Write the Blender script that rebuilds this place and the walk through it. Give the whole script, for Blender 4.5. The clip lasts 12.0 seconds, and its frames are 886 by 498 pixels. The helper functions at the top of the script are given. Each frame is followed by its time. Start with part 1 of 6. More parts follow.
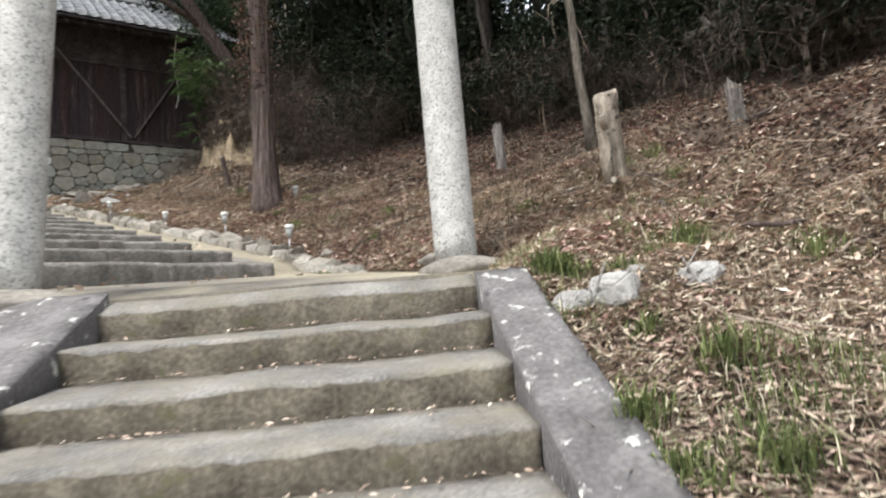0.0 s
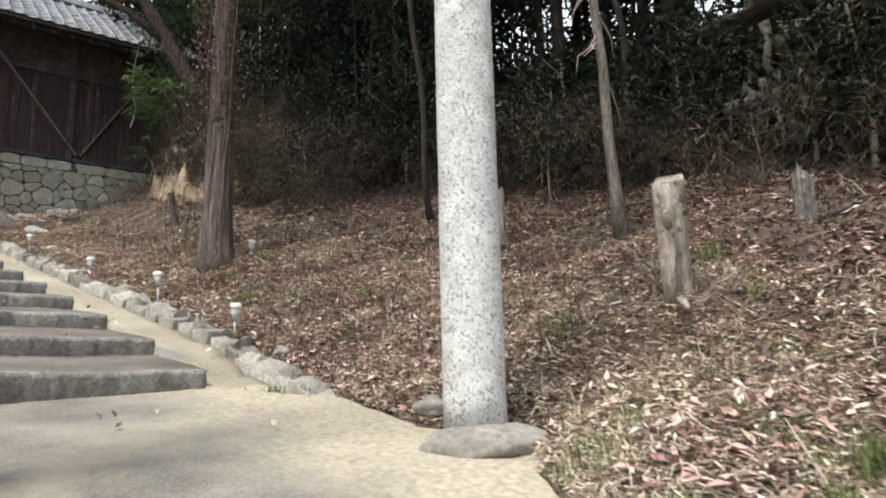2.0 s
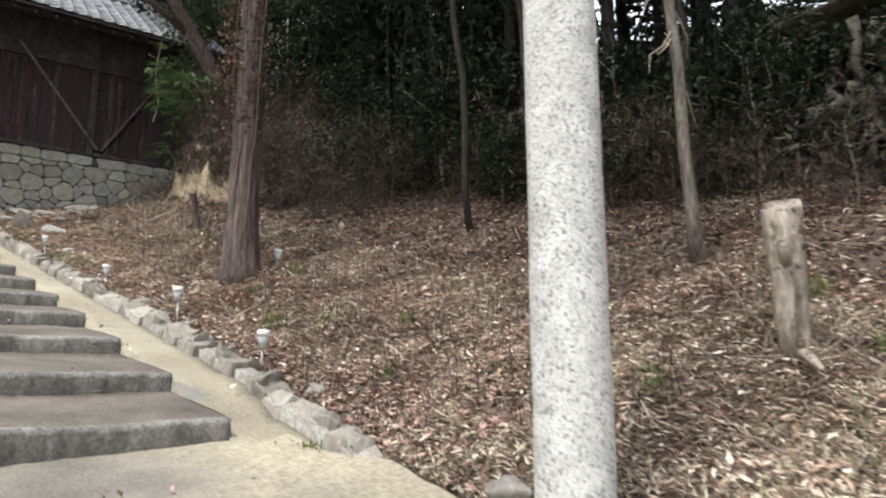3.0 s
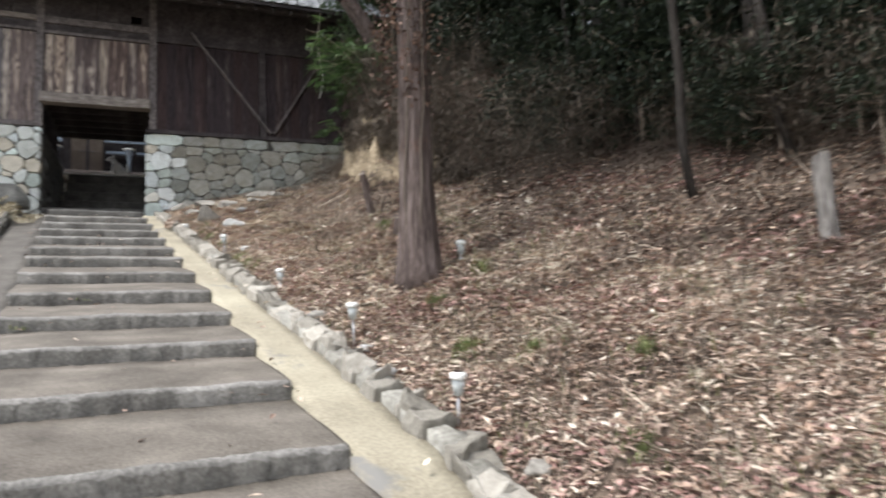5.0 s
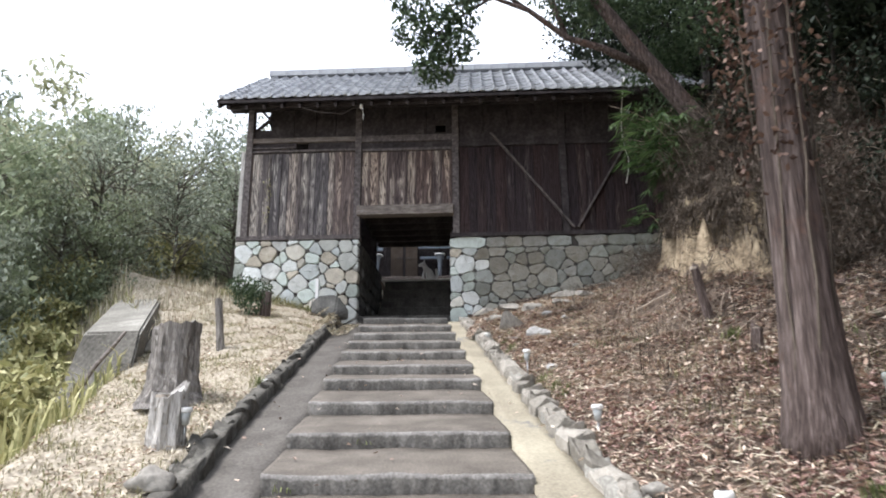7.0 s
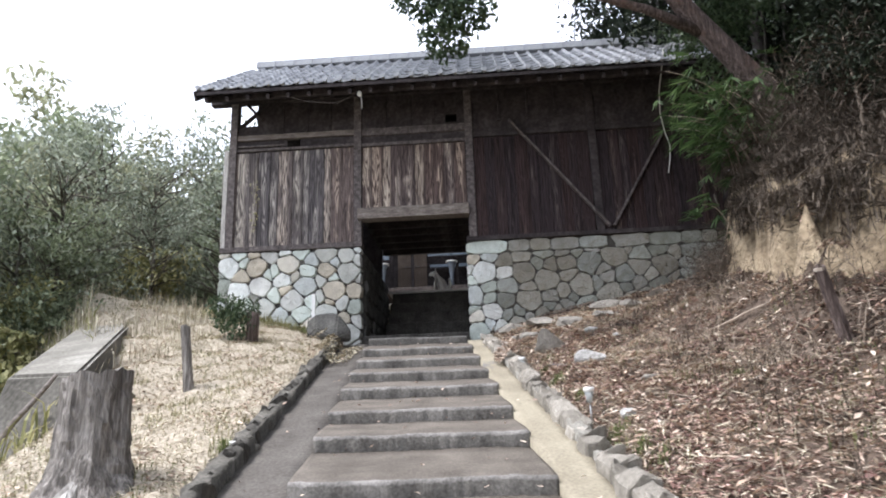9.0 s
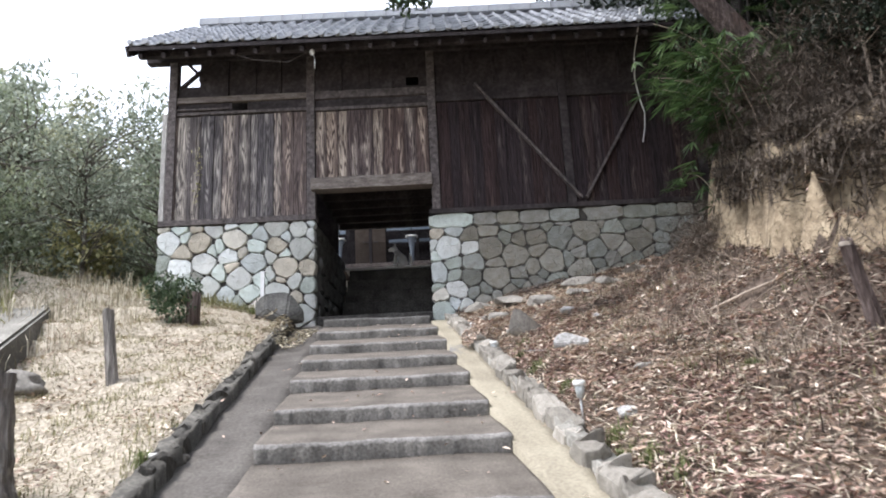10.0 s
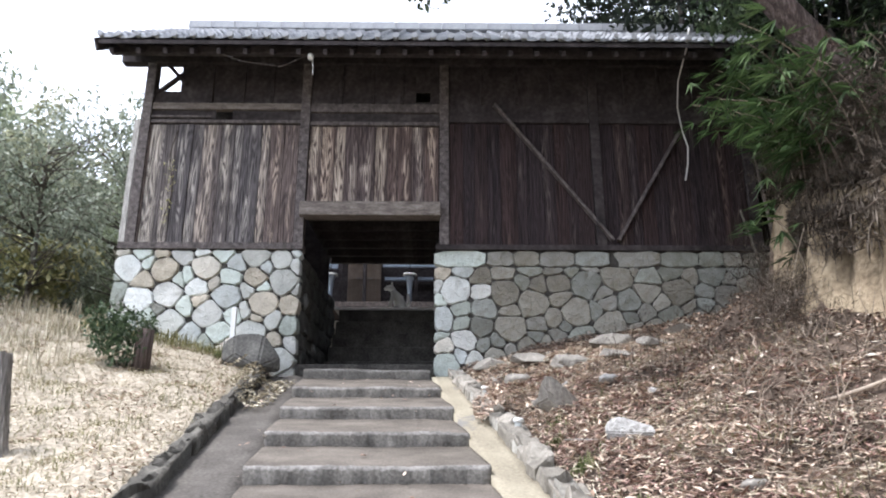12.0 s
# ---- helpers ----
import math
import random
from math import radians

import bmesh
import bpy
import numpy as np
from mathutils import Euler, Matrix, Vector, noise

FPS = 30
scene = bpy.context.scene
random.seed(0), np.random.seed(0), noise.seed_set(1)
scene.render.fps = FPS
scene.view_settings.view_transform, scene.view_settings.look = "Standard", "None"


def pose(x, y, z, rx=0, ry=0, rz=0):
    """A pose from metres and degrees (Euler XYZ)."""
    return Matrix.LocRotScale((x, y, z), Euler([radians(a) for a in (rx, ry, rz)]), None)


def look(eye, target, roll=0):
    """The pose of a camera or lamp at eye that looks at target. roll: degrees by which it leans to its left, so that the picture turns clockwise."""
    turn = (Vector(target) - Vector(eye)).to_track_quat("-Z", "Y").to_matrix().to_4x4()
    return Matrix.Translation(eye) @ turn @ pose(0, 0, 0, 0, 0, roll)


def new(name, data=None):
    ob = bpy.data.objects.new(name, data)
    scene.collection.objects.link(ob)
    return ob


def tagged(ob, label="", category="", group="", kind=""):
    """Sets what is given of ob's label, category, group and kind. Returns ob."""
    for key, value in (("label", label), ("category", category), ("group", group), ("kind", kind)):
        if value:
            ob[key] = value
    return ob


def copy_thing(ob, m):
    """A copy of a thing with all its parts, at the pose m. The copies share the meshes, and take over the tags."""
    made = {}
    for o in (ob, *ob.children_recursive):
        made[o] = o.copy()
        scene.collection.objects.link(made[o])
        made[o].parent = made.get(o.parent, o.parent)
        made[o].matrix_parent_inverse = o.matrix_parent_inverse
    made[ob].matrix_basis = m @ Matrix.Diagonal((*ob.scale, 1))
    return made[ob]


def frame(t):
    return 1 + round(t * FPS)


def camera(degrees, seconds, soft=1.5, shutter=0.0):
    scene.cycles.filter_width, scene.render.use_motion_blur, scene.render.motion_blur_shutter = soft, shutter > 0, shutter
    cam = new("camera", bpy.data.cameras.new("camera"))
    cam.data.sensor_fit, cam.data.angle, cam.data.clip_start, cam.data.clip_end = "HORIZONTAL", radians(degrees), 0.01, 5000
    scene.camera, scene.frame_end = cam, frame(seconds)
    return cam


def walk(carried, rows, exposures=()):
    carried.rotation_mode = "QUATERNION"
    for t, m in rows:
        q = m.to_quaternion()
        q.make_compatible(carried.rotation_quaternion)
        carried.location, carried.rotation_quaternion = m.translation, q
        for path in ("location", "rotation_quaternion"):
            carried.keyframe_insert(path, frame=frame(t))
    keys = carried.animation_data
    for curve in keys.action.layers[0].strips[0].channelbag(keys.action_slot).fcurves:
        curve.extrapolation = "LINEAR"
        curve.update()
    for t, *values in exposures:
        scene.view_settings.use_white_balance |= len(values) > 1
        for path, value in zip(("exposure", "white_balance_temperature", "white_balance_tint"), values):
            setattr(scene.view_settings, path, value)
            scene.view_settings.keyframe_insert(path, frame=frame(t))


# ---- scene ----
cam = camera(65.8, 12.0, soft=1.9, shutter=0.4)
METRES, EYE, TILT, LEAN, TURN = 11.0, 1.5, 0.0, 0.0, -35.0
ROWS = [
    (0.0, 0.0, 0.0, 0.0, 0.74, 8.18, 5.14),
    (0.5, -0.0053, 0.0371, 0.0151, -2.44, 9.44, 4.27),
    (1.0, -0.0237, 0.0719, 0.0336, 0.23, 11.05, 3.35),
    (1.5, -0.0144, 0.0987, 0.0538, -6.26, 7.42, 3.64),
    (2.0, -0.0216, 0.1322, 0.0716, -3.21, 10.85, 1.52),
    (2.5, -0.0338, 0.1587, 0.085, -5.14, 8.68, 0.05),
    (3.0, -0.0426, 0.1919, 0.1032, -1.86, 10.44, 0.24),
    (5.0, -0.0756, 0.3107, 0.1592, 12.87, 6.42, 2.37),
    (5.5, -0.0882, 0.3484, 0.1791, 29.36, 6.44, 1.77),
    (6.0, -0.1079, 0.3753, 0.1939, 35.63, 17.54, 0.47),
    (6.5, -0.1217, 0.4173, 0.1973, 36.09, 16.27, 0.35),
    (7.0, -0.1519, 0.4559, 0.2072, 38.0, 14.58, 0.37),
    (9.0, -0.2839, 0.5961, 0.2559, 38.9, 15.22, 1.92),
    (9.5, -0.3144, 0.6247, 0.2624, 37.73, 13.83, 2.72),
    (10.0, -0.3424, 0.6601, 0.2758, 35.46, 13.04, 2.8),
    (10.5, -0.3761, 0.689, 0.2869, 35.86, 13.25, 2.11),
    (11.0, -0.398, 0.7238, 0.3001, 35.36, 14.35, 0.85),
    (11.5, -0.4241, 0.7544, 0.3103, 35.08, 17.58, 0.06),
    (12.0, -0.4509, 0.7834, 0.3183, 34.24, 16.32, -0.03),
]
walk(cam, [(t, pose(0, 0, EYE, TILT, LEAN, TURN) @ pose(METRES * x, METRES * y, METRES * z, 90 + pitch, roll, yaw)) for t, x, y, z, yaw, pitch, roll in ROWS],
     [(0.0, 1.02, 6600, 10), (3.0, 1.07, 6550, 10), (5.5, 1.28, 6350, 11), (9.0, 1.28, 6220, 14), (12.0, 1.48, 6130, 14)])

# ---- light ----
world = bpy.data.worlds.new("sky")
scene.world = world
world.use_nodes = True
wt = world.node_tree
sky = wt.nodes.new("ShaderNodeTexSky")
sky.sky_type = "NISHITA"
sky.sun_disc = False
SUN_EL, SUN_AZ = 64.0, 256.0
sky.sun_elevation, sky.sun_rotation = radians(SUN_EL), radians(SUN_AZ)
sky.air_density, sky.dust_density, sky.ozone_density = 1.0, 4.0, 1.0
# thin bright cloud: the sky's colour paled by it
cloud = wt.nodes.new("ShaderNodeMix")
cloud.data_type = "RGBA"
cloud.inputs[0].default_value = 0.8
wt.links.new(sky.outputs["Color"], cloud.inputs[6])
cloud.inputs[7].default_value = (6.6, 7.0, 7.6, 1)
wt.links.new(cloud.outputs[2], wt.nodes["Background"].inputs["Color"])
wt.nodes["Background"].inputs["Strength"].default_value = 0.15

sun_data = bpy.data.lights.new("sun", "SUN")
sun_data.energy, sun_data.angle, sun_data.color = 2.1, radians(11), (1.0, 0.975, 0.94)
sun_lamp = new("sun", sun_data)
a_, e_ = radians(SUN_AZ), radians(SUN_EL)
sun_lamp.matrix_world = look((0, 0, 0), (-math.sin(a_) * math.cos(e_), -math.cos(a_) * math.cos(e_), -math.sin(e_)))

# ---- materials ----


def mat(name, stops, scale=3.0, fine=30.0, rough=0.9, bump=0.4, island=0.0, stretch=(1, 1, 1), spots=None, spot_scale=8.0,
        spot_at=0.62, metal=0.0, objrand=0.0, coord="Object", dist=0.01, translucent=0.0, wide=0.0, tints=None, spot_soft=0.06):
    """Surface with colours laid out by coarse and fine grain; spots: a second colour in patches."""
    m = bpy.data.materials.new(name)
    m.use_nodes = True
    nt = m.node_tree
    N, L = nt.nodes.new, nt.links.new
    bsdf = nt.nodes["Principled BSDF"]
    tc = N("ShaderNodeTexCoord")
    mp = N("ShaderNodeMapping")
    mp.inputs["Scale"].default_value = stretch
    L(tc.outputs[coord], mp.inputs["Vector"])
    if objrand:
        shift = N("ShaderNodeMath")
        shift.operation, shift.inputs[1].default_value = "MULTIPLY", 61.0
        L(N("ShaderNodeObjectInfo").outputs["Random"], shift.inputs[0])
        L(shift.outputs[0], mp.inputs["Location"])
    n1, n2 = N("ShaderNodeTexNoise"), N("ShaderNodeTexNoise")
    n1.inputs["Scale"].default_value, n1.inputs["Detail"].default_value = scale, 6
    n2.inputs["Scale"].default_value, n2.inputs["Detail"].default_value = fine, 5
    L(mp.outputs[0], n1.inputs["Vector"])
    L(mp.outputs[0], n2.inputs["Vector"])
    mix = N("ShaderNodeMath")
    mix.operation = "ADD"
    h1, h2 = N("ShaderNodeMath"), N("ShaderNodeMath")
    for h, n, f in ((h1, n1, 0.55), (h2, n2, 0.45)):
        h.operation = "MULTIPLY"
        L(n.outputs["Fac"], h.inputs[0])
        h.inputs[1].default_value = f
    L(h1.outputs[0], mix.inputs[0])
    L(h2.outputs[0], mix.inputs[1])
    fac = mix.outputs[0]
    if island or objrand:
        rnd = N("ShaderNodeNewGeometry").outputs["Random Per Island"] if island else N("ShaderNodeObjectInfo").outputs["Random"]
        sub, mul, add = N("ShaderNodeMath"), N("ShaderNodeMath"), N("ShaderNodeMath")
        sub.operation, mul.operation, add.operation = "SUBTRACT", "MULTIPLY", "ADD"
        L(rnd, sub.inputs[0])
        sub.inputs[1].default_value = 0.5
        L(sub.outputs[0], mul.inputs[0])
        mul.inputs[1].default_value = island or objrand
        L(mul.outputs[0], add.inputs[0])
        L(fac, add.inputs[1])
        fac = add.outputs[0]
    ramp = N("ShaderNodeValToRGB")
    els = ramp.color_ramp.elements
    while len(els) < len(stops):
        els.new(0.5)
    for i, c in enumerate(stops):
        spread = wide or (0.34 if not (island or objrand) else 0.7)
        els[i].position = 0.5 + spread * (i / max(1, len(stops) - 1) - 0.5)
        els[i].color = (*c, 1)
    L(fac, ramp.inputs[0])
    col = ramp.outputs[0]
    if spots:
        n3 = N("ShaderNodeTexNoise")
        n3.inputs["Scale"].default_value, n3.inputs["Detail"].default_value = spot_scale, 8
        n3.inputs["Roughness"].default_value = 0.7
        L(tc.outputs[coord], n3.inputs["Vector"])
        r3 = N("ShaderNodeValToRGB")
        r3.color_ramp.elements[0].position, r3.color_ramp.elements[1].position = spot_at, spot_at + spot_soft
        L(n3.outputs["Fac"], r3.inputs[0])
        mx = N("ShaderNodeMix")
        mx.data_type = "RGBA"
        L(r3.outputs[0], mx.inputs[0])
        L(col, mx.inputs[6])
        mx.inputs[7].default_value = (*spots, 1)
        col = mx.outputs[2]
    L(col, bsdf.inputs["Base Color"])
    if tints:
        tr_, tm = N("ShaderNodeValToRGB"), N("ShaderNodeMix")
        tr_.color_ramp.interpolation = "CONSTANT"
        while len(tr_.color_ramp.elements) < len(tints):
            tr_.color_ramp.elements.new(0.5)
        for i, c in enumerate(tints):
            tr_.color_ramp.elements[i].position = i / len(tints)
            tr_.color_ramp.elements[i].color = (*c, 1)
        w1, w2 = N("ShaderNodeMath"), N("ShaderNodeMath")
        w1.operation, w1.inputs[1].default_value = "MULTIPLY", 17.3
        w2.operation = "FRACT"
        L(N("ShaderNodeObjectInfo").outputs["Random"], w1.inputs[0])
        L(w1.outputs[0], w2.inputs[0])
        L(w2.outputs[0], tr_.inputs[0])
        tm.data_type, tm.blend_type = "RGBA", "MULTIPLY"
        tm.inputs[0].default_value = 1
        L(col, tm.inputs[6])
        L(tr_.outputs[0], tm.inputs[7])
        col = tm.outputs[2]
        L(col, bsdf.inputs["Base Color"])
    bsdf.inputs["Roughness"].default_value = rough
    bsdf.inputs["Metallic"].default_value = metal
    bsdf.inputs["Specular IOR Level"].default_value = 0.25
    if bump:
        b = N("ShaderNodeBump")
        b.inputs["Strength"].default_value, b.inputs["Distance"].default_value = bump, dist
        L(mix.outputs[0], b.inputs["Height"])
        L(b.outputs[0], bsdf.inputs["Normal"])
    if translucent:
        tr, ms = N("ShaderNodeBsdfTranslucent"), N("ShaderNodeMixShader")
        L(col, tr.inputs["Color"])
        ms.inputs[0].default_value = translucent
        L(bsdf.outputs[0], ms.inputs[1])
        L(tr.outputs[0], ms.inputs[2])
        L(ms.outputs[0], nt.nodes["Material Output"].inputs["Surface"])
    return m


def ground_mat():
    """Brown leaf mould on the wooded side, straw and pale earth on the open side, by the place across the path."""
    m = mat("ground_earth", [(0.035, 0.026, 0.02), (0.085, 0.063, 0.048), (0.17, 0.13, 0.1)], 1.2, 28, 1.0, 0.8, dist=0.03)
    nt = m.node_tree
    N, L = nt.nodes.new, nt.links.new
    bsdf = nt.nodes["Principled BSDF"]
    old = bsdf.inputs["Base Color"].links[0].from_socket
    tc, sep, nz, add, ramp, mx, r2, n2 = (N("ShaderNodeTexCoord"), N("ShaderNodeSeparateXYZ"), N("ShaderNodeTexNoise"), N("ShaderNodeMath"),
                                          N("ShaderNodeValToRGB"), N("ShaderNodeMix"), N("ShaderNodeValToRGB"), N("ShaderNodeTexNoise"))
    L(tc.outputs["Object"], sep.inputs[0])
    L(tc.outputs["Object"], nz.inputs["Vector"])
    L(tc.outputs["Object"], n2.inputs["Vector"])
    nz.inputs["Scale"].default_value, n2.inputs["Scale"].default_value, n2.inputs["Detail"].default_value = 1.5, 22, 6
    add.operation = "MULTIPLY_ADD"
    L(nz.outputs["Fac"], add.inputs[0])
    add.inputs[1].default_value = 0.6
    L(sep.outputs["X"], add.inputs[2])
    ramp.color_ramp.elements[0].position, ramp.color_ramp.elements[1].position = 0.35, 0.75
    L(add.outputs[0], ramp.inputs[0])
    L(n2.outputs["Fac"], r2.inputs[0])
    r2.color_ramp.elements[0].position, r2.color_ramp.elements[1].position = 0.35, 0.68
    r2.color_ramp.elements[0].color, r2.color_ramp.elements[1].color = (0.24, 0.205, 0.155, 1), (0.48, 0.43, 0.345, 1)
    mx.data_type = "RGBA"
    L(ramp.outputs[0], mx.inputs[0])
    L(r2.outputs[0], mx.inputs[6])
    L(old, mx.inputs[7])
    L(mx.outputs[2], bsdf.inputs["Base Color"])
    return m


def board_mat(name, dark, mid, pale, weather, seed):
    """Old sawn boards: bowed growth rings drawn out along the board, worn pale in patches, each board with a tone of its own."""
    m = bpy.data.materials.new(name)
    m.use_nodes = True
    nt = m.node_tree
    N, L = nt.nodes.new, nt.links.new
    bsdf = nt.nodes["Principled BSDF"]

    def calc(op, a, b=None, c=None):
        n = N("ShaderNodeMath")
        n.operation = op
        for i, v in enumerate((a, b, c)):
            if v is None:
                continue
            if isinstance(v, (int, float)):
                n.inputs[i].default_value = v
            else:
                L(v, n.inputs[i])
        return n.outputs[0]

    def grain(stretch, scale, detail, off):
        mp = N("ShaderNodeMapping")
        mp.inputs["Scale"].default_value = stretch
        L(tc.outputs["Object"], mp.inputs["Vector"])
        L(calc("MULTIPLY_ADD", rnd, 61.0, off), mp.inputs["Location"])
        n = N("ShaderNodeTexNoise")
        n.inputs["Scale"].default_value, n.inputs["Detail"].default_value = scale, detail
        L(mp.outputs[0], n.inputs["Vector"])
        return n.outputs["Fac"]

    tc = N("ShaderNodeTexCoord")
    rnd = N("ShaderNodeObjectInfo").outputs["Random"]
    rings = calc("MULTIPLY_ADD", calc("SINE", calc("MULTIPLY", grain((7, 7, 0.55), 1.0, 2, seed), 95.0)), 0.5, 0.5)
    fine = grain((55, 55, 1.3), 1.0, 5, seed + 3.0)
    worn = grain((3, 3, 0.8), 1.6, 5, seed + 7.0)
    own = calc("FRACT", calc("MULTIPLY", rnd, 23.7))
    sep = N("ShaderNodeSeparateXYZ")
    L(tc.outputs["Object"], sep.inputs[0])
    heart = calc("ABSOLUTE", calc("ADD", sep.outputs[0], calc("MULTIPLY_ADD", worn, 0.3, calc("MULTIPLY_ADD", own, 0.08, -0.19))))
    wear = calc("ADD", calc("SUBTRACT", worn, calc("MULTIPLY", heart, 2.6)), calc("MULTIPLY_ADD", own, 0.3, weather))
    mr = N("ShaderNodeMapRange")
    mr.inputs["From Min"].default_value, mr.inputs["From Max"].default_value = 0.48, 0.7
    L(wear, mr.inputs["Value"])
    ring_mix = calc("MULTIPLY", rings, mr.outputs[0])
    base_f = calc("ADD", calc("MULTIPLY", fine, 0.9), calc("MULTIPLY_ADD", rings, 0.16, -0.03))
    r1, r2, r3 = N("ShaderNodeValToRGB"), N("ShaderNodeValToRGB"), N("ShaderNodeValToRGB")
    for r, stops in ((r1, ((0.3, dark), (0.5, mid), (0.72, tuple(v * 1.9 for v in mid)))), (r2, ((0.3, tuple(v * 0.5 for v in pale)), (0.7, pale)))):
        while len(r.color_ramp.elements) < len(stops):
            r.color_ramp.elements.new(0.5)
        for i, (p, c) in enumerate(stops):
            r.color_ramp.elements[i].position, r.color_ramp.elements[i].color = p, (*c, 1)
    L(base_f, r1.inputs[0])
    L(fine, r2.inputs[0])
    tone = ((0.9, 0.92, 0.95), (1.06, 1.0, 0.96), (0.97, 0.98, 1.0), (1.12, 0.99, 0.92), (1.03, 1.02, 1.0))
    r3.color_ramp.interpolation = "CONSTANT"
    while len(r3.color_ramp.elements) < len(tone):
        r3.color_ramp.elements.new(0.5)
    for i, c in enumerate(tone):
        r3.color_ramp.elements[i].position, r3.color_ramp.elements[i].color = i / len(tone), (*c, 1)
    L(calc("FRACT", calc("MULTIPLY", rnd, 7.9)), r3.inputs[0])
    mx, tm, bp = N("ShaderNodeMix"), N("ShaderNodeMix"), N("ShaderNodeBump")
    mx.data_type = tm.data_type = "RGBA"
    tm.blend_type, tm.inputs[0].default_value = "MULTIPLY", 1
    L(ring_mix, mx.inputs[0])
    L(r1.outputs[0], mx.inputs[6])
    L(r2.outputs[0], mx.inputs[7])
    L(mx.outputs[2], tm.inputs[6])
    L(r3.outputs[0], tm.inputs[7])
    L(tm.outputs[2], bsdf.inputs["Base Color"])
    bsdf.inputs["Roughness"].default_value = 0.85
    bsdf.inputs["Specular IOR Level"].default_value = 0.25
    bp.inputs["Strength"].default_value, bp.inputs["Distance"].default_value = 0.7, 0.008
    L(calc("ADD", rings, fine), bp.inputs["Height"])
    L(bp.outputs[0], bsdf.inputs["Normal"])
    return m


GROUND = ground_mat()
GRANITE = mat("granite", [(0.3, 0.3, 0.285), (0.46, 0.46, 0.44), (0.64, 0.64, 0.62)], 7, 75, 0.88, 0.7, spots=(0.2, 0.2, 0.195), spot_scale=60, spot_at=0.53)
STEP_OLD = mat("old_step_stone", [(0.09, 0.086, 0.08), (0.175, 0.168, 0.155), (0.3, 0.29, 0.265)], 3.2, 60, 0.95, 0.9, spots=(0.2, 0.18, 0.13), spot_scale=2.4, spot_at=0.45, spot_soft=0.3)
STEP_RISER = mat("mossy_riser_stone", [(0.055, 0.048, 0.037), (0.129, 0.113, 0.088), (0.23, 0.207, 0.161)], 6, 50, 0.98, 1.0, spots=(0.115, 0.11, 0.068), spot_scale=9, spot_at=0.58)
STEP_DARK = mat("dark_worn_step", [(0.065, 0.056, 0.047), (0.121, 0.106, 0.089), (0.189, 0.166, 0.141)], 2.5, 55, 0.95, 0.8, spots=(0.25, 0.24, 0.22), spot_scale=45, spot_at=0.66)
STEP_EDGE = mat("pale_worn_nosing", [(0.086, 0.082, 0.075), (0.173, 0.164, 0.151), (0.293, 0.28, 0.259)], 4, 45, 0.95, 0.9)
STEP_FACE = mat("dark_step_face", [(0.068, 0.062, 0.055), (0.136, 0.128, 0.114), (0.23, 0.217, 0.196)], 4, 45, 0.98, 1.0)
RAIL = mat("lichened_kerb_stone", [(0.075, 0.07, 0.07), (0.135, 0.128, 0.128), (0.22, 0.21, 0.208)], 4, 50, 0.92, 0.8, spots=(0.62, 0.62, 0.58), spot_scale=9, spot_at=0.58)
CONCRETE = mat("sandy_concrete", [(0.18, 0.158, 0.117), (0.27, 0.241, 0.18), (0.36, 0.329, 0.248)], 1.2, 40, 0.95, 0.6, spots=(0.17, 0.163, 0.15), spot_scale=0.8, spot_at=0.6)
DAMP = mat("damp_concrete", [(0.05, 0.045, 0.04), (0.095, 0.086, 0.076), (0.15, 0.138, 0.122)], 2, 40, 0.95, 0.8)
# bark taken near black: the wood's deep shade is put into its colour
BARK_DARK = mat("deep_shade_bark", [(0.012, 0.01, 0.008), (0.027, 0.023, 0.02), (0.054, 0.048, 0.041)], 3, 12, 0.95, 0.8, stretch=(4, 4, 1), dist=0.02)
KERB = mat("weathered_kerb", [(0.112, 0.102, 0.084), (0.275, 0.254, 0.217), (0.499, 0.463, 0.403)], 5, 35, 0.95, 1.0, objrand=0.3, dist=0.03)
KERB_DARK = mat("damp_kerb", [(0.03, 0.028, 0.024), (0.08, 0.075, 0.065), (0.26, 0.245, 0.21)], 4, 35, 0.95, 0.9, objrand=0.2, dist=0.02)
STONE_TINTS = ((1, 1, 1), (0.92, 1.0, 0.97), (1.04, 0.98, 0.9), (0.92, 0.97, 1.0), (1.04, 0.94, 0.82), (1.15, 1.18, 1.2), (0.85, 0.86, 0.84))
WALLSTONE = mat("wall_stone", [(0.3, 0.295, 0.265), (0.58, 0.585, 0.55), (0.82, 0.825, 0.79)], 6.0, 40, 0.92, 1.0, objrand=0.5, spots=(0.3, 0.28, 0.23), spot_scale=5, spot_at=0.6, spot_soft=0.14, dist=0.06, tints=STONE_TINTS)
# darker copy of the wall stone for the tree-shaded right side; browner too
WALLSTONE_SHADED = mat("shaded_wall_stone", [(0.14, 0.13, 0.11), (0.27, 0.265, 0.235), (0.43, 0.425, 0.39)], 6.0, 40, 0.92, 1.0, objrand=0.35, spots=(0.19, 0.17, 0.125), spot_scale=4, spot_at=0.54, spot_soft=0.14, dist=0.06, tints=((1, 1, 1), (0.95, 1.0, 0.97), (1.0, 0.97, 0.92), (0.92, 0.97, 0.98)))
LANDING_STONE = mat("grey_landing_concrete", [(0.095, 0.087, 0.074), (0.165, 0.152, 0.13), (0.26, 0.242, 0.208)], 2.2, 60, 0.95, 0.8, spots=(0.24, 0.213, 0.15), spot_scale=1.1, spot_at=0.5, spot_soft=0.2)


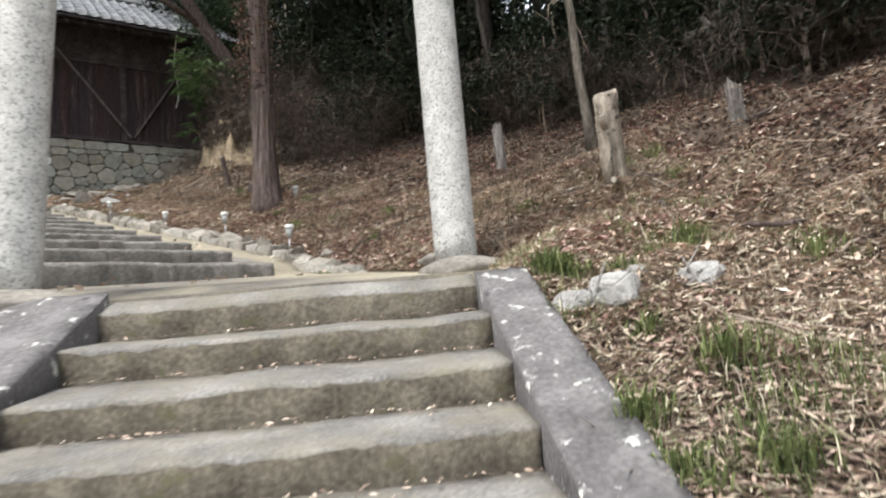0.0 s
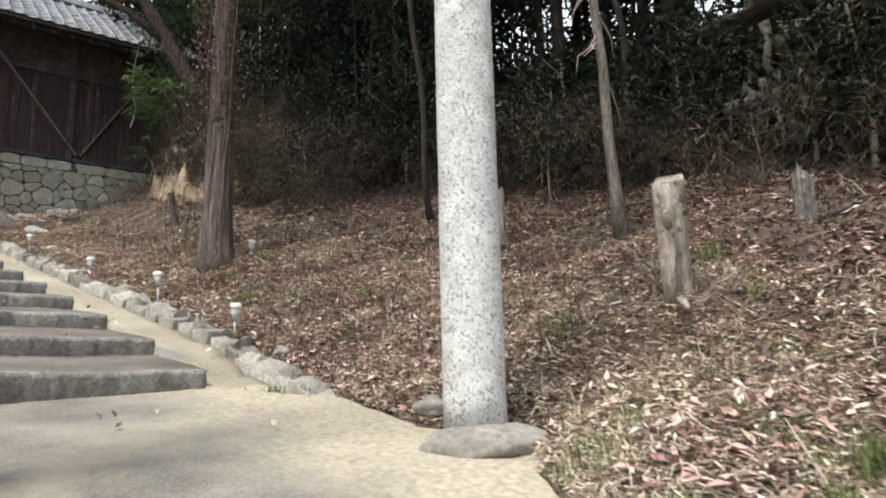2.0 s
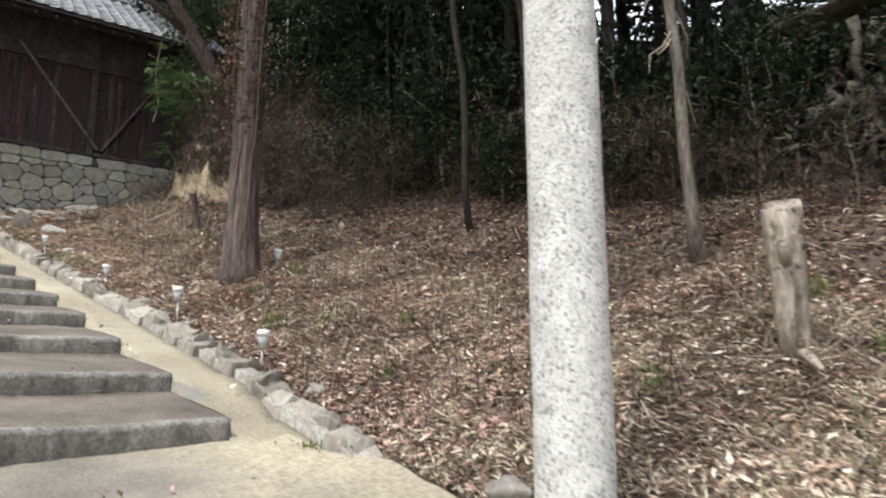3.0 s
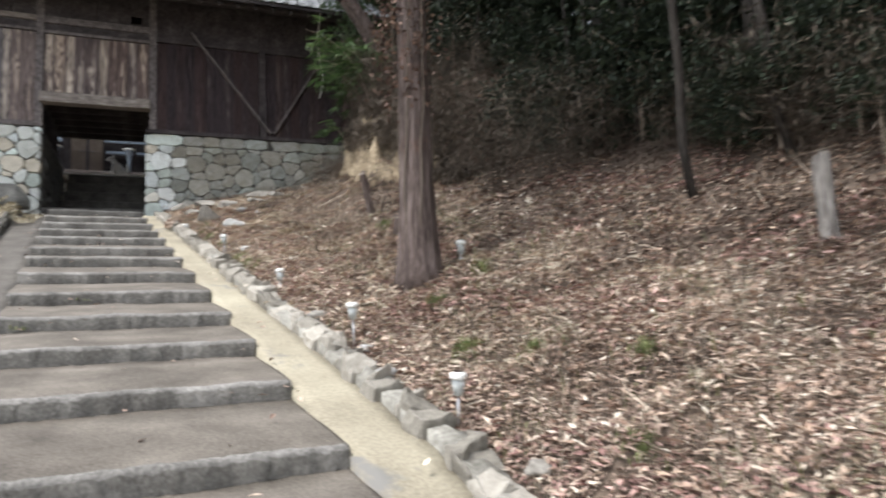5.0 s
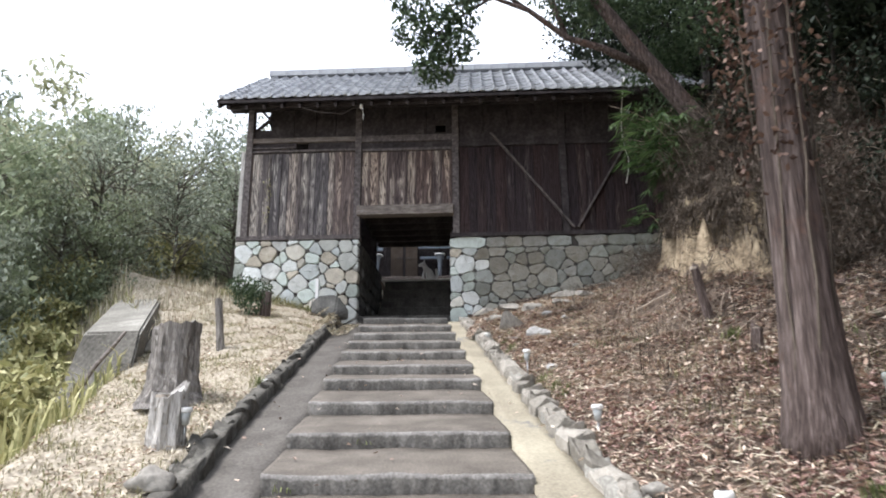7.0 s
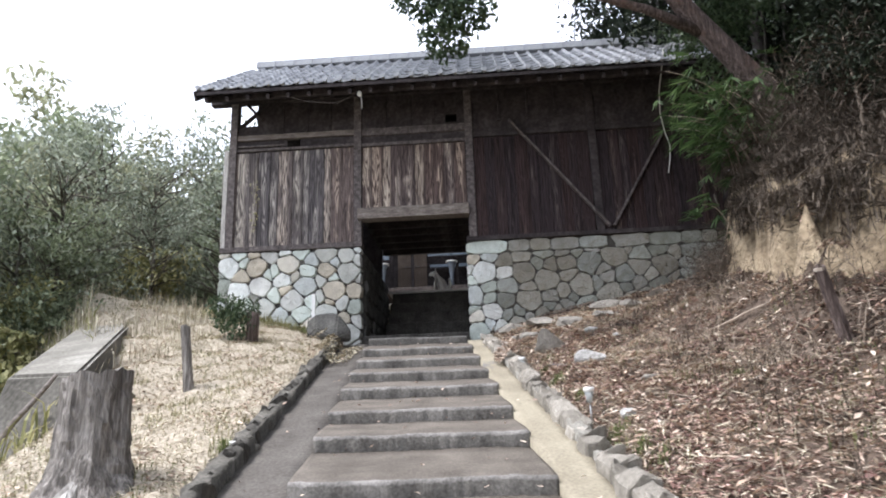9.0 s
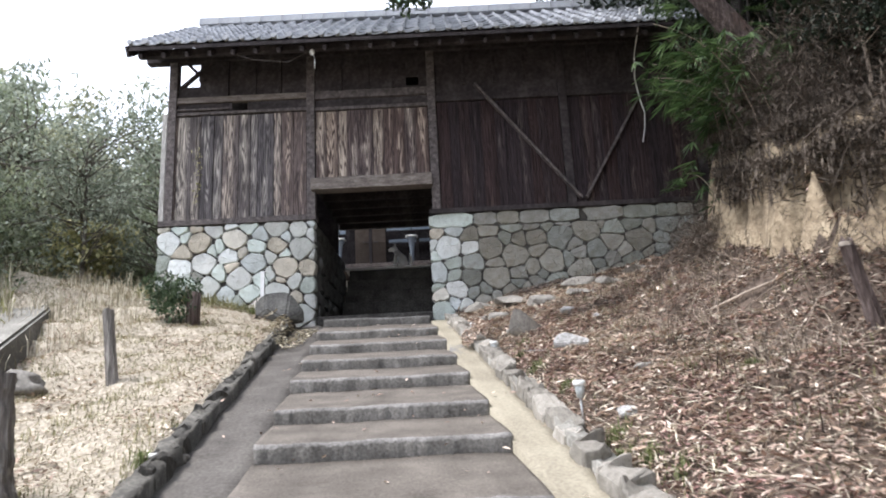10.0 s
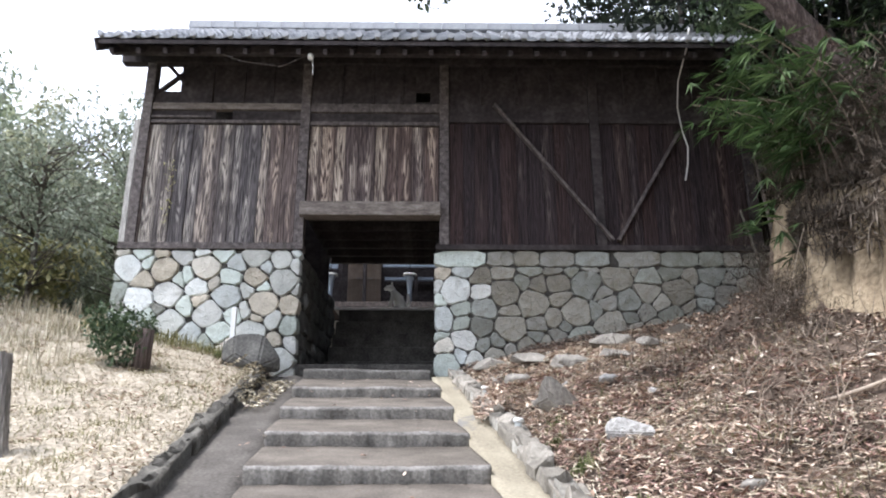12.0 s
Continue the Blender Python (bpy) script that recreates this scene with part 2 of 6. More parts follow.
def sand_along_edge(m, x0, soft):
    """Pale sand trodden on to the outer side of a floor, with a ragged edge."""
    nt = m.node_tree
    N, L = nt.nodes.new, nt.links.new
    bsdf = nt.nodes["Principled BSDF"]
    old = bsdf.inputs["Base Color"].links[0].from_socket
    tc, sep, nz, ad, ml, mr, mx, n2, rp = (N("ShaderNodeTexCoord"), N("ShaderNodeSeparateXYZ"), N("ShaderNodeTexNoise"), N("ShaderNodeMath"), N("ShaderNodeMath"),
                                           N("ShaderNodeMapRange"), N("ShaderNodeMix"), N("ShaderNodeTexNoise"), N("ShaderNodeValToRGB"))
    L(tc.outputs["Object"], sep.inputs[0])
    L(tc.outputs["Object"], nz.inputs["Vector"])
    L(tc.outputs["Object"], n2.inputs["Vector"])
    nz.inputs["Scale"].default_value, nz.inputs["Detail"].default_value = 1.6, 8
    n2.inputs["Scale"].default_value, n2.inputs["Detail"].default_value = 30, 5
    ml.operation, ml.inputs[1].default_value = "MULTIPLY", 1.6
    L(nz.outputs["Fac"], ml.inputs[0])
    L(ml.outputs[0], ad.inputs[0])
    L(sep.outputs[0], ad.inputs[1])
    mr.inputs["From Min"].default_value, mr.inputs["From Max"].default_value = x0 + 0.8 - soft, x0 + 0.8 + soft
    L(ad.outputs[0], mr.inputs["Value"])
    rp.color_ramp.elements[0].color, rp.color_ramp.elements[0].position = (0.24, 0.21, 0.155, 1), 0.3
    rp.color_ramp.elements[1].color, rp.color_ramp.elements[1].position = (0.42, 0.38, 0.285, 1), 0.7
    L(n2.outputs["Fac"], rp.inputs[0])
    mx.data_type = "RGBA"
    L(mr.outputs[0], mx.inputs[0])
    L(old, mx.inputs[6])
    L(rp.outputs[0], mx.inputs[7])
    L(mx.outputs[2], bsdf.inputs["Base Color"])
    return m


sand_along_edge(LANDING_STONE, 2.0, 0.42)
# dark joints of the stonework; also stands for shade in the passage
MORTAR = mat("dark_gap_and_shade", [(0.026, 0.024, 0.022), (0.062, 0.058, 0.052), (0.11, 0.103, 0.093)], 4, 30, 1.0, 0.5)
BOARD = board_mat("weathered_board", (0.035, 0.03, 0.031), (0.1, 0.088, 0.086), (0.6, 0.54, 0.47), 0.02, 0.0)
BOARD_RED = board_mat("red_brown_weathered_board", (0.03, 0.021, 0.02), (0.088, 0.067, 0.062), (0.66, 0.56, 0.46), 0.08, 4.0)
# boards of the right bays: less bleached, and darkened for tree shade
BOARD_SHADED = board_mat("shaded_board", (0.013, 0.009, 0.01), (0.031, 0.022, 0.023), (0.15, 0.12, 0.11), -0.1, 9.0)
TIMBER = mat("grey_timber", [(0.04, 0.034, 0.034), (0.1, 0.086, 0.082), (0.2, 0.175, 0.165)], 3, 14, 0.85, 0.5, stretch=(4, 4, 4))
TIMBER_LIGHT = mat("bleached_timber", [(0.084, 0.07, 0.059), (0.168, 0.143, 0.126), (0.28, 0.252, 0.224)], 3, 14, 0.85, 0.5, stretch=(1.5, 6, 6))
TIMBER_DARK = mat("old_dark_timber", [(0.018, 0.015, 0.015), (0.042, 0.035, 0.035), (0.08, 0.068, 0.068)], 3, 14, 0.85, 0.4)
TILE = mat("grey_roof_tile", [(0.17, 0.175, 0.185), (0.3, 0.31, 0.325), (0.46, 0.47, 0.48)], 3, 30, 0.6, 0.3, island=0.3)
BARK = mat("cedar_bark", [(0.024, 0.017, 0.015), (0.08, 0.06, 0.053), (0.2, 0.16, 0.145)], 3, 10, 0.95, 1.0, stretch=(9, 9, 0.6), dist=0.03, spots=(0.13, 0.075, 0.055), spot_scale=1.6, spot_at=0.55, spot_soft=0.15)
BARK_GREY = mat("grey_bark", [(0.04, 0.035, 0.028), (0.11, 0.098, 0.08), (0.2, 0.18, 0.15)], 3, 12, 0.95, 0.8, stretch=(4, 4, 1), dist=0.02)
BARK_STUMP = mat("stump_bark", [(0.06, 0.055, 0.05), (0.18, 0.165, 0.15), (0.38, 0.355, 0.325)], 3, 10, 0.95, 1.0, stretch=(9, 9, 0.7), dist=0.04)
BLEACHED = mat("sun_bleached_wood", [(0.2, 0.19, 0.17), (0.42, 0.4, 0.37), (0.66, 0.64, 0.6)], 4, 12, 0.92, 1.0, stretch=(8, 8, 0.8), dist=0.03)
# damp litter, darkened further for the shade under the trees
WOODLITTER = mat("shaded_damp_litter", [(0.037, 0.025, 0.02), (0.093, 0.061, 0.049), (0.184, 0.129, 0.105)], 0.7, 20, 0.9, 0, island=0.65)
DEADWOOD = mat("bleached_deadwood", [(0.11, 0.092, 0.072), (0.25, 0.215, 0.175), (0.42, 0.375, 0.315)], 4, 14, 0.92, 1.0, stretch=(2.5, 2.5, 1), spots=(0.09, 0.075, 0.058), spot_scale=7, spot_at=0.55, dist=0.04)
CLAY = mat("bare_clay", [(0.1, 0.075, 0.048), (0.21, 0.165, 0.11), (0.34, 0.28, 0.19)], 2.5, 14, 0.98, 1.0, spots=(0.09, 0.066, 0.046), spot_scale=2.6, spot_at=0.58, spot_soft=0.12, dist=0.08)
LITTER = mat("leaf_litter", [(0.12, 0.08, 0.062), (0.32, 0.232, 0.185), (0.55, 0.43, 0.345), (0.7, 0.62, 0.5)], 0.7, 20, 0.9, 0, island=0.6)
BIGLEAF = mat("large_dead_leaf", [(0.14, 0.085, 0.06), (0.36, 0.25, 0.19), (0.55, 0.42, 0.32), (0.72, 0.66, 0.56)], 0.7, 20, 0.85, 0, island=0.75, translucent=0.15)
OLIVE = mat("dull_olive_grass", [(0.1, 0.1, 0.045), (0.2, 0.195, 0.09), (0.38, 0.35, 0.19)], 0.7, 20, 0.85, 0, island=0.65, translucent=0.2)
REDLITTER = mat("red_leaf_litter", [(0.112, 0.065, 0.057), (0.288, 0.169, 0.146), (0.525, 0.362, 0.312)], 0.7, 20, 0.9, 0, island=0.7)
STRAW = mat("dry_straw", [(0.194, 0.165, 0.112), (0.398, 0.351, 0.257), (0.672, 0.621, 0.482)], 0.7, 20, 0.9, 0, island=0.7)
GRASS = mat("green_grass", [(0.07, 0.095, 0.035), (0.15, 0.185, 0.07), (0.3, 0.32, 0.15)], 0.7, 20, 0.75, 0, island=0.65, translucent=0.25)
LEAF = mat("evergreen_leaf", [(0.026, 0.044, 0.024), (0.058, 0.09, 0.046), (0.11, 0.15, 0.082)], 0.5, 10, 0.5, 0, island=0.6, translucent=0.25)
# leaves darker than real foliage, carrying the deep shade of the wood
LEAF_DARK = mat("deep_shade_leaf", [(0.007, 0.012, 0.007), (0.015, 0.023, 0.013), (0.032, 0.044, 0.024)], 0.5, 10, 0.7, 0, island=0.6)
LEAF_BUSH = mat("valley_leaf", [(0.115, 0.145, 0.085), (0.23, 0.27, 0.165), (0.4, 0.44, 0.3)], 0.25, 10, 0.6, 0, island=0.6, translucent=0.3)
LEAF_OLIVE = mat("olive_valley_leaf", [(0.16, 0.17, 0.105), (0.31, 0.32, 0.2), (0.5, 0.51, 0.35)], 0.25, 10, 0.6, 0, island=0.6, translucent=0.3)
LEAF_GREY = mat("grey_valley_leaf", [(0.11, 0.132, 0.095), (0.22, 0.25, 0.185), (0.39, 0.42, 0.33)], 0.25, 10, 0.6, 0, island=0.6, translucent=0.3)
LEAF_YELLOW = mat("yellow_bamboo_leaf", [(0.15, 0.16, 0.06), (0.34, 0.33, 0.15), (0.58, 0.54, 0.3)], 0.5, 10, 0.6, 0, island=0.6, translucent=0.25)
LEAF_BAMBOO = mat("bamboo_leaf", [(0.02, 0.042, 0.016), (0.05, 0.09, 0.032), (0.12, 0.18, 0.07)], 0.5, 10, 0.45, 0, island=0.6, translucent=0.3)
TWIG = mat("dry_twig", [(0.1, 0.078, 0.06), (0.24, 0.195, 0.155), (0.45, 0.38, 0.3)], 1, 20, 0.9, 0, island=0.6)
IVY = mat("dead_ivy_leaf", [(0.04, 0.024, 0.018), (0.11, 0.07, 0.055), (0.22, 0.15, 0.115)], 0.7, 20, 0.9, 0, island=0.7)
SCRUB = mat("dry_scrub", [(0.025, 0.019, 0.014), (0.07, 0.056, 0.043), (0.16, 0.132, 0.105)], 0.7, 20, 0.9, 0, island=0.6)
PALE = mat("pale_rock", [(0.2, 0.195, 0.183), (0.34, 0.335, 0.318), (0.5, 0.49, 0.465)], 7, 40, 0.95, 0.9, spots=(0.16, 0.15, 0.135), spot_scale=6, spot_at=0.56, dist=0.03)
MARBLE = mat("pale_carved_stone", [(0.44, 0.429, 0.407), (0.66, 0.649, 0.616)], 7, 40, 0.9, 0.5)
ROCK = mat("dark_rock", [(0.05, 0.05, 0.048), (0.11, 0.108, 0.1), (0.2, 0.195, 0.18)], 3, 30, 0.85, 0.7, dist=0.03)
ROCK_MID = mat("grey_rock", [(0.12, 0.11, 0.095), (0.22, 0.205, 0.18), (0.34, 0.32, 0.28)], 3, 30, 0.9, 0.7, dist=0.03)
OLD_CONCRETE = mat("stained_concrete", [(0.1, 0.095, 0.08), (0.2, 0.19, 0.165), (0.36, 0.35, 0.31)], 1.5, 30, 0.95, 0.6)
# stained concrete darkened for the block's sides turned from the light
BLOCK = mat("shaded_side_concrete", [(0.05, 0.047, 0.04), (0.115, 0.108, 0.094), (0.22, 0.21, 0.185)], 1.2, 22, 0.95, 0.8)
PLASTIC = mat("white_plastic", [(0.65, 0.65, 0.62), (0.8, 0.8, 0.77)], 5, 40, 0.4, 0)
PLASTIC_GREY = mat("clear_grey_plastic", [(0.35, 0.37, 0.36), (0.5, 0.52, 0.5)], 5, 40, 0.3, 0)
STEEL = mat("brushed_steel", [(0.4, 0.4, 0.4), (0.6, 0.6, 0.6)], 5, 40, 0.35, 0, metal=0.8)
WHITE_PAINT = mat("white_paint", [(0.7, 0.7, 0.68), (0.82, 0.82, 0.8)], 4, 40, 0.6, 0.1)
DOOR_BROWN = mat("brown_door", [(0.12, 0.092, 0.07), (0.18, 0.14, 0.11), (0.26, 0.205, 0.165)], 3, 25, 0.8, 0.2)
METAL_BLUE = mat("blue_grey_metal", [(0.2, 0.24, 0.29), (0.32, 0.37, 0.43)], 2, 20, 0.5, 0.1, metal=0.2)

# ---- the lie of the land ----


def smooth(a, b, x):
    k = np.clip((x - a) / (b - a), 0, 1)
    return k * k * (3 - 2 * k)


def wave(x, y, s, seed):
    """A smooth uneven field, about -1 to 1."""
    rs = np.random.RandomState(seed)
    out = 0.0
    for i in range(6):
        a, p, q = rs.uniform(0, 2 * math.pi), rs.uniform(0, 7), s * rs.uniform(0.6, 1.7)
        out = out + np.sin((x * math.cos(a) + y * math.sin(a)) / q * 2 * math.pi + p)
    return out / 3.2


def edge_r(y):
    return np.interp(y, [-8, -2, 0, 2.35, 2.7, 3.25, 3.6, 4.2, 5.2, 5.5, 7, 12, 20.5, 40], [-4, -0.4, 0.75, 2.12, 2.28, 2.6, 2.93, 2.76, 2.86, 2.95, 2.83, 2.22, 1.25, 0.5])


def edge_l(y):
    return np.interp(y, [-8, -2, 0, 3.5, 4.2, 5.9, 7.3, 8.5, 11.7, 18.5, 20.5, 40], [-6.5, -3.1, -1.96, 0.1, 0.0, -0.05, -0.22, -0.42, -0.84, -1.55, -1.7, -3])


def upper(y):
    return 2.65 + 0.261 * (y - 6.79)


def path_level(x, y):
    s = 0.5 * x + 0.866 * y
    stair = np.maximum(1.80 - 0.45 * (3.3 - s), -1.0)
    land = 1.85 + 0.135 * (y - 2.97) + 0.04 * (np.clip(x, -1, 4) - 1.92)
    up = np.minimum(upper(y) - 0.07, 6.15)
    low = np.where(y > 5.95, np.minimum(np.maximum(land, up), up), land)
    k = smooth(20.3, 21.5, y) * smooth(24.5, 22.0, y) * 0
    return np.where(s < 3.27, np.minimum(stair, land), low) + k


def ground_z(x, y):
    x, y = np.asarray(x, float), np.asarray(y, float)
    base = path_level(x, y)
    u, v = x - edge_r(y), edge_l(y) - x
    # wooded side
    slope = np.interp(y, [2.2, 2.8, 3.6, 5, 6, 8, 12, 20], [0.06, 0.2, 0.27, 0.42, 0.45, 0.38, 0.28, 0.2])
    steep = np.interp(y, [0, 9, 14, 19, 21], [0.48, 0.5, 0.45, 0.25, 0.2])
    right = np.interp(y, [2.3, 4.5], [0.0, 0.1]) * smooth(0.0, 0.3, u) + slope * np.clip(u, 0, 1.8) + steep * np.clip(u - 1.8, 0, 3.4) + 0.45 * np.clip(u - 5.2, 0, 22)
    right = right - 0.12 * np.clip(u - 5.2, 0, 22) * smooth(14, 26, y)
    xc = np.interp(y, [12.0, 14, 15, 16.5, 18, 20.5, 23], [5.1, 4.65, 4.45, 4.55, 5.2, 6.6, 7.0]) + 0.3 * wave(x, y, 1.3, 3) + 0.17 * wave(x, y, 0.5, 13)
    cliff = smooth(12.2, 14.0, y) * smooth(26, 23, y)
    right = right + cliff * (0.3 * smooth(-0.9, 0.0, x - xc) + 1.15 * smooth(-0.02, 0.3, x - xc))
    right = right + 0.2 * np.exp(-((x - 4.6) ** 2 + (y - 3.95) ** 2) / 0.16)
    right = right - 0.37 * np.exp(-((x - 6.2) ** 2 / 2.9 + (y - 7.4) ** 2 / 4.5))
    # open side
    a = np.interp(y, [5, 15, 17, 20], [-0.01, 0.0, 0.08, 0.22])
    ve = np.interp(y, [0, 5, 9, 12, 15, 17.5, 20.6, 30], [0.8, 0.8, 1.1, 1.5, 2.3, 3.3, 5.2, 6])
    left = 0.1 + a * np.minimum(v, ve) - 0.8 * np.clip(v - ve, 0, 5) - 0.2 * np.clip(v - ve - 5, 0, 12)
    off = np.where(u > 0, right, np.where(v > 0, left, -0.04 - 0.26 * smooth(0.05, 0.3, np.minimum(-u, -v))))
    bumps = 0.05 * wave(x, y, 1.3, 1) + 0.022 * wave(x, y, 0.45, 2)
    z = base + off + bumps * smooth(0.0, 0.5, np.maximum(u, v))
    # terrace behind the gatehouse
    back = smooth(22.5, 25.5, y)
    terrace = 7.85 + 0.0 * x
    z = z * (1 - back) + back * np.where(u > 2.5, np.maximum(z, terrace), np.where(v > 5, z, terrace))
    far = smooth(28, 70, np.hypot(x, y - 10))
    return z * (1 - far) + far * (4.0 + 7 * smooth(5, 30, x))


# ---- mesh helpers ----


def mesh_np(name, verts, faces, material, smooth_shade=False):
    """A mesh from arrays: verts (n, 3); faces (m, 3) or (m, 4), or a list of such."""
    me = bpy.data.meshes.new(name)
    verts = np.asarray(verts, np.float32).reshape(-1, 3)
    fl = faces if isinstance(faces, list) and len(faces) and isinstance(faces[0], np.ndarray) else [np.asarray(faces, np.int32)]
    idx = np.concatenate([f.reshape(-1) for f in fl]).astype(np.int32)
    tot = np.concatenate([np.full(len(f), f.shape[1]) for f in fl]).astype(np.int32)
    me.vertices.add(len(verts))
    me.vertices.foreach_set("co", verts.ravel())
    me.loops.add(len(idx))
    me.loops.foreach_set("vertex_index", idx)
    me.polygons.add(len(tot))
    me.polygons.foreach_set("loop_start", np.concatenate([[0], np.cumsum(tot)[:-1]]).astype(np.int32))
    me.polygons.foreach_set("use_smooth", np.full(len(tot), smooth_shade))
    me.update(calc_edges=True)
    me.validate()
    me.materials.append(material)
    return me


def part(name, mesh, parent, label="", m=None, kind=""):
    ob = new(name, mesh)
    ob.parent = parent
    if m is not None:
        ob.matrix_basis = m
    return tagged(ob, label=label, kind=kind)


def thing(name, m, label, category, group="", kind=""):
    ob = new(name)
    ob.matrix_basis = m
    return tagged(ob, label=label, category=category, group=group, kind=kind)


def box(name, size, material, bevel=0.01, wobble=0.0, seed=0, cuts=0, taper=(1, 1)):
    """A block standing on z = 0, centred in x and y, with worn edges."""
    bm = bmesh.new()
    bmesh.ops.create_cube(bm, size=1)
    if cuts:
        bmesh.ops.subdivide_edges(bm, edges=bm.edges[:], cuts=cuts, use_grid_fill=True)
    for v in bm.verts:
        v.co.z += 0.5
        v.co.x *= size[0] * (1 + (taper[0] - 1) * v.co.z)
        v.co.y *= size[1] * (1 + (taper[1] - 1) * v.co.z)
        v.co.z *= size[2]
    if wobble:
        o = Vector((seed * 3.7, seed * 1.3, 0))
        for v in bm.verts:
            v.co += noise.noise_vector(v.co * 2.2 / max(0.3, min(size)) * 0.4 + o) * wobble
    if bevel:
        es = [e for e in bm.edges if len(e.link_faces) == 2 and e.calc_face_angle(0) > 0.8]
        bmesh.ops.bevel(bm, geom=es, offset=bevel, segments=2, affect="EDGES", profile=0.6)
    me = bpy.data.meshes.new(name)
    bm.to_mesh(me)
    bm.free()
    me.materials.append(material)
    return me


def tube_np(pts, radii, n=8, flute=0.0, flutes=9, seed=0, cap=True, rough=0.0):
    """Rings round a line of points."""
    pts = np.asarray(pts, float)
    radii = np.broadcast_to(np.asarray(radii, float), (len(pts),))
    tang = np.gradient(pts, axis=0)
    tang /= np.linalg.norm(tang, axis=1)[:, None] + 1e-9
    rs = np.random.RandomState(seed)
    ref = np.array([0.0, 1.0, 0.0]) if abs(tang[0][2]) > 0.7 else np.array([0.0, 0.0, 1.0])
    verts = []
    a = np.linspace(0, 2 * math.pi, n, endpoint=False)
    ph = rs.uniform(0, 6)
    for i, (p, t, r) in enumerate(zip(pts, tang, radii)):
        s = np.cross(t, ref)
        s /= np.linalg.norm(s) + 1e-9
        w = np.cross(s, t)
        rr = r * (1 + flute * np.sin(a * flutes + ph + i * 0.13) + (rs.uniform(-rough, rough, n) if rough else 0))
        verts.append(p + np.outer(np.cos(a) * rr, s) + np.outer(np.sin(a) * rr, w))
    verts = np.concatenate(verts)
    m = len(pts)
    i, j = np.meshgrid(np.arange(m - 1), np.arange(n), indexing="ij")
    j2 = (j + 1) % n
    quads = np.stack([i * n + j, i * n + j2, (i + 1) * n + j2, (i + 1) * n + j], -1).reshape(-1, 4)
    tris = np.zeros((0, 3), int)
    if cap:
        c0, c1 = len(verts), len(verts) + 1
        verts = np.vstack([verts, pts[0], pts[-1]])
        k = np.arange(n)
        tris = np.concatenate([np.stack([np.full(n, c0), (k + 1) % n, k], -1), np.stack([np.full(n, c1), (m - 1) * n + k, (m - 1) * n + (k + 1) % n], -1)])
    return verts, quads, tris


def join_np(pieces):
    v, q, t, o = [], [], [], 0
    for a, b, c in pieces:
        v.append(a)
        q.append(b + o)
        t.append(c + o)
        o += len(a)
    return np.concatenate(v), np.concatenate(q), np.concatenate(t)


def tube_mesh(name, pts, radii, material, n=8, smooth_shade=True, **kw):
    v, q, t = tube_np(pts, radii, n, **kw)
    return mesh_np(name, v, [q, t] if len(t) else q, material, smooth_shade)


def line(a, b, n=6, wob=0.0, seed=0):
    rs = np.random.RandomState(seed)
    k = np.linspace(0, 1, n)[:, None]
    p = np.asarray(a) * (1 - k) + np.asarray(b) * k
    if wob:
        w = rs.normal(0, wob, (n, 3))
        w[0] = 0
        p = p + w
    return p


def leaf_np(pos, size, rs, narrow=0.45, flat=0.0, fold=0.3, up=None, hang=0.0):
    """Folded leaves, two triangles on each side of the midrib. flat: 1 lies on the ground."""
    n = len(pos)
    size = np.broadcast_to(np.asarray(size, float), (n,))
    a = rs.uniform(0, 2 * math.pi, n)
    el = rs.uniform(-1, 1, n) * (1 - flat) * 1.2 + rs.normal(0, 0.25, n) * flat - hang
    d = np.stack([np.cos(a) * np.cos(el), np.sin(a) * np.cos(el), np.sin(el)], 1)
    side = np.stack([-np.sin(a), np.cos(a), rs.normal(0, 0.35 if flat else 0.8, n)], 1)
    side /= np.linalg.norm(side, axis=1)[:, None]
    nor = np.cross(d, side)
    L = (d * size[:, None])
    S = side * (size * narrow * 0.5)[:, None]
    U = nor * (size * fold * rs.uniform(-0.3, 1, n) * narrow)[:, None]
    base, tip, mid = pos - L * 0.5, pos + L * 0.5, pos
    v = np.stack([base, mid + S + U, tip, mid - S + U], 1).reshape(-1, 3)
    k = np.arange(n)[:, None] * 4
    f = np.concatenate([k + np.array([0, 1, 2]), k + np.array([0, 2, 3])])
    return v, f


def blade_np(pos, height, rs, width=0.006, lean=0.5):
    """Grass blades: a bent strip of two pieces."""
    n = len(pos)
    h = height * rs.uniform(0.4, 1.2, n)
    a = rs.uniform(0, 2 * math.pi, n)
    d = np.stack([np.cos(a), np.sin(a), np.zeros(n)], 1)
    w = np.stack([-np.sin(a), np.cos(a), np.zeros(n)], 1) * width * 0.5
    ln = rs.uniform(0.1, 1, n) * lean
    p1 = pos + d * (h * ln * 0.3)[:, None] + np.array([0, 0, 1]) * (h * 0.6)[:, None]
    p2 = pos + d * (h * ln)[:, None] + np.array([0, 0, 1]) * (h * (1 - ln * 0.4))[:, None]
    v = np.stack([pos - w, pos + w, p1 + w * 0.8, p1 - w * 0.8, p2], 1).reshape(-1, 3)
    k = np.arange(n)[:, None] * 5
    return v, [k + np.array([0, 1, 2, 3]), k + np.array([3, 2, 4])]


def on_ground(rs, n, x0, x1, y0, y1, lift=0.01):
    x, y = rs.uniform(x0, x1, n), rs.uniform(y0, y1, n)
    return np.stack([x, y, ground_z(x, y) + lift], 1)


def keep(p, mask):
    return p[mask]


def stuff(name, mesh, label, category):
    return tagged(new(name, mesh), label=label, category=category, kind="stuff")


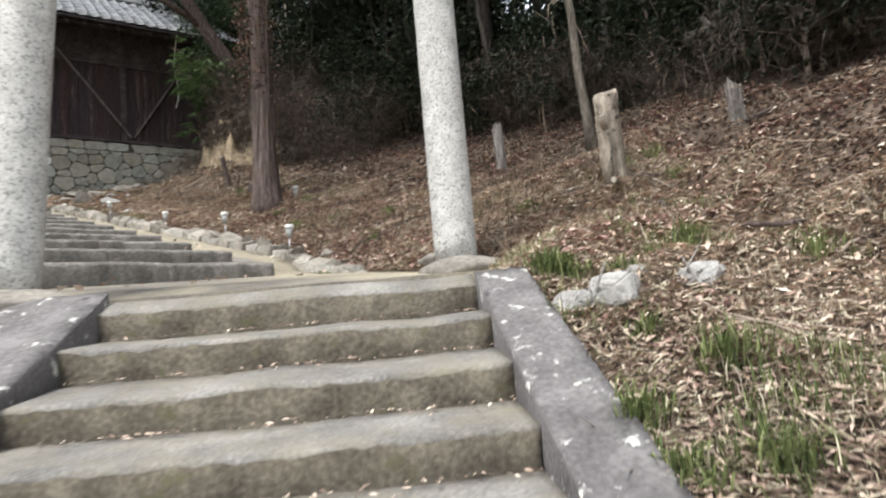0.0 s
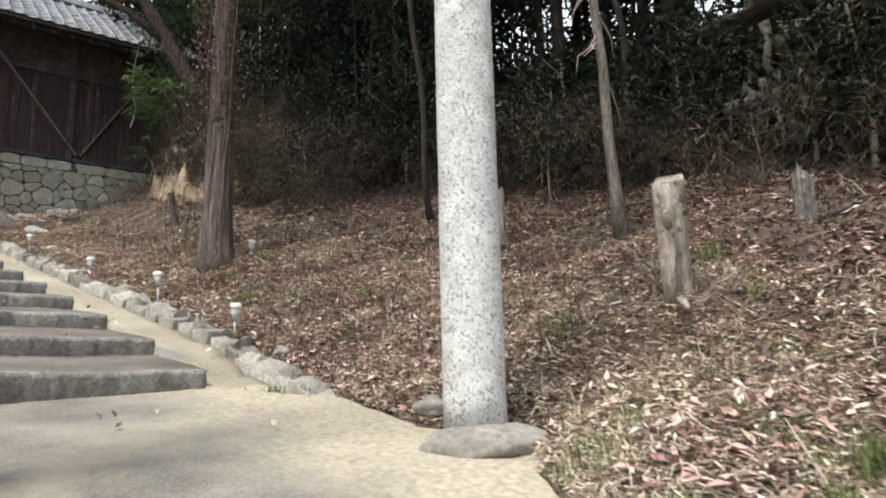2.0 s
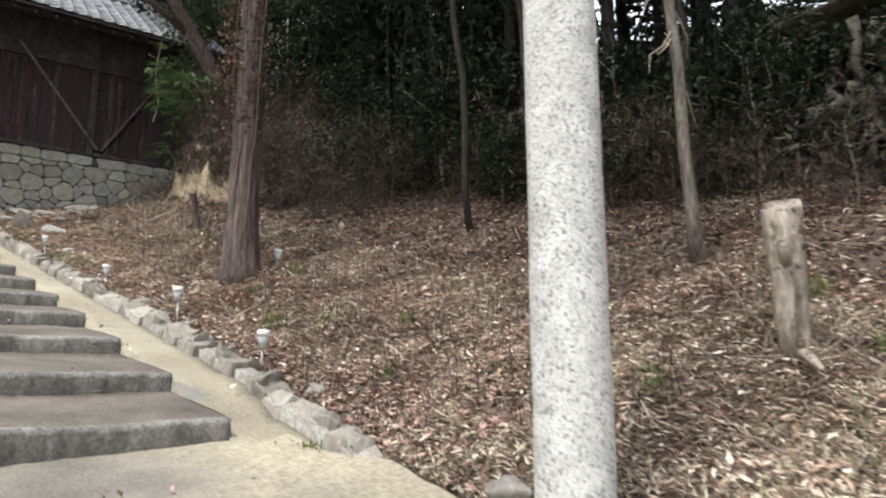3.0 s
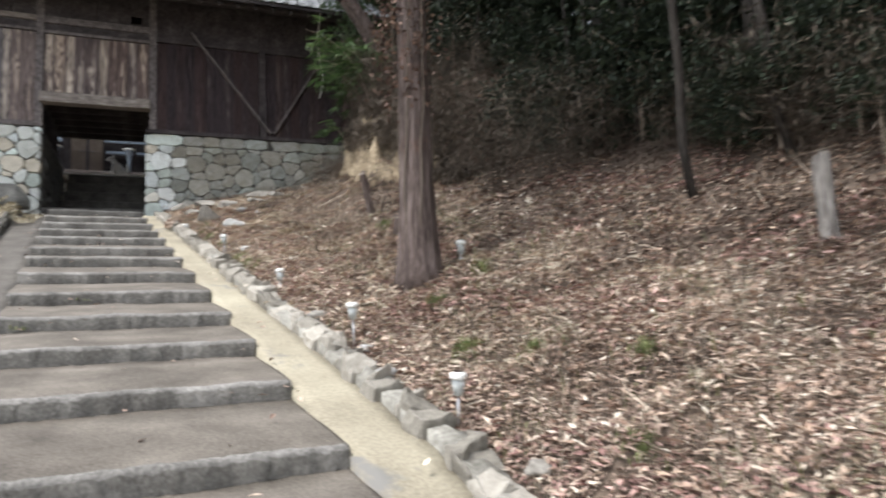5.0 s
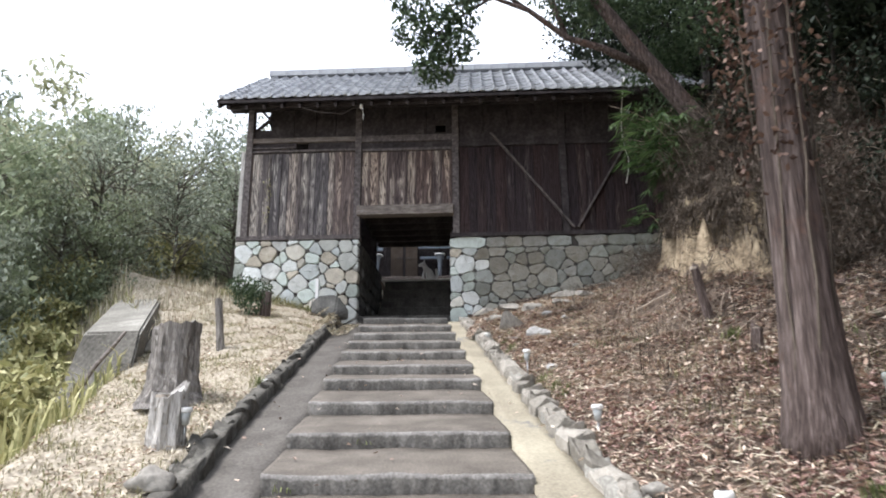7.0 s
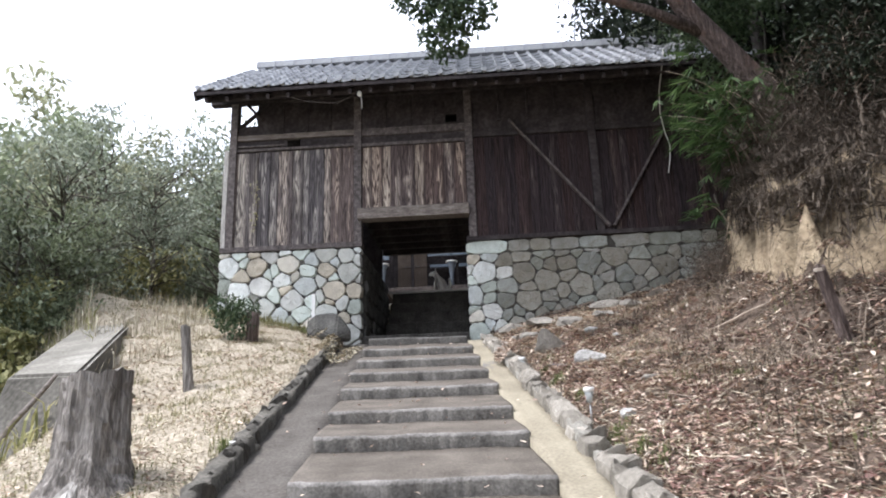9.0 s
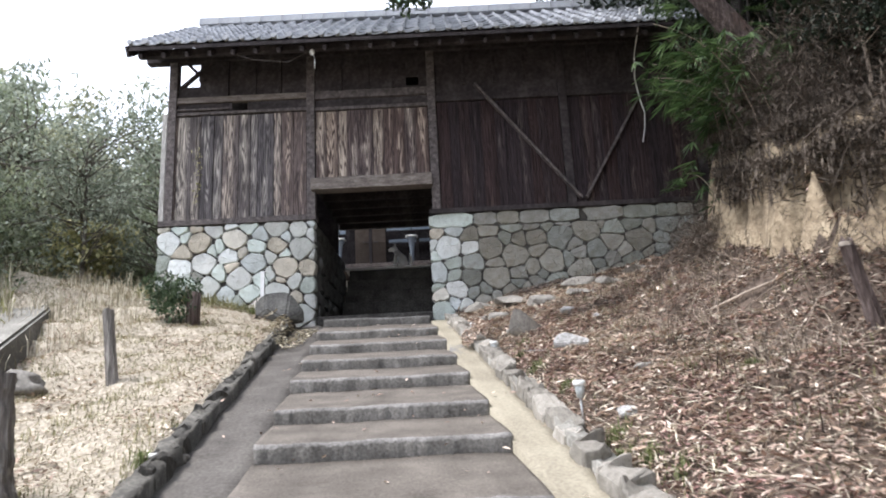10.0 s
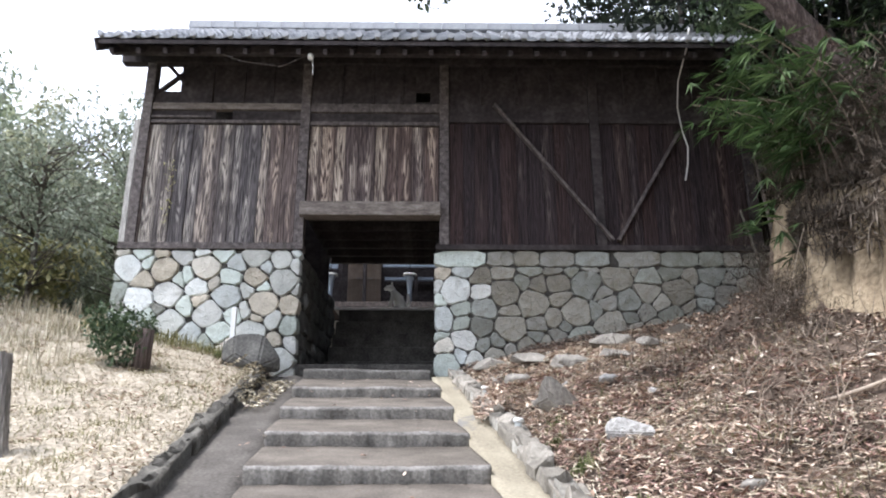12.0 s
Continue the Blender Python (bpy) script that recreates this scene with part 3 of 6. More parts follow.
# ---- ground ----
def axis(a, b, step, far):
    mid = np.arange(a, b + 1e-6, step)
    g = step * np.cumsum(1.25 ** np.arange(1, 40))
    g = g[g < far]
    return np.concatenate([(a - g)[::-1], mid, b + g])


gx, gy = axis(-7, 10, 0.11, 900), axis(-2.5, 22, 0.11, 900)
GX, GY = np.meshgrid(gx, gy, indexing="ij")
GZ = ground_z(GX, GY)
gi, gj = np.meshgrid(np.arange(len(gx) - 1), np.arange(len(gy) - 1), indexing="ij")
w_ = len(gy)
gf = np.stack([gi * w_ + gj, (gi + 1) * w_ + gj, (gi + 1) * w_ + gj + 1, gi * w_ + gj + 1], -1).reshape(-1, 4)
ground_me = mesh_np("ground", np.stack([GX, GY, GZ], -1), gf, GROUND, True)
ground_me.materials.append(CLAY)
# bare clay where the bank is cut steeply
cz = GZ.reshape(-1)
cx, cy = GX.reshape(-1)[gf].mean(1), GY.reshape(-1)[gf].mean(1)
steep = (cz[gf].max(1) - cz[gf].min(1) > 0.24) & (cx > np.interp(cy, [12.0, 14, 15, 16.5, 18, 20.5, 23], [5.1, 4.65, 4.45, 4.55, 5.2, 6.6, 7.0]) - 0.2) & (cy > 12.3) & (cy < 20.3) & (cx > 3.6) & (cx < 6.9 - 1.2 * (cy < 14))
ground_me.polygons.foreach_set("material_index", steep.astype(np.int32))
tagged(new("ground", ground_me), label="sloping brown earth under leaf litter and dry grass", category="ground", kind="structure")

# ---- steps and landing ----


def slab_np(corners, top, depth, nx=14, rough=0.008, seed=0, round_=0.02, ny=4):
    """A slab between four corners (front left, front right, back right, back left) whose top heights are given, with a rough, rounded front."""
    fl, fr, br, bl = [np.array(c, float) for c in corners]
    zf, zb = top
    rs = np.random.RandomState(seed)
    ks = np.linspace(0, 1, nx)
    rows = []
    sag = np.interp(ks, np.linspace(0, 1, 7), rs.normal(0, 0.004, 7))
    wob = np.convolve(rs.normal(0, 1, nx + 4), np.ones(5) / 5, "valid") * rough * 2.4
    wob2 = np.convolve(rs.normal(0, 1, nx + 4), np.ones(3) / 3, "same")[:nx] * rough
    front = fl[None] * (1 - ks[:, None]) + fr[None] * ks[:, None]
    back = bl[None] * (1 - ks[:, None]) + br[None] * ks[:, None]
    d = (back - front) / (np.linalg.norm(back - front, axis=1)[:, None] + 1e-9)

    def row(p, z, jit=0.0):
        rows.append(np.column_stack([p + rs.normal(0, 1, p.shape) * jit, z + sag + (rs.normal(0, jit, nx) if jit else 0)]))
    row(front + d * 0.02, zf - depth)
    row(front + d * (0.01 + wob[:, None] * 0.5), zf - depth * 0.55, rough)
    row(front + d * wob[:, None], zf - round_ * 1.6, rough * 0.8)
    row(front + d * (round_ * 0.6 + wob[:, None]), zf - round_ * 0.4, rough * 0.4)
    row(front + d * (round_ * 2.0 + wob[:, None]), zf, rough * 0.3)
    for k in np.linspace(0, 1, ny)[1:]:
        row(front * (1 - k) + back * k, zf * (1 - k) + zb * k, rough * 0.25)
    row(back, zb - depth)
    v = np.concatenate(rows)
    m = len(rows)
    i, j = np.meshgrid(np.arange(m - 1), np.arange(nx - 1), indexing="ij")
    q = np.stack([i * nx + j, i * nx + j + 1, (i + 1) * nx + j + 1, (i + 1) * nx + j], -1).reshape(-1, 4)
    # the two ends
    ends = []
    for jj, rev in ((0, False), (nx - 1, True)):
        idx = [r * nx + jj for r in range(m)]
        c = len(v)
        v = np.vstack([v, v[idx].mean(0)])
        for a in range(m):
            b = (a + 1) % m
            ends.append((c, idx[a], idx[b]) if not rev else (c, idx[b], idx[a]))
    return v, q, np.array(ends)


def slab(name, corners, top, depth, material, riser=None, **kw):
    v, q, t = slab_np(corners, top, depth, **kw)
    me = mesh_np(name, v, [q, t], material, True)
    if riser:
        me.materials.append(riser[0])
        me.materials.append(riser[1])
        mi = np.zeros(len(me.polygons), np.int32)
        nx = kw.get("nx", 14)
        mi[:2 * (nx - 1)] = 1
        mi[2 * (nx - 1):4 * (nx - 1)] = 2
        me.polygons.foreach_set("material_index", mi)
    return me


D = np.array([0.5, 0.866])
E_ = np.array([0.866, -0.5])


def se(s, e):
    return D * s + E_ * e


lower = thing("lower_stairs", pose(0, 0, 0), "worn stone steps with mossy risers between two sloping kerbs", "stairs", kind="structure")
LOW = [(3.26, 1.795), (2.87, 1.62), (2.46, 1.43), (2.09, 1.25), (1.72, 1.08), (1.35, 0.9), (0.98, 0.72), (0.6, 0.55), (0.2, 0.37), (-0.2, 0.2)]
for i, (s, z) in enumerate(LOW):
    back = LOW[i - 1][0] + 0.06 if i else 3.47
    zb = LOW[i - 1][1] - 0.135 if i else 1.862
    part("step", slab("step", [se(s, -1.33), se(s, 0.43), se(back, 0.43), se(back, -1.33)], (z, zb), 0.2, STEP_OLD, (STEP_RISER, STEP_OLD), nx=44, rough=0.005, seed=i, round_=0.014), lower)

# sloping kerbs beside the lower flight
for sign, e0, e1, top_s in ((1, 0.43, 0.68, 3.28), (-1, -1.75, -1.33, 3.4)):
    kerb = thing("stair_kerb", pose(0, 0, 0), "sloping grey stone kerb with white lichen beside the lower steps", "kerb", group="kerbs of the lower steps", kind="structure")
    ss = [top_s, top_s - 1.75, top_s - 3.6]
    for k in range(2):
        za, zb_ = 1.86 - 0.455 * (3.3 - ss[k]), 1.86 - 0.455 * (3.3 - ss[k + 1])
        part("kerb_block", slab("kerb_block", [se(ss[k + 1] + 0.008, e0), se(ss[k + 1] + 0.008, e1), se(ss[k], e1), se(ss[k], e0)], (zb_, za), 0.4, RAIL, nx=8, ny=24, rough=0.008, seed=40 + k + sign), kerb)


def land_z(x, y):
    return 1.85 + 0.135 * (y - 2.97) + 0.04 * (x - 1.92)


# landing: a sheet of worn concrete, its edge beside the slope broken
lx = np.linspace(0, 1, 30)
rows = []
rs = np.random.RandomState(5)
for y in np.linspace(0, 1, 40):
    left = np.array([0.02, 3.85]) * (1 - y) + np.array([0.02, 6.2]) * y
    yy = 2.5 + 3.7 * y
    right = np.array([np.interp(yy, [2.5, 2.75, 3.25, 3.6, 4.2, 5.2, 5.45, 6.2], [2.17, 2.3, 2.6, 3.0, 2.75, 2.86, 2.66, 2.6]) + rs.normal(0, 0.008), yy])
    if y == 0:
        left = se(3.27, -1.45)
    p = left[None] * (1 - lx[:, None]) + right[None] * lx[:, None]
    # the front edge follows the top step
    s = p @ D
    p = p + np.maximum(3.43 - s, 0)[:, None] * D[None]
    rows.append(np.column_stack([p, 1.868 + (land_z(p[:, 0], p[:, 1]) + 0.012 - 1.868) * smooth(3.43, 4.1, p @ D) + rs.normal(0, 0.0015, 30)]))
v = np.concatenate(rows)
i_, j_ = np.meshgrid(np.arange(39), np.arange(29), indexing="ij")
q = np.stack([i_ * 30 + j_, i_ * 30 + j_ + 1, (i_ + 1) * 30 + j_ + 1, (i_ + 1) * 30 + j_], -1).reshape(-1, 4)
low_v = v.copy()
low_v[:, 2] -= 0.16
n_ = len(v)
loop = [(0, j) for j in range(30)] + [(i, 29) for i in range(1, 40)] + [(39, j) for j in range(28, -1, -1)] + [(i, 0) for i in range(38, 0, -1)]
li = np.array([a * 30 + b for a, b in loop])
sk = np.stack([li, np.roll(li, -1), np.roll(li, -1) + n_, li + n_], -1)[:, ::-1]
tagged(new("landing", mesh_np("landing", np.vstack([v, low_v]), np.concatenate([q, sk]), LANDING_STONE, False)),
       label="sandy worn concrete landing between the two flights", category="landing", kind="structure")

# upper flight
NY = [5.93, 6.85, 7.92, 8.95, 9.95, 10.98, 12.1, 13.25, 14.2, 15.35, 16.4, 17.5, 18.7, 20.1]
upper_st = thing("upper_stairs", pose(0, 0, 0), "long flight of dark worn stone steps with sloping treads", "stairs", kind="structure")


def st_r(y):
    return 2.27 - (y - 6) * 0.102


def st_l(y):
    return 0.42 - (y - 6) * 0.102


for i, y in enumerate(NY):
    y2 = NY[i + 1] + 0.03 if i + 1 < len(NY) else 20.75
    z = upper(y) if i else 2.40
    z2 = upper(NY[i + 1]) - 0.13 if i + 1 < len(NY) else 6.2
    sk_ = -0.1
    part("step", slab("step", [(st_l(y), y + sk_), (st_r(y), y), (st_r(y2), y2), (st_l(y2), y2 + sk_)], (z, z2), 0.3, STEP_DARK, (STEP_FACE, STEP_EDGE), nx=60, rough=0.007, seed=60 + i, round_=0.02, ny=5), upper_st)


def sheet(name, left, right, ys, lift, thick, material, label, category, nx=4, rough=0.01, seed=0):
    rs = np.random.RandomState(seed)
    rows = []
    for y in ys:
        xs = np.linspace(left(y), right(y), nx)
        z = np.interp(y, [2, 5.7, 6.3, 6.79, 30], [1.74, 2.24, 2.38, 2.58, 2.58 + 0.261 * 23.21]) + lift
        rows.append(np.column_stack([xs + rs.normal(0, rough * 0.6, nx), np.full(nx, y), z + rs.normal(0, rough, nx)]))
    v = np.concatenate(rows)
    m = len(ys)
    i, j = np.meshgrid(np.arange(m - 1), np.arange(nx - 1), indexing="ij")
    q = np.stack([i * nx + j, i * nx + j + 1, (i + 1) * nx + j + 1, (i + 1) * nx + j], -1).reshape(-1, 4)
    lv = v.copy()
    lv[:, 2] -= thick
    n = len(v)
    loop = [j for j in range(nx)] + [i * nx + nx - 1 for i in range(1, m)] + [(m - 1) * nx + j for j in range(nx - 2, -1, -1)] + [i * nx for i in range(m - 2, 0, -1)]
    li = np.array(loop)
    s = np.stack([li, np.roll(li, -1), np.roll(li, -1) + n, li + n], -1)[:, ::-1]
    return tagged(new(name, mesh_np(name, np.vstack([v, lv]), np.concatenate([q, s]), material, True)), label=label, category=category, kind="structure")


sheet("sandy_strip", lambda y: st_r(y) - 0.0, lambda y: float(edge_r(y)) - 0.2, np.arange(5.7, 20.0, 0.12), 0.0, 0.3, CONCRETE,
      "pale sandy concrete strip beside the upper steps", "path edge", nx=5, rough=0.008, seed=3)
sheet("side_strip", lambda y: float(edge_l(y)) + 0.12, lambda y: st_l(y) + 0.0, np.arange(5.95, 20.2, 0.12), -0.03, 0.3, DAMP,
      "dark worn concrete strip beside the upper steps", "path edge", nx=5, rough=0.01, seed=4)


def blob_mesh(name, size, material, seed, detail=2, rough=0.25, flat_base=True, freq=1.3):
    bm = bmesh.new()
    bmesh.ops.create_icosphere(bm, subdivisions=detail, radius=1)
    o = Vector((seed * 5.1, seed * 2.3, seed))
    for v in bm.verts:
        d = v.co.normalized()
        k = 1 + rough * noise.noise(d * freq + o) * 2 + rough * 0.5 * noise.noise(d * freq * 2.7 + o)
        v.co = Vector((d.x * size[0] * k, d.y * size[1] * k, d.z * size[2] * k))
        if flat_base and v.co.z < -size[2] * 0.45:
            v.co.z = -size[2] * 0.45
    for f in bm.faces:
        f.smooth = detail > 2
    me = bpy.data.meshes.new(name)
    bm.to_mesh(me)
    bm.free()
    me.materials.append(material)
    return me


# kerbs of stone blocks along the upper flight
def kerb_line(name, xf, y0, y1, width, height, material, seed, label, below=0.35):
    rs = np.random.RandomState(seed)
    top = thing(name, pose(0, 0, 0), label, "kerb", kind="structure")
    shapes = [box("kerb_stone", (1, 1, 1), material, 0.06, 0.26, seed=seed + k, cuts=3) for k in range(8)]
    y = y0
    while y < y1:
        ln = rs.uniform(0.14, 0.36)
        yc = y + ln / 2
        z = float(np.interp(yc, [2, 5.7, 6.3, 6.79, 30], [1.74, 2.24, 2.38, 2.58, 2.58 + 0.261 * 23.21]))
        ang = math.degrees(math.atan2(xf(yc + 0.3) - xf(yc - 0.3), 0.6))
        slope = 14.6 if yc > 5.9 else 8
        o = part("kerb_stone", shapes[rs.randint(8)], top)
        m = pose(xf(yc) + rs.normal(0, 0.012), yc, z - below, slope + rs.normal(0, 0.8), rs.normal(0, 1.5), -ang + rs.normal(0, 1.5))
        o.matrix_basis = m @ Matrix.Diagonal((width * rs.uniform(0.85, 1.25), ln * 1.08, below + height * rs.uniform(0.6, 1.25), 1))
        y += ln * 0.985


sheet("kerb_mortar", lambda y: float(edge_r(y)) - 0.19, lambda y: float(edge_r(y)) - 0.02, np.arange(5.4, 19.95, 0.1), 0.075, 0.4, OLD_CONCRETE,
      "rough mortar of the low kerb", "kerb", nx=4, rough=0.018, seed=13)
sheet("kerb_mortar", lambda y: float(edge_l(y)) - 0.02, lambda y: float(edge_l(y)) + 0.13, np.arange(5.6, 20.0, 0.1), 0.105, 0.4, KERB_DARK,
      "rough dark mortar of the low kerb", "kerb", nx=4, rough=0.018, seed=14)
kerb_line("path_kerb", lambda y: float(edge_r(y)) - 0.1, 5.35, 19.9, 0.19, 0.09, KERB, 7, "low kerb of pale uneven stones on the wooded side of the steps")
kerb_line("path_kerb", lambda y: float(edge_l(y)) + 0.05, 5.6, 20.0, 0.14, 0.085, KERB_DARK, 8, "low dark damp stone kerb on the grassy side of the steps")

# ---- gate pillars ----


def pillar(x, y, z, lean):
    top = thing("gate_pillar", pose(x, y, z), "tall round speckled granite pillar of a shrine gate on a flat base stone", "gate pillar", group="gate pillars")
    zs = np.linspace(0.06, 6.2, 40)
    pts = np.column_stack([lean * zs, 0 * zs, zs])
    part("shaft", tube_mesh("shaft", pts, 0.146 - 0.0012 * zs, GRANITE, n=40, rough=0.012, seed=2), top, "light grey speckled granite shaft")
    bm = blob_mesh("base_stone", (0.31, 0.27, 0.11), ROCK_MID, 4, 4, 0.1, True, 1.6)
    part("base_stone", bm, top, "low flat worn base stone", pose(0.03, -0.02, 0.0))
    return top


pillar(2.735, 3.76, 1.99, 0.004)
pillar(0.15, 4.02, 1.86, 0.05)

# ---- gatehouse ----
WY = 20.6


def blk(name, x0, x1, y0, y1, z0, z1, material, parent, label="", bevel=0.008, seed=0, wob=0.0, cuts=0):
    me = box(name, (x1 - x0, y1 - y0, z1 - z0), material, bevel, wob, seed, cuts)
    return part(name, me, parent, label, pose((x0 + x1) / 2, (y0 + y1) / 2, z0))


def beam(name, a, b, w, d, material, parent, label=""):
    """A squared timber from a to b."""
    a, b = Vector(a), Vector(b)
    me = box(name, (w, d, (b - a).length), material, 0.01)
    m = Matrix.Translation(a) @ (b - a).to_track_quat("Z", "Y").to_matrix().to_4x4()
    return part(name, me, parent, label, m)


gate = thing("gatehouse", pose(0, 0, 0), "old two-storey timber gatehouse with a tiled roof over a rubble stone base and a passage", "gatehouse", kind="structure")
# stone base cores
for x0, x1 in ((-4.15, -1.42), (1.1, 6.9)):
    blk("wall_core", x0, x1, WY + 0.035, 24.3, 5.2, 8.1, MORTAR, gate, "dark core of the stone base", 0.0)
DEPTH = 24.6
# sill, posts, rails
blk("sill", -4.24, -1.25, WY - 0.05, WY + 0.25, 8.11, 8.22, TIMBER, gate, "weathered sill beam")
# right-hand sill, posts and rails take the darker timber of the shaded side
blk("sill", 0.9, 6.6, WY - 0.05, WY + 0.25, 8.11, 8.2, TIMBER_DARK, gate, "dark sill beam")
POSTS = [(-4.06, 8.22), (-1.34, 8.22), (1.04, 8.2), (3.62, 8.2), (6.2, 8.2)]
for x, z0 in POSTS:
    blk("post", x - 0.08, x + 0.08, WY - 0.04, WY + 0.16, z0, 11.75, TIMBER if x < 2 else TIMBER_DARK, gate, "squared timber post")
blk("corner_board", -4.24, -4.145, WY - 0.04, WY + 0.02, 8.22, 10.4, BLEACHED, gate, "bleached corner board")
blk("lintel", -1.33, 0.98, WY - 0.16, WY + 0.14, 8.66, 8.9, TIMBER_LIGHT, gate, "thick bleached lintel beam over the passage", 0.02)
for x0, x1, z0, z1, m_ in ((-3.98, -1.42, 10.62, 10.74, TIMBER_LIGHT), (-3.98, -1.42, 10.36, 10.42, TIMBER), (-1.26, 0.96, 10.58, 10.74, TIMBER), (-1.26, 0.96, 10.33, 10.4, TIMBER),
                           (1.12, 3.54, 10.4, 10.52, TIMBER_DARK), (3.7, 6.12, 10.4, 10.52, TIMBER_DARK), (-3.98, -2.95, 10.46, 10.5, TIMBER)):
    blk("rail", x0, x1, WY - 0.02, WY + 0.1, z0, z1, m_, gate, "horizontal rail")
beam("brace", (1.9, WY - 0.06, 10.72), (3.8, WY - 0.06, 8.27), 0.11, 0.05, TIMBER, gate, "slanting brace")
beam("brace", (5.05, WY - 0.06, 10.2), (3.88, WY - 0.06, 8.27), 0.11, 0.05, TIMBER, gate, "slanting brace")
beam("brace", (-3.2, WY + 0.05, 11.62), (-3.95, WY + 0.05, 10.95), 0.09, 0.06, TIMBER_DARK, gate, "short brace")
beam("brace", (-4.0, WY + 0.03, 11.72), (-3.45, WY + 0.03, 11.1), 0.1, 0.06, TIMBER_DARK, gate, "short brace")
blk("wall_plate", -4.6, 6.7, WY - 0.06, WY + 0.12, 11.5, 11.68, TIMBER_DARK, gate, "wall plate under the eaves")
blk("eave_beam", -4.35, 6.6, 19.62, 19.74, 11.12, 11.26, TIMBER_DARK, gate, "eaves beam")
# upper walls
for x0, x1, z0, z1 in ((-3.98, -3.55, 10.74, 10.98), (-3.55, -1.42, 10.74, 11.6), (-1.26, 0.55, 10.74, 11.5), (0.55, 0.8, 10.98, 11.5), (0.55, 0.8, 10.74, 10.8), (0.8, 0.96, 10.74, 11.5),
                       (1.12, 3.54, 10.52, 11.5), (3.7, 6.12, 10.52, 11.5), (-3.98, -2.9, 10.42, 10.62), (-2.6, -1.42, 10.42, 10.62), (-1.26, 0.96, 10.4, 10.58)):
    blk("upper_panel", x0, x1, WY + 0.03, WY + 0.06, z0, z1, TIMBER_DARK, gate, "dark upper boarding", 0.0)
for x in (-3.0, -2.45, -1.95, -0.75, -0.2, 0.3, 1.7, 2.3, 2.9, 4.2, 4.8, 5.4):
    blk("stud", x - 0.03, x + 0.03, WY - 0.01, WY + 0.03, 10.76, 11.5, TIMBER_DARK, gate, "thin upright batten")
# side and back walls
blk("wall_west", -4.15, -4.09, WY + 0.2, DEPTH, 8.22, 10.9, TIMBER_DARK, gate, "boarded side wall", 0.0)
blk("wall_east", 6.3, 6.36, WY + 0.2, DEPTH, 8.2, 12.3, TIMBER_DARK, gate, "boarded side wall", 0.0)
blk("wall_back", -4.1, -1.45, DEPTH, DEPTH + 0.06, 8.1, 11.6, TIMBER_DARK, gate, "boarded back wall", 0.0)
blk("wall_back", 1.05, 6.3, DEPTH, DEPTH + 0.06, 8.1, 11.6, TIMBER_DARK, gate, "boarded back wall", 0.0)
blk("wall_back", -1.45, 1.05, DEPTH, DEPTH + 0.06, 9.6, 11.6, TIMBER_DARK, gate, "boarded back wall", 0.0)
blk("loft_floor", -1.5, 1.1, WY + 0.2, DEPTH - 0.01, 9.12, 9.2, TIMBER_DARK, gate, "loft floor over the passage", 0.0)
for k in range(7):
    blk("joist", -1.4, 1.0, WY + 0.35 + k * 0.6, WY + 0.47 + k * 0.6, 8.96, 9.11, TIMBER_DARK, gate, "passage joist")
# roof
EY, EZ, RY, RZ = 19.38, 11.22, 22.6, 13.5
RX0, RX1 = -4.42, 6.75
roof = thing("roof_deck", pose(0, 0, 0), "wooden roof deck under the tiles", "roof", kind="structure")
for ya, za, yb, zb in ((EY, EZ, RY, RZ), (25.8, EZ, RY, RZ)):
    vs = np.array([[RX0, ya, za - 0.1], [RX1, ya, za - 0.1], [RX1, yb, zb - 0.1], [RX0, yb, zb - 0.1], [RX0, ya, za - 0.03], [RX1, ya, za - 0.03], [RX1, yb, zb - 0.03], [RX0, yb, zb - 0.03]])
    fs = np.array([[0, 1, 2, 3], [7, 6, 5, 4], [0, 4, 5, 1], [1, 5, 6, 2], [2, 6, 7, 3], [3, 7, 4, 0]])
    part("deck", mesh_np("deck", vs, fs, TIMBER_DARK), roof)
for x in np.arange(RX0 + 0.2, RX1, 0.42):
    beam("rafter", (x, EY + 0.06, EZ - 0.19), (x, RY, RZ - 0.19), 0.07, 0.09, TIMBER_DARK, roof)
gable = np.array([[-4.13, WY + 1.5, 11.9], [-4.13, DEPTH, 11.5], [-4.13, RY, RZ - 0.25], [-4.08, WY + 1.5, 11.9], [-4.08, DEPTH, 11.5], [-4.08, RY, RZ - 0.25]])
part("gable", mesh_np("gable", gable, [np.array([[0, 1, 2], [5, 4, 3]]), np.array([[0, 3, 4, 1], [1, 4, 5, 2], [2, 5, 3, 0]])], TIMBER_DARK), roof, "dark boarded gable")


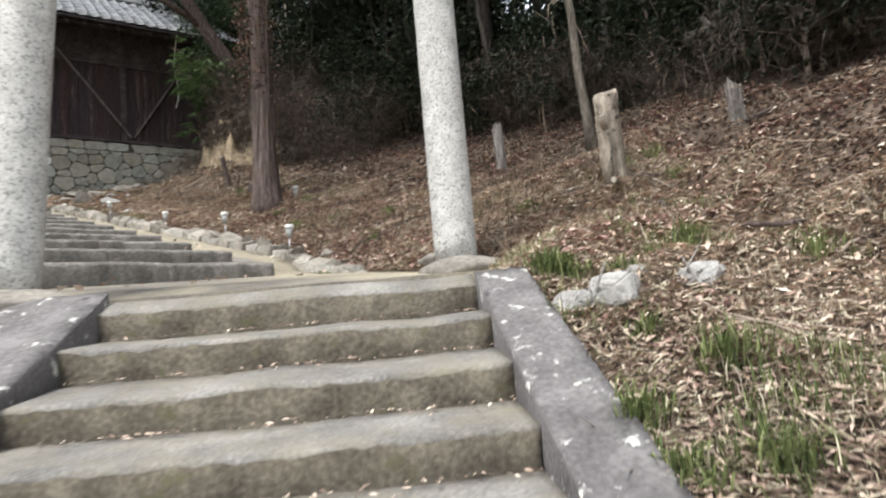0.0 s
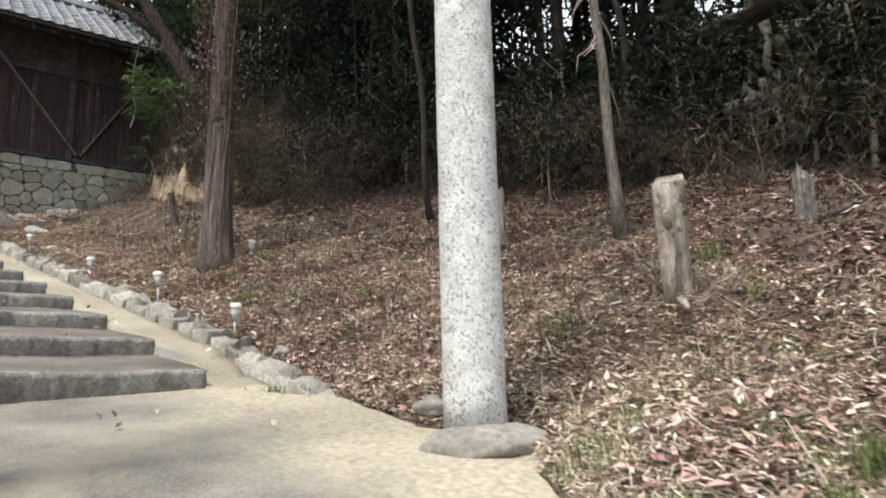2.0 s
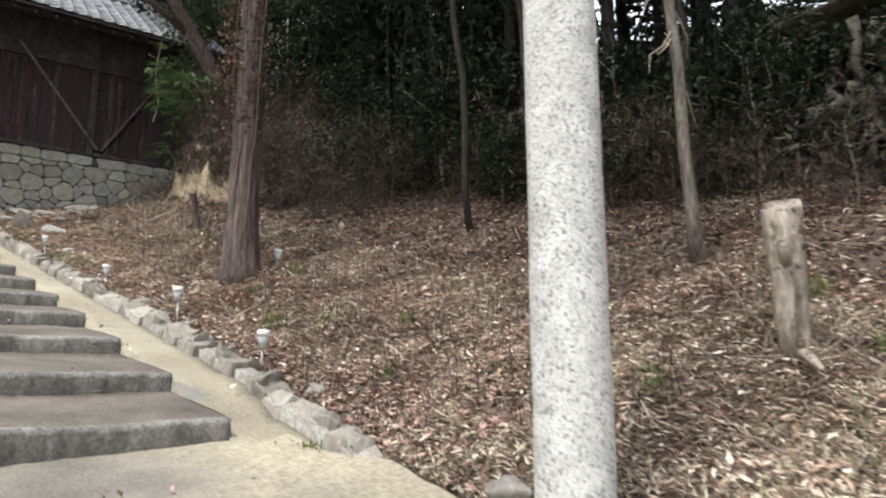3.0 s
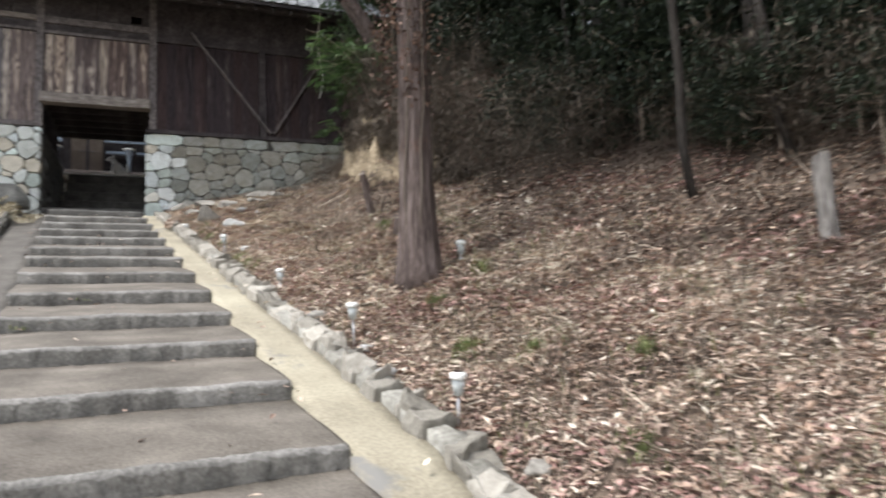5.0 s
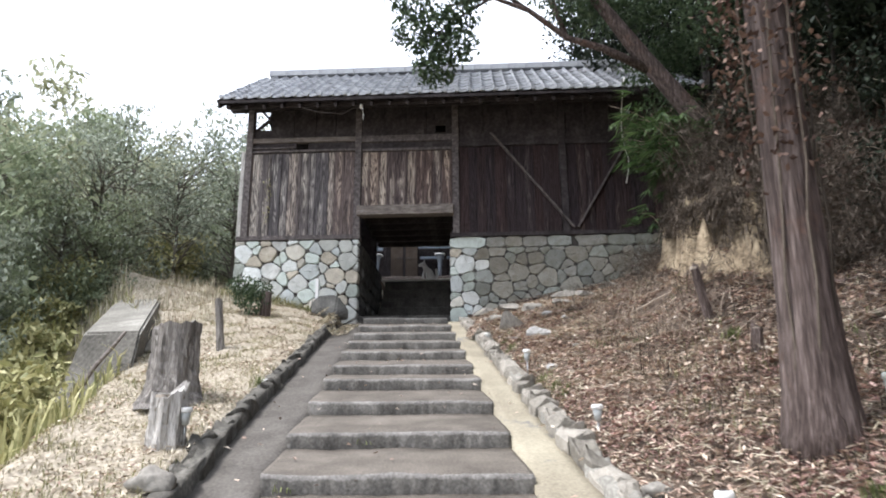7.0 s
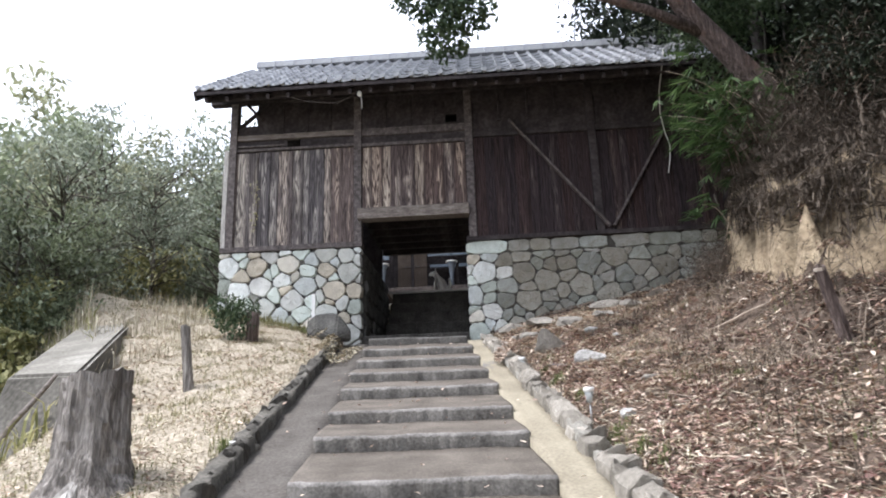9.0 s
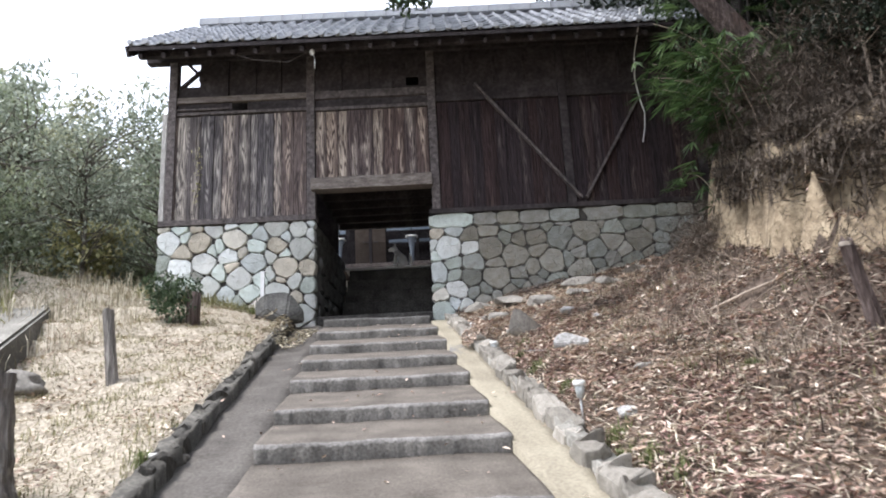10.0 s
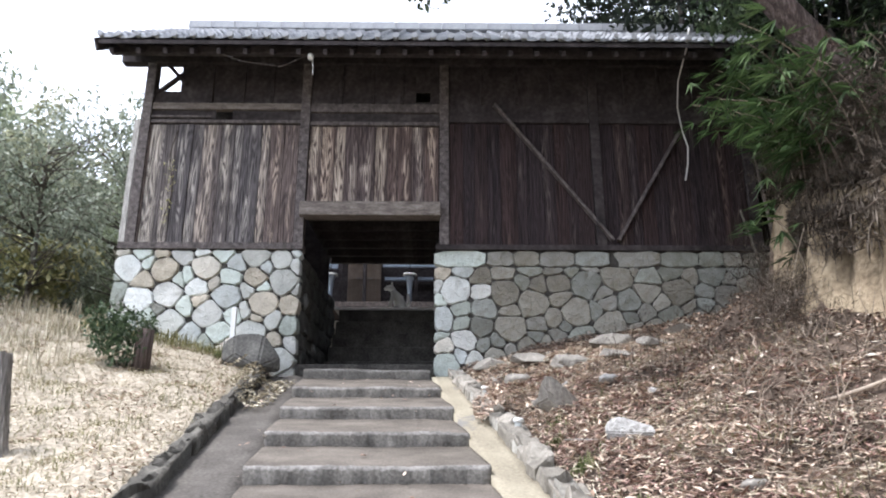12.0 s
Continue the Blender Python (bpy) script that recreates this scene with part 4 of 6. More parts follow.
def tile_field(x0, x1, ya, za, yb, zb, pitch=0.29, rows=13):
    """Wavy tiles: each overlaps the one below, one island a tile."""
    prof = [(0.0, 0.0), (0.06, 0.045), (0.12, 0.055), (0.18, 0.03), (0.22, 0.005), (0.32, -0.012), (0.5, -0.02), (0.7, -0.014), (0.9, 0.0), (1.02, 0.01)]
    px_ = np.array([p[0] for p in prof]) * pitch
    pz = np.array([p[1] for p in prof])
    n = len(prof)
    d = np.array([0, yb - ya, zb - za])
    ln = np.linalg.norm(d)
    d = d / ln
    up = np.array([0, -d[2], d[1]]) * (1 if d[1] > 0 else -1)
    step = ln / rows
    vs, fs, o = [], [], 0
    rs = np.random.RandomState(3)
    for c in range(int((x1 - x0) / pitch)):
        for r in range(rows):
            x = x0 + c * pitch
            j = rs.normal(0, 0.004, 3)
            ring = []
            for s_, lift, th in ((0, 0.03, -0.022), (0, 0.03, 0), (step * 1.06, 0.0, 0)):
                base = np.array([x, ya, za]) + d * (r * step + s_ + j[0])
                ring.append(base[None] + np.column_stack([px_, 0 * px_, 0 * px_]) + up[None] * (pz + lift + th + j[1])[:, None])
            vs.append(np.concatenate(ring))
            k = np.arange(n - 1)
            for a in (0, 1):
                fs.append(np.stack([o + a * n + k, o + a * n + k + 1, o + (a + 1) * n + k + 1, o + (a + 1) * n + k], -1))
            o += 3 * n
    return np.concatenate(vs), np.concatenate(fs)


v, f = tile_field(RX0, RX1, EY - 0.02, EZ, RY, RZ)
part("roof_tiles", mesh_np("roof_tiles", v, f, TILE, True), roof, "overlapping wavy grey roof tiles", kind="stuff")
v, f = tile_field(RX0, RX1, 25.85, EZ, RY, RZ, rows=12)
part("roof_tiles", mesh_np("roof_tiles", v, f[:, ::-1], TILE, True), roof, "overlapping wavy grey roof tiles", kind="stuff")
for k in range(22):
    x0 = RX0 + 0.1 + k * (RX1 - RX0 - 0.5) / 22
    part("ridge_tile", box("ridge_tile", ((RX1 - RX0 - 0.5) / 22 - 0.004, 0.26, 0.17), TILE, 0.012), roof, "", pose(x0 + 0.25, RY, RZ + 0.02))
for k in range(39):
    part("eave_end_tile", tube_mesh("eave_end_tile", [(0, -0.03, 0), (0, 0.06, 0)], [0.05, 0.05], TILE, n=12, smooth_shade=False), roof, "", pose(RX0 + 0.04 + k * 0.29, EY - 0.03, EZ + 0.055))
for x in (RX0 - 0.02, RX1):
    beam("verge_board", (x, EY, EZ - 0.12), (x, RY, RZ - 0.12), 0.05, 0.2, TIMBER_DARK, roof, "verge board")

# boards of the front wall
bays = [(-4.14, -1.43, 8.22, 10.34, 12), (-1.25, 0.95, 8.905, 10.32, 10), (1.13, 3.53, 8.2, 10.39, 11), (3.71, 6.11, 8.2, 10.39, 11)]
cladding = thing("board_cladding", pose(0, 0, 0), "weathered dark brown upright boards of the upper wall", "wall boards", kind="structure")
rs = np.random.RandomState(12)
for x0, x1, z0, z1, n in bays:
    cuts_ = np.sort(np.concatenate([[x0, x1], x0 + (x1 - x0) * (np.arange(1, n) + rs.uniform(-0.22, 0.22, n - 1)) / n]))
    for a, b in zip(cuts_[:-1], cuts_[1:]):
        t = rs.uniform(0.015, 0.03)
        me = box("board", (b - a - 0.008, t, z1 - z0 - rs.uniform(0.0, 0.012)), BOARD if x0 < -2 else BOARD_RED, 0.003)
        # right bays get the boards with tree shade in their colour
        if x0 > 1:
            me.materials[0] = BOARD_SHADED
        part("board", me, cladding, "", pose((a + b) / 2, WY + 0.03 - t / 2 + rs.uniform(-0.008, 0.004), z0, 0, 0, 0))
    blk("backing", x0, x1, WY + 0.045, WY + 0.07, z0, z1, TIMBER_DARK, cladding, "", 0.0)

# rubble stones


def voronoi(pts, x0, x1, y0, y1, w):
    """Cells round points; those of greater weight w take more room."""
    cells = []
    for i, p in enumerate(pts):
        poly = [(x0, y0), (x1, y0), (x1, y1), (x0, y1)]
        order = np.argsort(((pts - p) ** 2).sum(1))[1:40]
        for j in order:
            q = pts[j]
            n = q - p
            m = p + n * float(np.clip(0.5 + (w[i] - w[j]) / (2 * (n @ n)), 0.12, 0.88))
            out = []
            for k in range(len(poly)):
                a, b = np.array(poly[k]), np.array(poly[(k + 1) % len(poly)])
                da, db = (a - m) @ n, (b - m) @ n
                if da <= 0:
                    out.append(tuple(a))
                if da * db < 0:
                    out.append(tuple(a + (b - a) * da / (da - db)))
            poly = out
            if len(poly) < 3:
                break
        if len(poly) >= 3:
            cells.append(np.array(poly))
    return cells


def stone_mesh(poly, rs, gap=0.004, depth=0.16, bulge=0.022):
    """A stone with a face that swells out of the wall towards -y."""
    c = poly.mean(0)
    pts = []
    n = len(poly)
    for k in range(n):
        a, b = poly[k], poly[(k + 1) % n]
        ln = np.linalg.norm(b - a)
        if ln < 0.03:
            continue
        ks = (0.18, 0.5, 0.82) if ln > 0.16 else (0.3, 0.7)
        for t in ks:
            p = a * (1 - t) + b * t
            pts.append(p + rs.normal(0, 0.006, 2))
    pts = np.array(pts)
    m = len(pts)
    r = np.linalg.norm(pts - c, axis=1)[:, None]
    inset = lambda g: c + (pts - c) * (1 - g / r)
    tilt = rs.normal(0, 0.05, 2)
    out = rs.uniform(0.6, 1.3) * bulge
    rings = []
    for g, dpt in ((gap, depth), (gap, 0.03), (gap + 0.005, -out * 0.5), (gap + 0.017, -out)):
        p = inset(np.minimum(g, r[:, 0].min() * 0.8))
        yy = dpt + (p - c) @ tilt * (1 if dpt < 0.02 else 0) + rs.normal(0, 0.004, m)
        rings.append(np.column_stack([p[:, 0] - c[0], yy, p[:, 1] - c[1]]))
    v = np.concatenate(rings + [[[0, -out * 1.12, 0]]])
    k = np.arange(m)
    k2 = (k + 1) % m
    q = np.concatenate([np.stack([a * m + k, a * m + k2, (a + 1) * m + k2, (a + 1) * m + k], -1) for a in range(3)])
    t = np.stack([3 * m + k, 3 * m + k2, np.full(m, 4 * m)], -1)
    return v, q, t, c


def rubble(parent, x0, x1, z0, z1, size, seed, floor_fn, cap=None, gap=0.003, bulge=0.03):
    rs = np.random.RandomState(seed)
    zt = z1 - (cap or 0)
    pts, rad = [], []
    for r in [size * 0.85] * 60 + [size * 0.62] * 300 + [size * 0.42] * 900 + [size * 0.3] * 900:
        p = np.array([rs.uniform(x0, x1), rs.uniform(z0, zt)])
        if all((((p - q) * (0.82, 1.12)) ** 2).sum() > (0.92 * (r + k)) ** 2 * 0.55 for q, k in zip(pts, rad)):
            pts.append(p)
            rad.append(r)
    cells = voronoi(np.array(pts), x0, x1, z0, zt, np.array(rad) ** 2 * 0.5)
    if cap:
        x = x0
        while x < x1 - 0.1:
            w = min(rs.uniform(0.3, 0.85), x1 - x)
            if x1 - x - w < 0.2:
                w = x1 - x
            cells.append(np.array([(x, zt), (x + w, zt), (x + w, z1), (x, z1)]))
            x += w
    for c in cells:
        if c[:, 1].max() < floor_fn(c[:, 0].mean()) - 0.1:
            continue
        v, q, t, cc = stone_mesh(c, rs, gap, 0.16, bulge)
        if min(np.ptp(c[:, 0]), np.ptp(c[:, 1])) < 0.06:
            continue
        me = mesh_np("stone", v, [q, t], WALLSTONE if cc[0] < 1.6 else WALLSTONE_SHADED, False)
        part("stone", me, parent, "", pose(cc[0], WY + 0.02, cc[1]))


stone_base = thing("stone_base", pose(0, 0, 0), "rubble wall of fitted grey-green boulders under the timber wall", "stone wall", kind="structure")
rubble(stone_base, -4.26, -1.27, 5.9, 8.11, 0.33, 21, lambda x: float(ground_z(x, WY)), gap=0.005, bulge=0.04)
rubble(stone_base, 0.88, 6.7, 5.9, 8.11, 0.34, 22, lambda x: float(ground_z(x, WY)), cap=0.27)
# jambs of the passage; dark rock carries the shade inside
for x, sgn in ((-1.3, 1), (1.0, -1)):
    rs = np.random.RandomState(30 + sgn)
    z = 6.0
    while z < 8.0:
        h = rs.uniform(0.25, 0.42)
        y = WY + 0.02
        while y < 24.3:
            ln = rs.uniform(0.4, 0.8)
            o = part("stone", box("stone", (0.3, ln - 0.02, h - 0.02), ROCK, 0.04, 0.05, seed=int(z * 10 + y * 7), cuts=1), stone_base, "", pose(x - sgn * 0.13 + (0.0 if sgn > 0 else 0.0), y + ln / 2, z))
            y += ln
        z += h

# passage floor and inner steps, the passage's shade put into their near-black colour
passage = thing("passage_floor", pose(0, 0, 0), "passage floor coloured dark for its shade, with high steps at its far end", "floor", kind="structure")
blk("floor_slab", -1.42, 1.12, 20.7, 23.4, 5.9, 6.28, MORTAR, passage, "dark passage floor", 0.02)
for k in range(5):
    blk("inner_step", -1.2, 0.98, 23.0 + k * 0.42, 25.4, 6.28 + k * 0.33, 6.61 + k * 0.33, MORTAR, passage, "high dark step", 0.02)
# thin cap whose pale colour stands for sunlight on the step's edge
blk("ledge", -1.3, 1.05, 24.64, 25.6, 7.93, 7.99, MARBLE, passage, "thin pale slab for the sunlit edge of the top step", 0.01)

# hall beyond
hall = thing("hall", pose(0, 0, 0), "wooden hall with a brown lattice door beyond the passage", "building", kind="structure")
HY = 30.0
blk("hall_wall", -7, 7, HY + 0.1, HY + 4, 7.6, 12.2, TIMBER_DARK, hall, "dark timber wall", 0.0)
blk("hall_floor", -7, 7, HY - 1.6, HY + 0.1, 8.7, 8.9, TIMBER, hall, "veranda floor")
blk("eave", -8, 8, HY - 1.3, HY + 0.3, 11.4, 11.55, TIMBER_DARK, hall, "hall eaves", 0.0)
blk("hall_roof", -8, 8, HY - 1.4, HY + 5, 11.56, 11.8, TILE, hall, "hall roof", 0.0)
blk("rail_bar", -0.6, 3.5, HY - 1.0, HY - 0.9, 10.05, 10.3, METAL_BLUE, hall, "blue-grey metal bar")
for x in (-1.85, -1.15, 0.35, 0.9, 1.5):
    blk("hall_post", x - 0.05, x + 0.05, HY - 0.7, HY - 0.6, 8.9, 11.4, TIMBER_DARK, hall, "dark post")
blk("rear_rail", -0.6, 3.5, HY - 0.2, HY - 0.1, 9.85, 9.95, METAL_BLUE, hall, "")
hdoor = blk("lattice_door", -1.72, -0.72, HY - 0.05, HY + 0.02, 8.95, 10.95, DOOR_BROWN, hall, "brown lattice door")
for k in range(13):
    o = part("slat", box("slat", (0.96, 0.02, 0.03), DOOR_BROWN, 0.004), hdoor, "", pose(0, -0.05, 0.1 + k * 0.07))
part("mullion", box("mullion", (0.05, 0.03, 1.95), TIMBER_LIGHT, 0.004), hdoor, "", pose(0, -0.06, 0.02))
part("crossbar", box("crossbar", (0.5, 0.03, 0.05), TIMBER_LIGHT, 0.004), hdoor, "", pose(0, -0.08, 0.95))

blk("rail_bar", -2.9, -1.9, HY - 1.0, HY - 0.9, 10.0, 10.14, METAL_BLUE, hall, "pale blue-grey bar")
for x in (-2.08, 0.18, 1.2):
    lt_ = thing("hanging_lantern", pose(x, HY - 1.05, 9.62), "small round metal lantern with a pale rim", "lantern", group="lanterns of the hall")
    part("rim", tube_mesh("rim", [(0, 0, 0.16), (0, 0, 0.2)], [0.2, 0.19], WHITE_PAINT, n=20), lt_, "pale rim")
    part("body", tube_mesh("body", [(0, 0, -0.7), (0, 0, -0.3), (0, 0, 0.05), (0, 0, 0.16)], [0.06, 0.06, 0.1, 0.17], METAL_BLUE, n=16), lt_, "grey metal body and post")
    part("cord", tube_mesh("cord", [(0, 0, 0.2), (0, 0, 1.75)], [0.012, 0.012], TIMBER_DARK, n=6), lt_)

# statue
sv = [tube_np([(0.12, 0, 0.0), (0.13, 0, 0.14), (0.08, 0, 0.3), (-0.02, 0, 0.44), (-0.06, 0, 0.52)], [0.13, 0.14, 0.12, 0.085, 0.06], 14, rough=0.05, seed=1),
      tube_np([(-0.04, 0, 0.5), (-0.1, 0, 0.56), (-0.17, 0, 0.55), (-0.24, 0, 0.52)], [0.07, 0.085, 0.06, 0.03], 12), tube_np([(-0.1, -0.05, 0), (-0.09, -0.05, 0.2), (-0.03, -0.05, 0.38)], [0.045, 0.035, 0.055], 8),
      tube_np([(-0.1, 0.06, 0), (-0.09, 0.06, 0.2), (-0.03, 0.05, 0.38)], [0.045, 0.035, 0.055], 8), tube_np([(0.22, 0, 0.05), (0.32, 0, 0.2), (0.3, 0, 0.42)], [0.05, 0.055, 0.02], 8),
      tube_np([(-0.07, -0.05, 0.6), (-0.06, -0.06, 0.69)], [0.03, 0.008], 6), tube_np([(-0.07, 0.05, 0.6), (-0.06, 0.06, 0.69)], [0.03, 0.008], 6)]
v, q, t = join_np(sv)
tagged(new("guardian_statue", mesh_np("guardian_statue", v, [q, t], MARBLE, True)), label="small pale stone guardian animal statue", category="statue").matrix_basis = pose(-0.02, 25.2, 7.99)

# ---- stumps, posts, rocks ----


def gz(x, y):
    return float(ground_z(x, y))


def stump(x, y, h, r, material, label, lean=(0, 0), seed=0, flute=0.1, name="tree_stump", sink=0.12, flare=1.35, n=36, cut=0.06):
    top = thing(name, pose(x, y, gz(x, y) - sink), label, "tree stump")
    ks = np.linspace(0, 1, 16)
    H = h + sink
    pts = np.column_stack([lean[0] * ks * H, lean[1] * ks * H, ks * H])
    rad = r * (1 + (flare - 1) * np.exp(-ks * 5))
    v, q, t = tube_np(pts, rad, n, flute=flute, flutes=7, seed=seed, rough=0.05)
    rs = np.random.RandomState(seed + 5)
    v[-n - 2:-2, 2] += rs.normal(0, cut, n) * 0.5 + cut * np.cos(np.linspace(0, 6.28, n) + seed)
    part("trunk", mesh_np("trunk", v, [q, t], material, False), top)
    part("cut_face", tube_mesh("cut_face", [(lean[0] * H, lean[1] * H, H - 0.04), (lean[0] * H, lean[1] * H, H - 0.01)], [r * 0.93, r * 0.9], DEADWOOD, n=24, smooth_shade=False), top, "pale sawn top of the stump")
    return top


stump(-1.6, 12.0, 0.73, 0.225, BARK_STUMP, "broad sawn tree stump with deep grey bark among dry grass", seed=3, flute=0.06, cut=0.03, flare=1.7)
stump(-0.95, 10.5, 0.4, 0.13, BLEACHED, "small pale bleached stump in front of the broad one", seed=4, flute=0.12)
stump(-1.2, 8.7, 0.42, 0.11, BLEACHED, "low pale broken stump among dry grass", seed=9, flute=0.08)
sa = thing("tree_stump", pose(4.52, 3.81, gz(4.52, 3.81) - 0.08, 0, 0, 20), "tall pale rotten stump with a hollow foot on the leafy slope", "tree stump")
v, q, t = tube_np([(0.1, 0, 0), (0.085, 0, 0.1), (0.04, 0, 0.25), (0.05, 0, 0.38), (0.02, 0, 0.55), (0.0, 0, 0.68), (0.0, 0, 0.8), (-0.01, 0, 0.83)], [0.1, 0.075, 0.082, 0.085, 0.095, 0.1, 0.105, 0.1], 28, flute=0.06, flutes=5, rough=0.05, seed=4)
v[:-2, 2] += 0.03 * (v[:-2, 0] > 0.02) * (v[:-2, 2] > 0.78)
part("trunk", mesh_np("trunk", v, [q, t], DEADWOOD, True), sa, "pale bare rotten wood")
v, q, t = tube_np([(-0.1, 0.02, 0.02), (-0.1, 0.02, 0.2), (-0.085, 0.02, 0.4), (-0.07, 0.02, 0.6), (-0.055, 0.02, 0.81)], [0.045, 0.05, 0.055, 0.06, 0.06], 18, flute=0.06, flutes=4, rough=0.07, seed=6)
part("bark_side", mesh_np("bark_side", v, [q, t], DEADWOOD, True), sa, "greyer standing side of the hollow stump")
for pts_, rr_ in (([(0.09, 0.0, 0.46), (0.15, 0.0, 0.56), (0.16, 0.0, 0.64)], [0.04, 0.03, 0.02]), ([(-0.1, 0.0, 0.5), (-0.16, 0.0, 0.58), (-0.16, 0, 0.62)], [0.035, 0.03, 0.02]), ([(0.1, -0.02, 0.05), (0.3, -0.06, 0.04), (0.5, -0.12, 0.02)], [0.03, 0.022, 0.012]),
                  ([(-0.05, -0.03, 0.03), (-0.25, -0.08, 0.02), (-0.45, -0.15, -0.05)], [0.035, 0.028, 0.015])):
    part("side_branch", tube_mesh("side_branch", pts_, rr_, DEADWOOD, n=8), sa)
# solid dark blob on the trunk; its colour stands for a hole's shade
part("knot_hole", blob_mesh("knot_hole", (0.03, 0.012, 0.02), MORTAR, 3, 2, 0.2, False), sa, "dark blob standing for the shade in a knot hole", pose(-0.03, -0.1, 0.6))
stump(6.58, 3.84, 0.36, 0.075, BARK_STUMP, "short leaning grey stump on the leafy slope", lean=(-0.2, -0.12), seed=6, flute=0.12)
stump(5.95, 6.91, 0.6, 0.065, BARK_STUMP, "thin brown broken stub on the leafy slope", lean=(-0.05, 0), seed=7, n=16)
stump(-2.42, 15.4, 0.76, 0.055, BARK_STUMP, "grey wooden post leaning in dry grass", lean=(-0.12, 0.0), seed=8, n=18, name="wooden_post", flute=0.06, cut=0.02)
stump(4.18, 13.0, 0.6, 0.05, BARK, "leaning dark broken stub below the clay bank", lean=(-0.2, 0.0), seed=10, n=14)
stump(3.99, 11.4, 0.3, 0.05, BARK, "short dark stub among leaves above the cedar", lean=(0.1, 0.0), seed=11, n=14)


def rock(x, y, size, material, label, seed, name="rock", rot=0, lift=0.25, rough=0.25, z=None):
    me = blob_mesh(name, size, material, seed, 3, rough)
    ob = new(name, me)
    ob.matrix_basis = pose(x, y, (gz(x, y) if z is None else z) + size[2] * lift, 0, 0, rot)
    return tagged(ob, label=label, category="rock")


def crag(x, y, size, material, label, seed, rot=0, lift=0.0, points=16, name="rock"):
    """A broken stone: the hull of a few points, with worn arrises."""
    rs = np.random.RandomState(seed)
    bm = bmesh.new()
    for _ in range(points):
        d = rs.normal(0, 1, 3)
        d /= np.abs(d).max() ** 0.6 * np.linalg.norm(d) ** 0.4
        bm.verts.new((d[0] * size[0], d[1] * size[1], max(d[2], -0.5) * size[2]))
    hull = bmesh.ops.convex_hull(bm, input=bm.verts[:])
    bmesh.ops.delete(bm, geom=[g for g in set(hull["geom_interior"] + hull["geom_unused"]) if isinstance(g, bmesh.types.BMVert)], context="VERTS")
    bmesh.ops.bevel(bm, geom=bm.edges[:], offset=min(size) * 0.09, segments=2, affect="EDGES")
    me = bpy.data.meshes.new(name)
    bm.to_mesh(me)
    bm.free()
    me.materials.append(material)
    ob = new(name, me)
    ob.matrix_basis = pose(x, y, gz(x, y) + size[2] * lift, 0, 0, rot)
    return tagged(ob, label=label, category="rock")


crag(2.42, 15.45, (0.2, 0.11, 0.12), PALE, "white angular rock lying on red leaves", 1, rot=-15, lift=0.4)
crag(2.36, 15.3, (0.07, 0.05, 0.06), PALE, "small pale stone under the white rock", 6, lift=0.2)
crag(2.36, 13.15, (0.085, 0.07, 0.06), PALE, "small pale rock among red leaves", 2)
crag(2.1, 16.75, (0.27, 0.16, 0.3), ROCK_MID, "grey pointed boulder beside the kerb", 3, rot=20, lift=0.2)
crag(-1.72, 19.75, (0.42, 0.28, 0.36), ROCK, "large dark split boulder in front of the stone base", 8, lift=0.45, points=20)
for k, (x, y, a, b, c, r) in enumerate([(3.72, 18.6, 0.34, 0.16, 0.09, 22), (3.2, 18.45, 0.26, 0.16, 0.09, 15), (2.7, 18.7, 0.3, 0.18, 0.08, 10), (4.3, 19.1, 0.36, 0.18, 0.1, 25), (2.2, 19.2, 0.3, 0.2, 0.1, 5), (1.7, 19.6, 0.28, 0.2, 0.12, 0), (3.4, 19.5, 0.35, 0.2, 0.12, 12),
                                            (1.75, 18.6, 0.15, 0.12, 0.1, 40), (2.35, 17.6, 0.09, 0.07, 0.06, 0), (2.75, 17.3, 0.13, 0.08, 0.07, 30), (2.95, 16.4, 0.07, 0.05, 0.05, 0)]):
    crag(x, y, (a, b, c), ROCK_MID if k < 8 else PALE, "flat worn stone half buried along the foot of the wall" if k < 8 else "pale broken stone among leaves", 60 + k, rot=r, lift=0.25)
rock(2.87, 4.25, (0.09, 0.1, 0.06), ROCK_MID, "small stone at the edge of the landing", 5)
for k, (x, y, s) in enumerate([(2.12, 2.09, 0.09), (2.32, 1.99, 0.125), (2.71, 1.87, 0.1), (2.5, 2.05, 0.05)]):
    crag(x, y, (s * 1.25, s * 0.9, s * 0.85), PALE, "pale lichened rock half sunk in the grassy slope", 10 + k, lift=0.1, points=24)
for k, (x, y, s) in enumerate([(2.72, 7.95, 0.09), (2.75, 8.5, 0.05), (2.6, 9.6, 0.08), (3.0, 6.3, 0.06), (1.9, 18.3, 0.12), (2.8, 14.2, 0.06), (2.78, 5.42, 0.13), (2.66, 5.7, 0.1), (-0.95, 13.3, 0.09), (2.6, 18.7, 0.16), (-3.3, 15.2, 0.2), (-3.75, 14.9, 0.16), (-0.76, 8.62, 0.09), (-0.6, 9.6, 0.12), (2.0, 17.0, 0.1)]):
    rock(x, y, (s * 1.3, s, s * 0.8), PALE if k in (0, 1, 6, 7) else ROCK_MID, "loose pale stone on the ground", 20 + k)

# white marker post and small bamboo sticks
mp_ = thing("marker_post", pose(-2.05, 19.85, gz(-2.05, 19.85) - 0.1), "thin white painted marker post in front of the stone base", "post")
part("post", box("post", (0.07, 0.06, 0.95), WHITE_PAINT, 0.006), mp_)


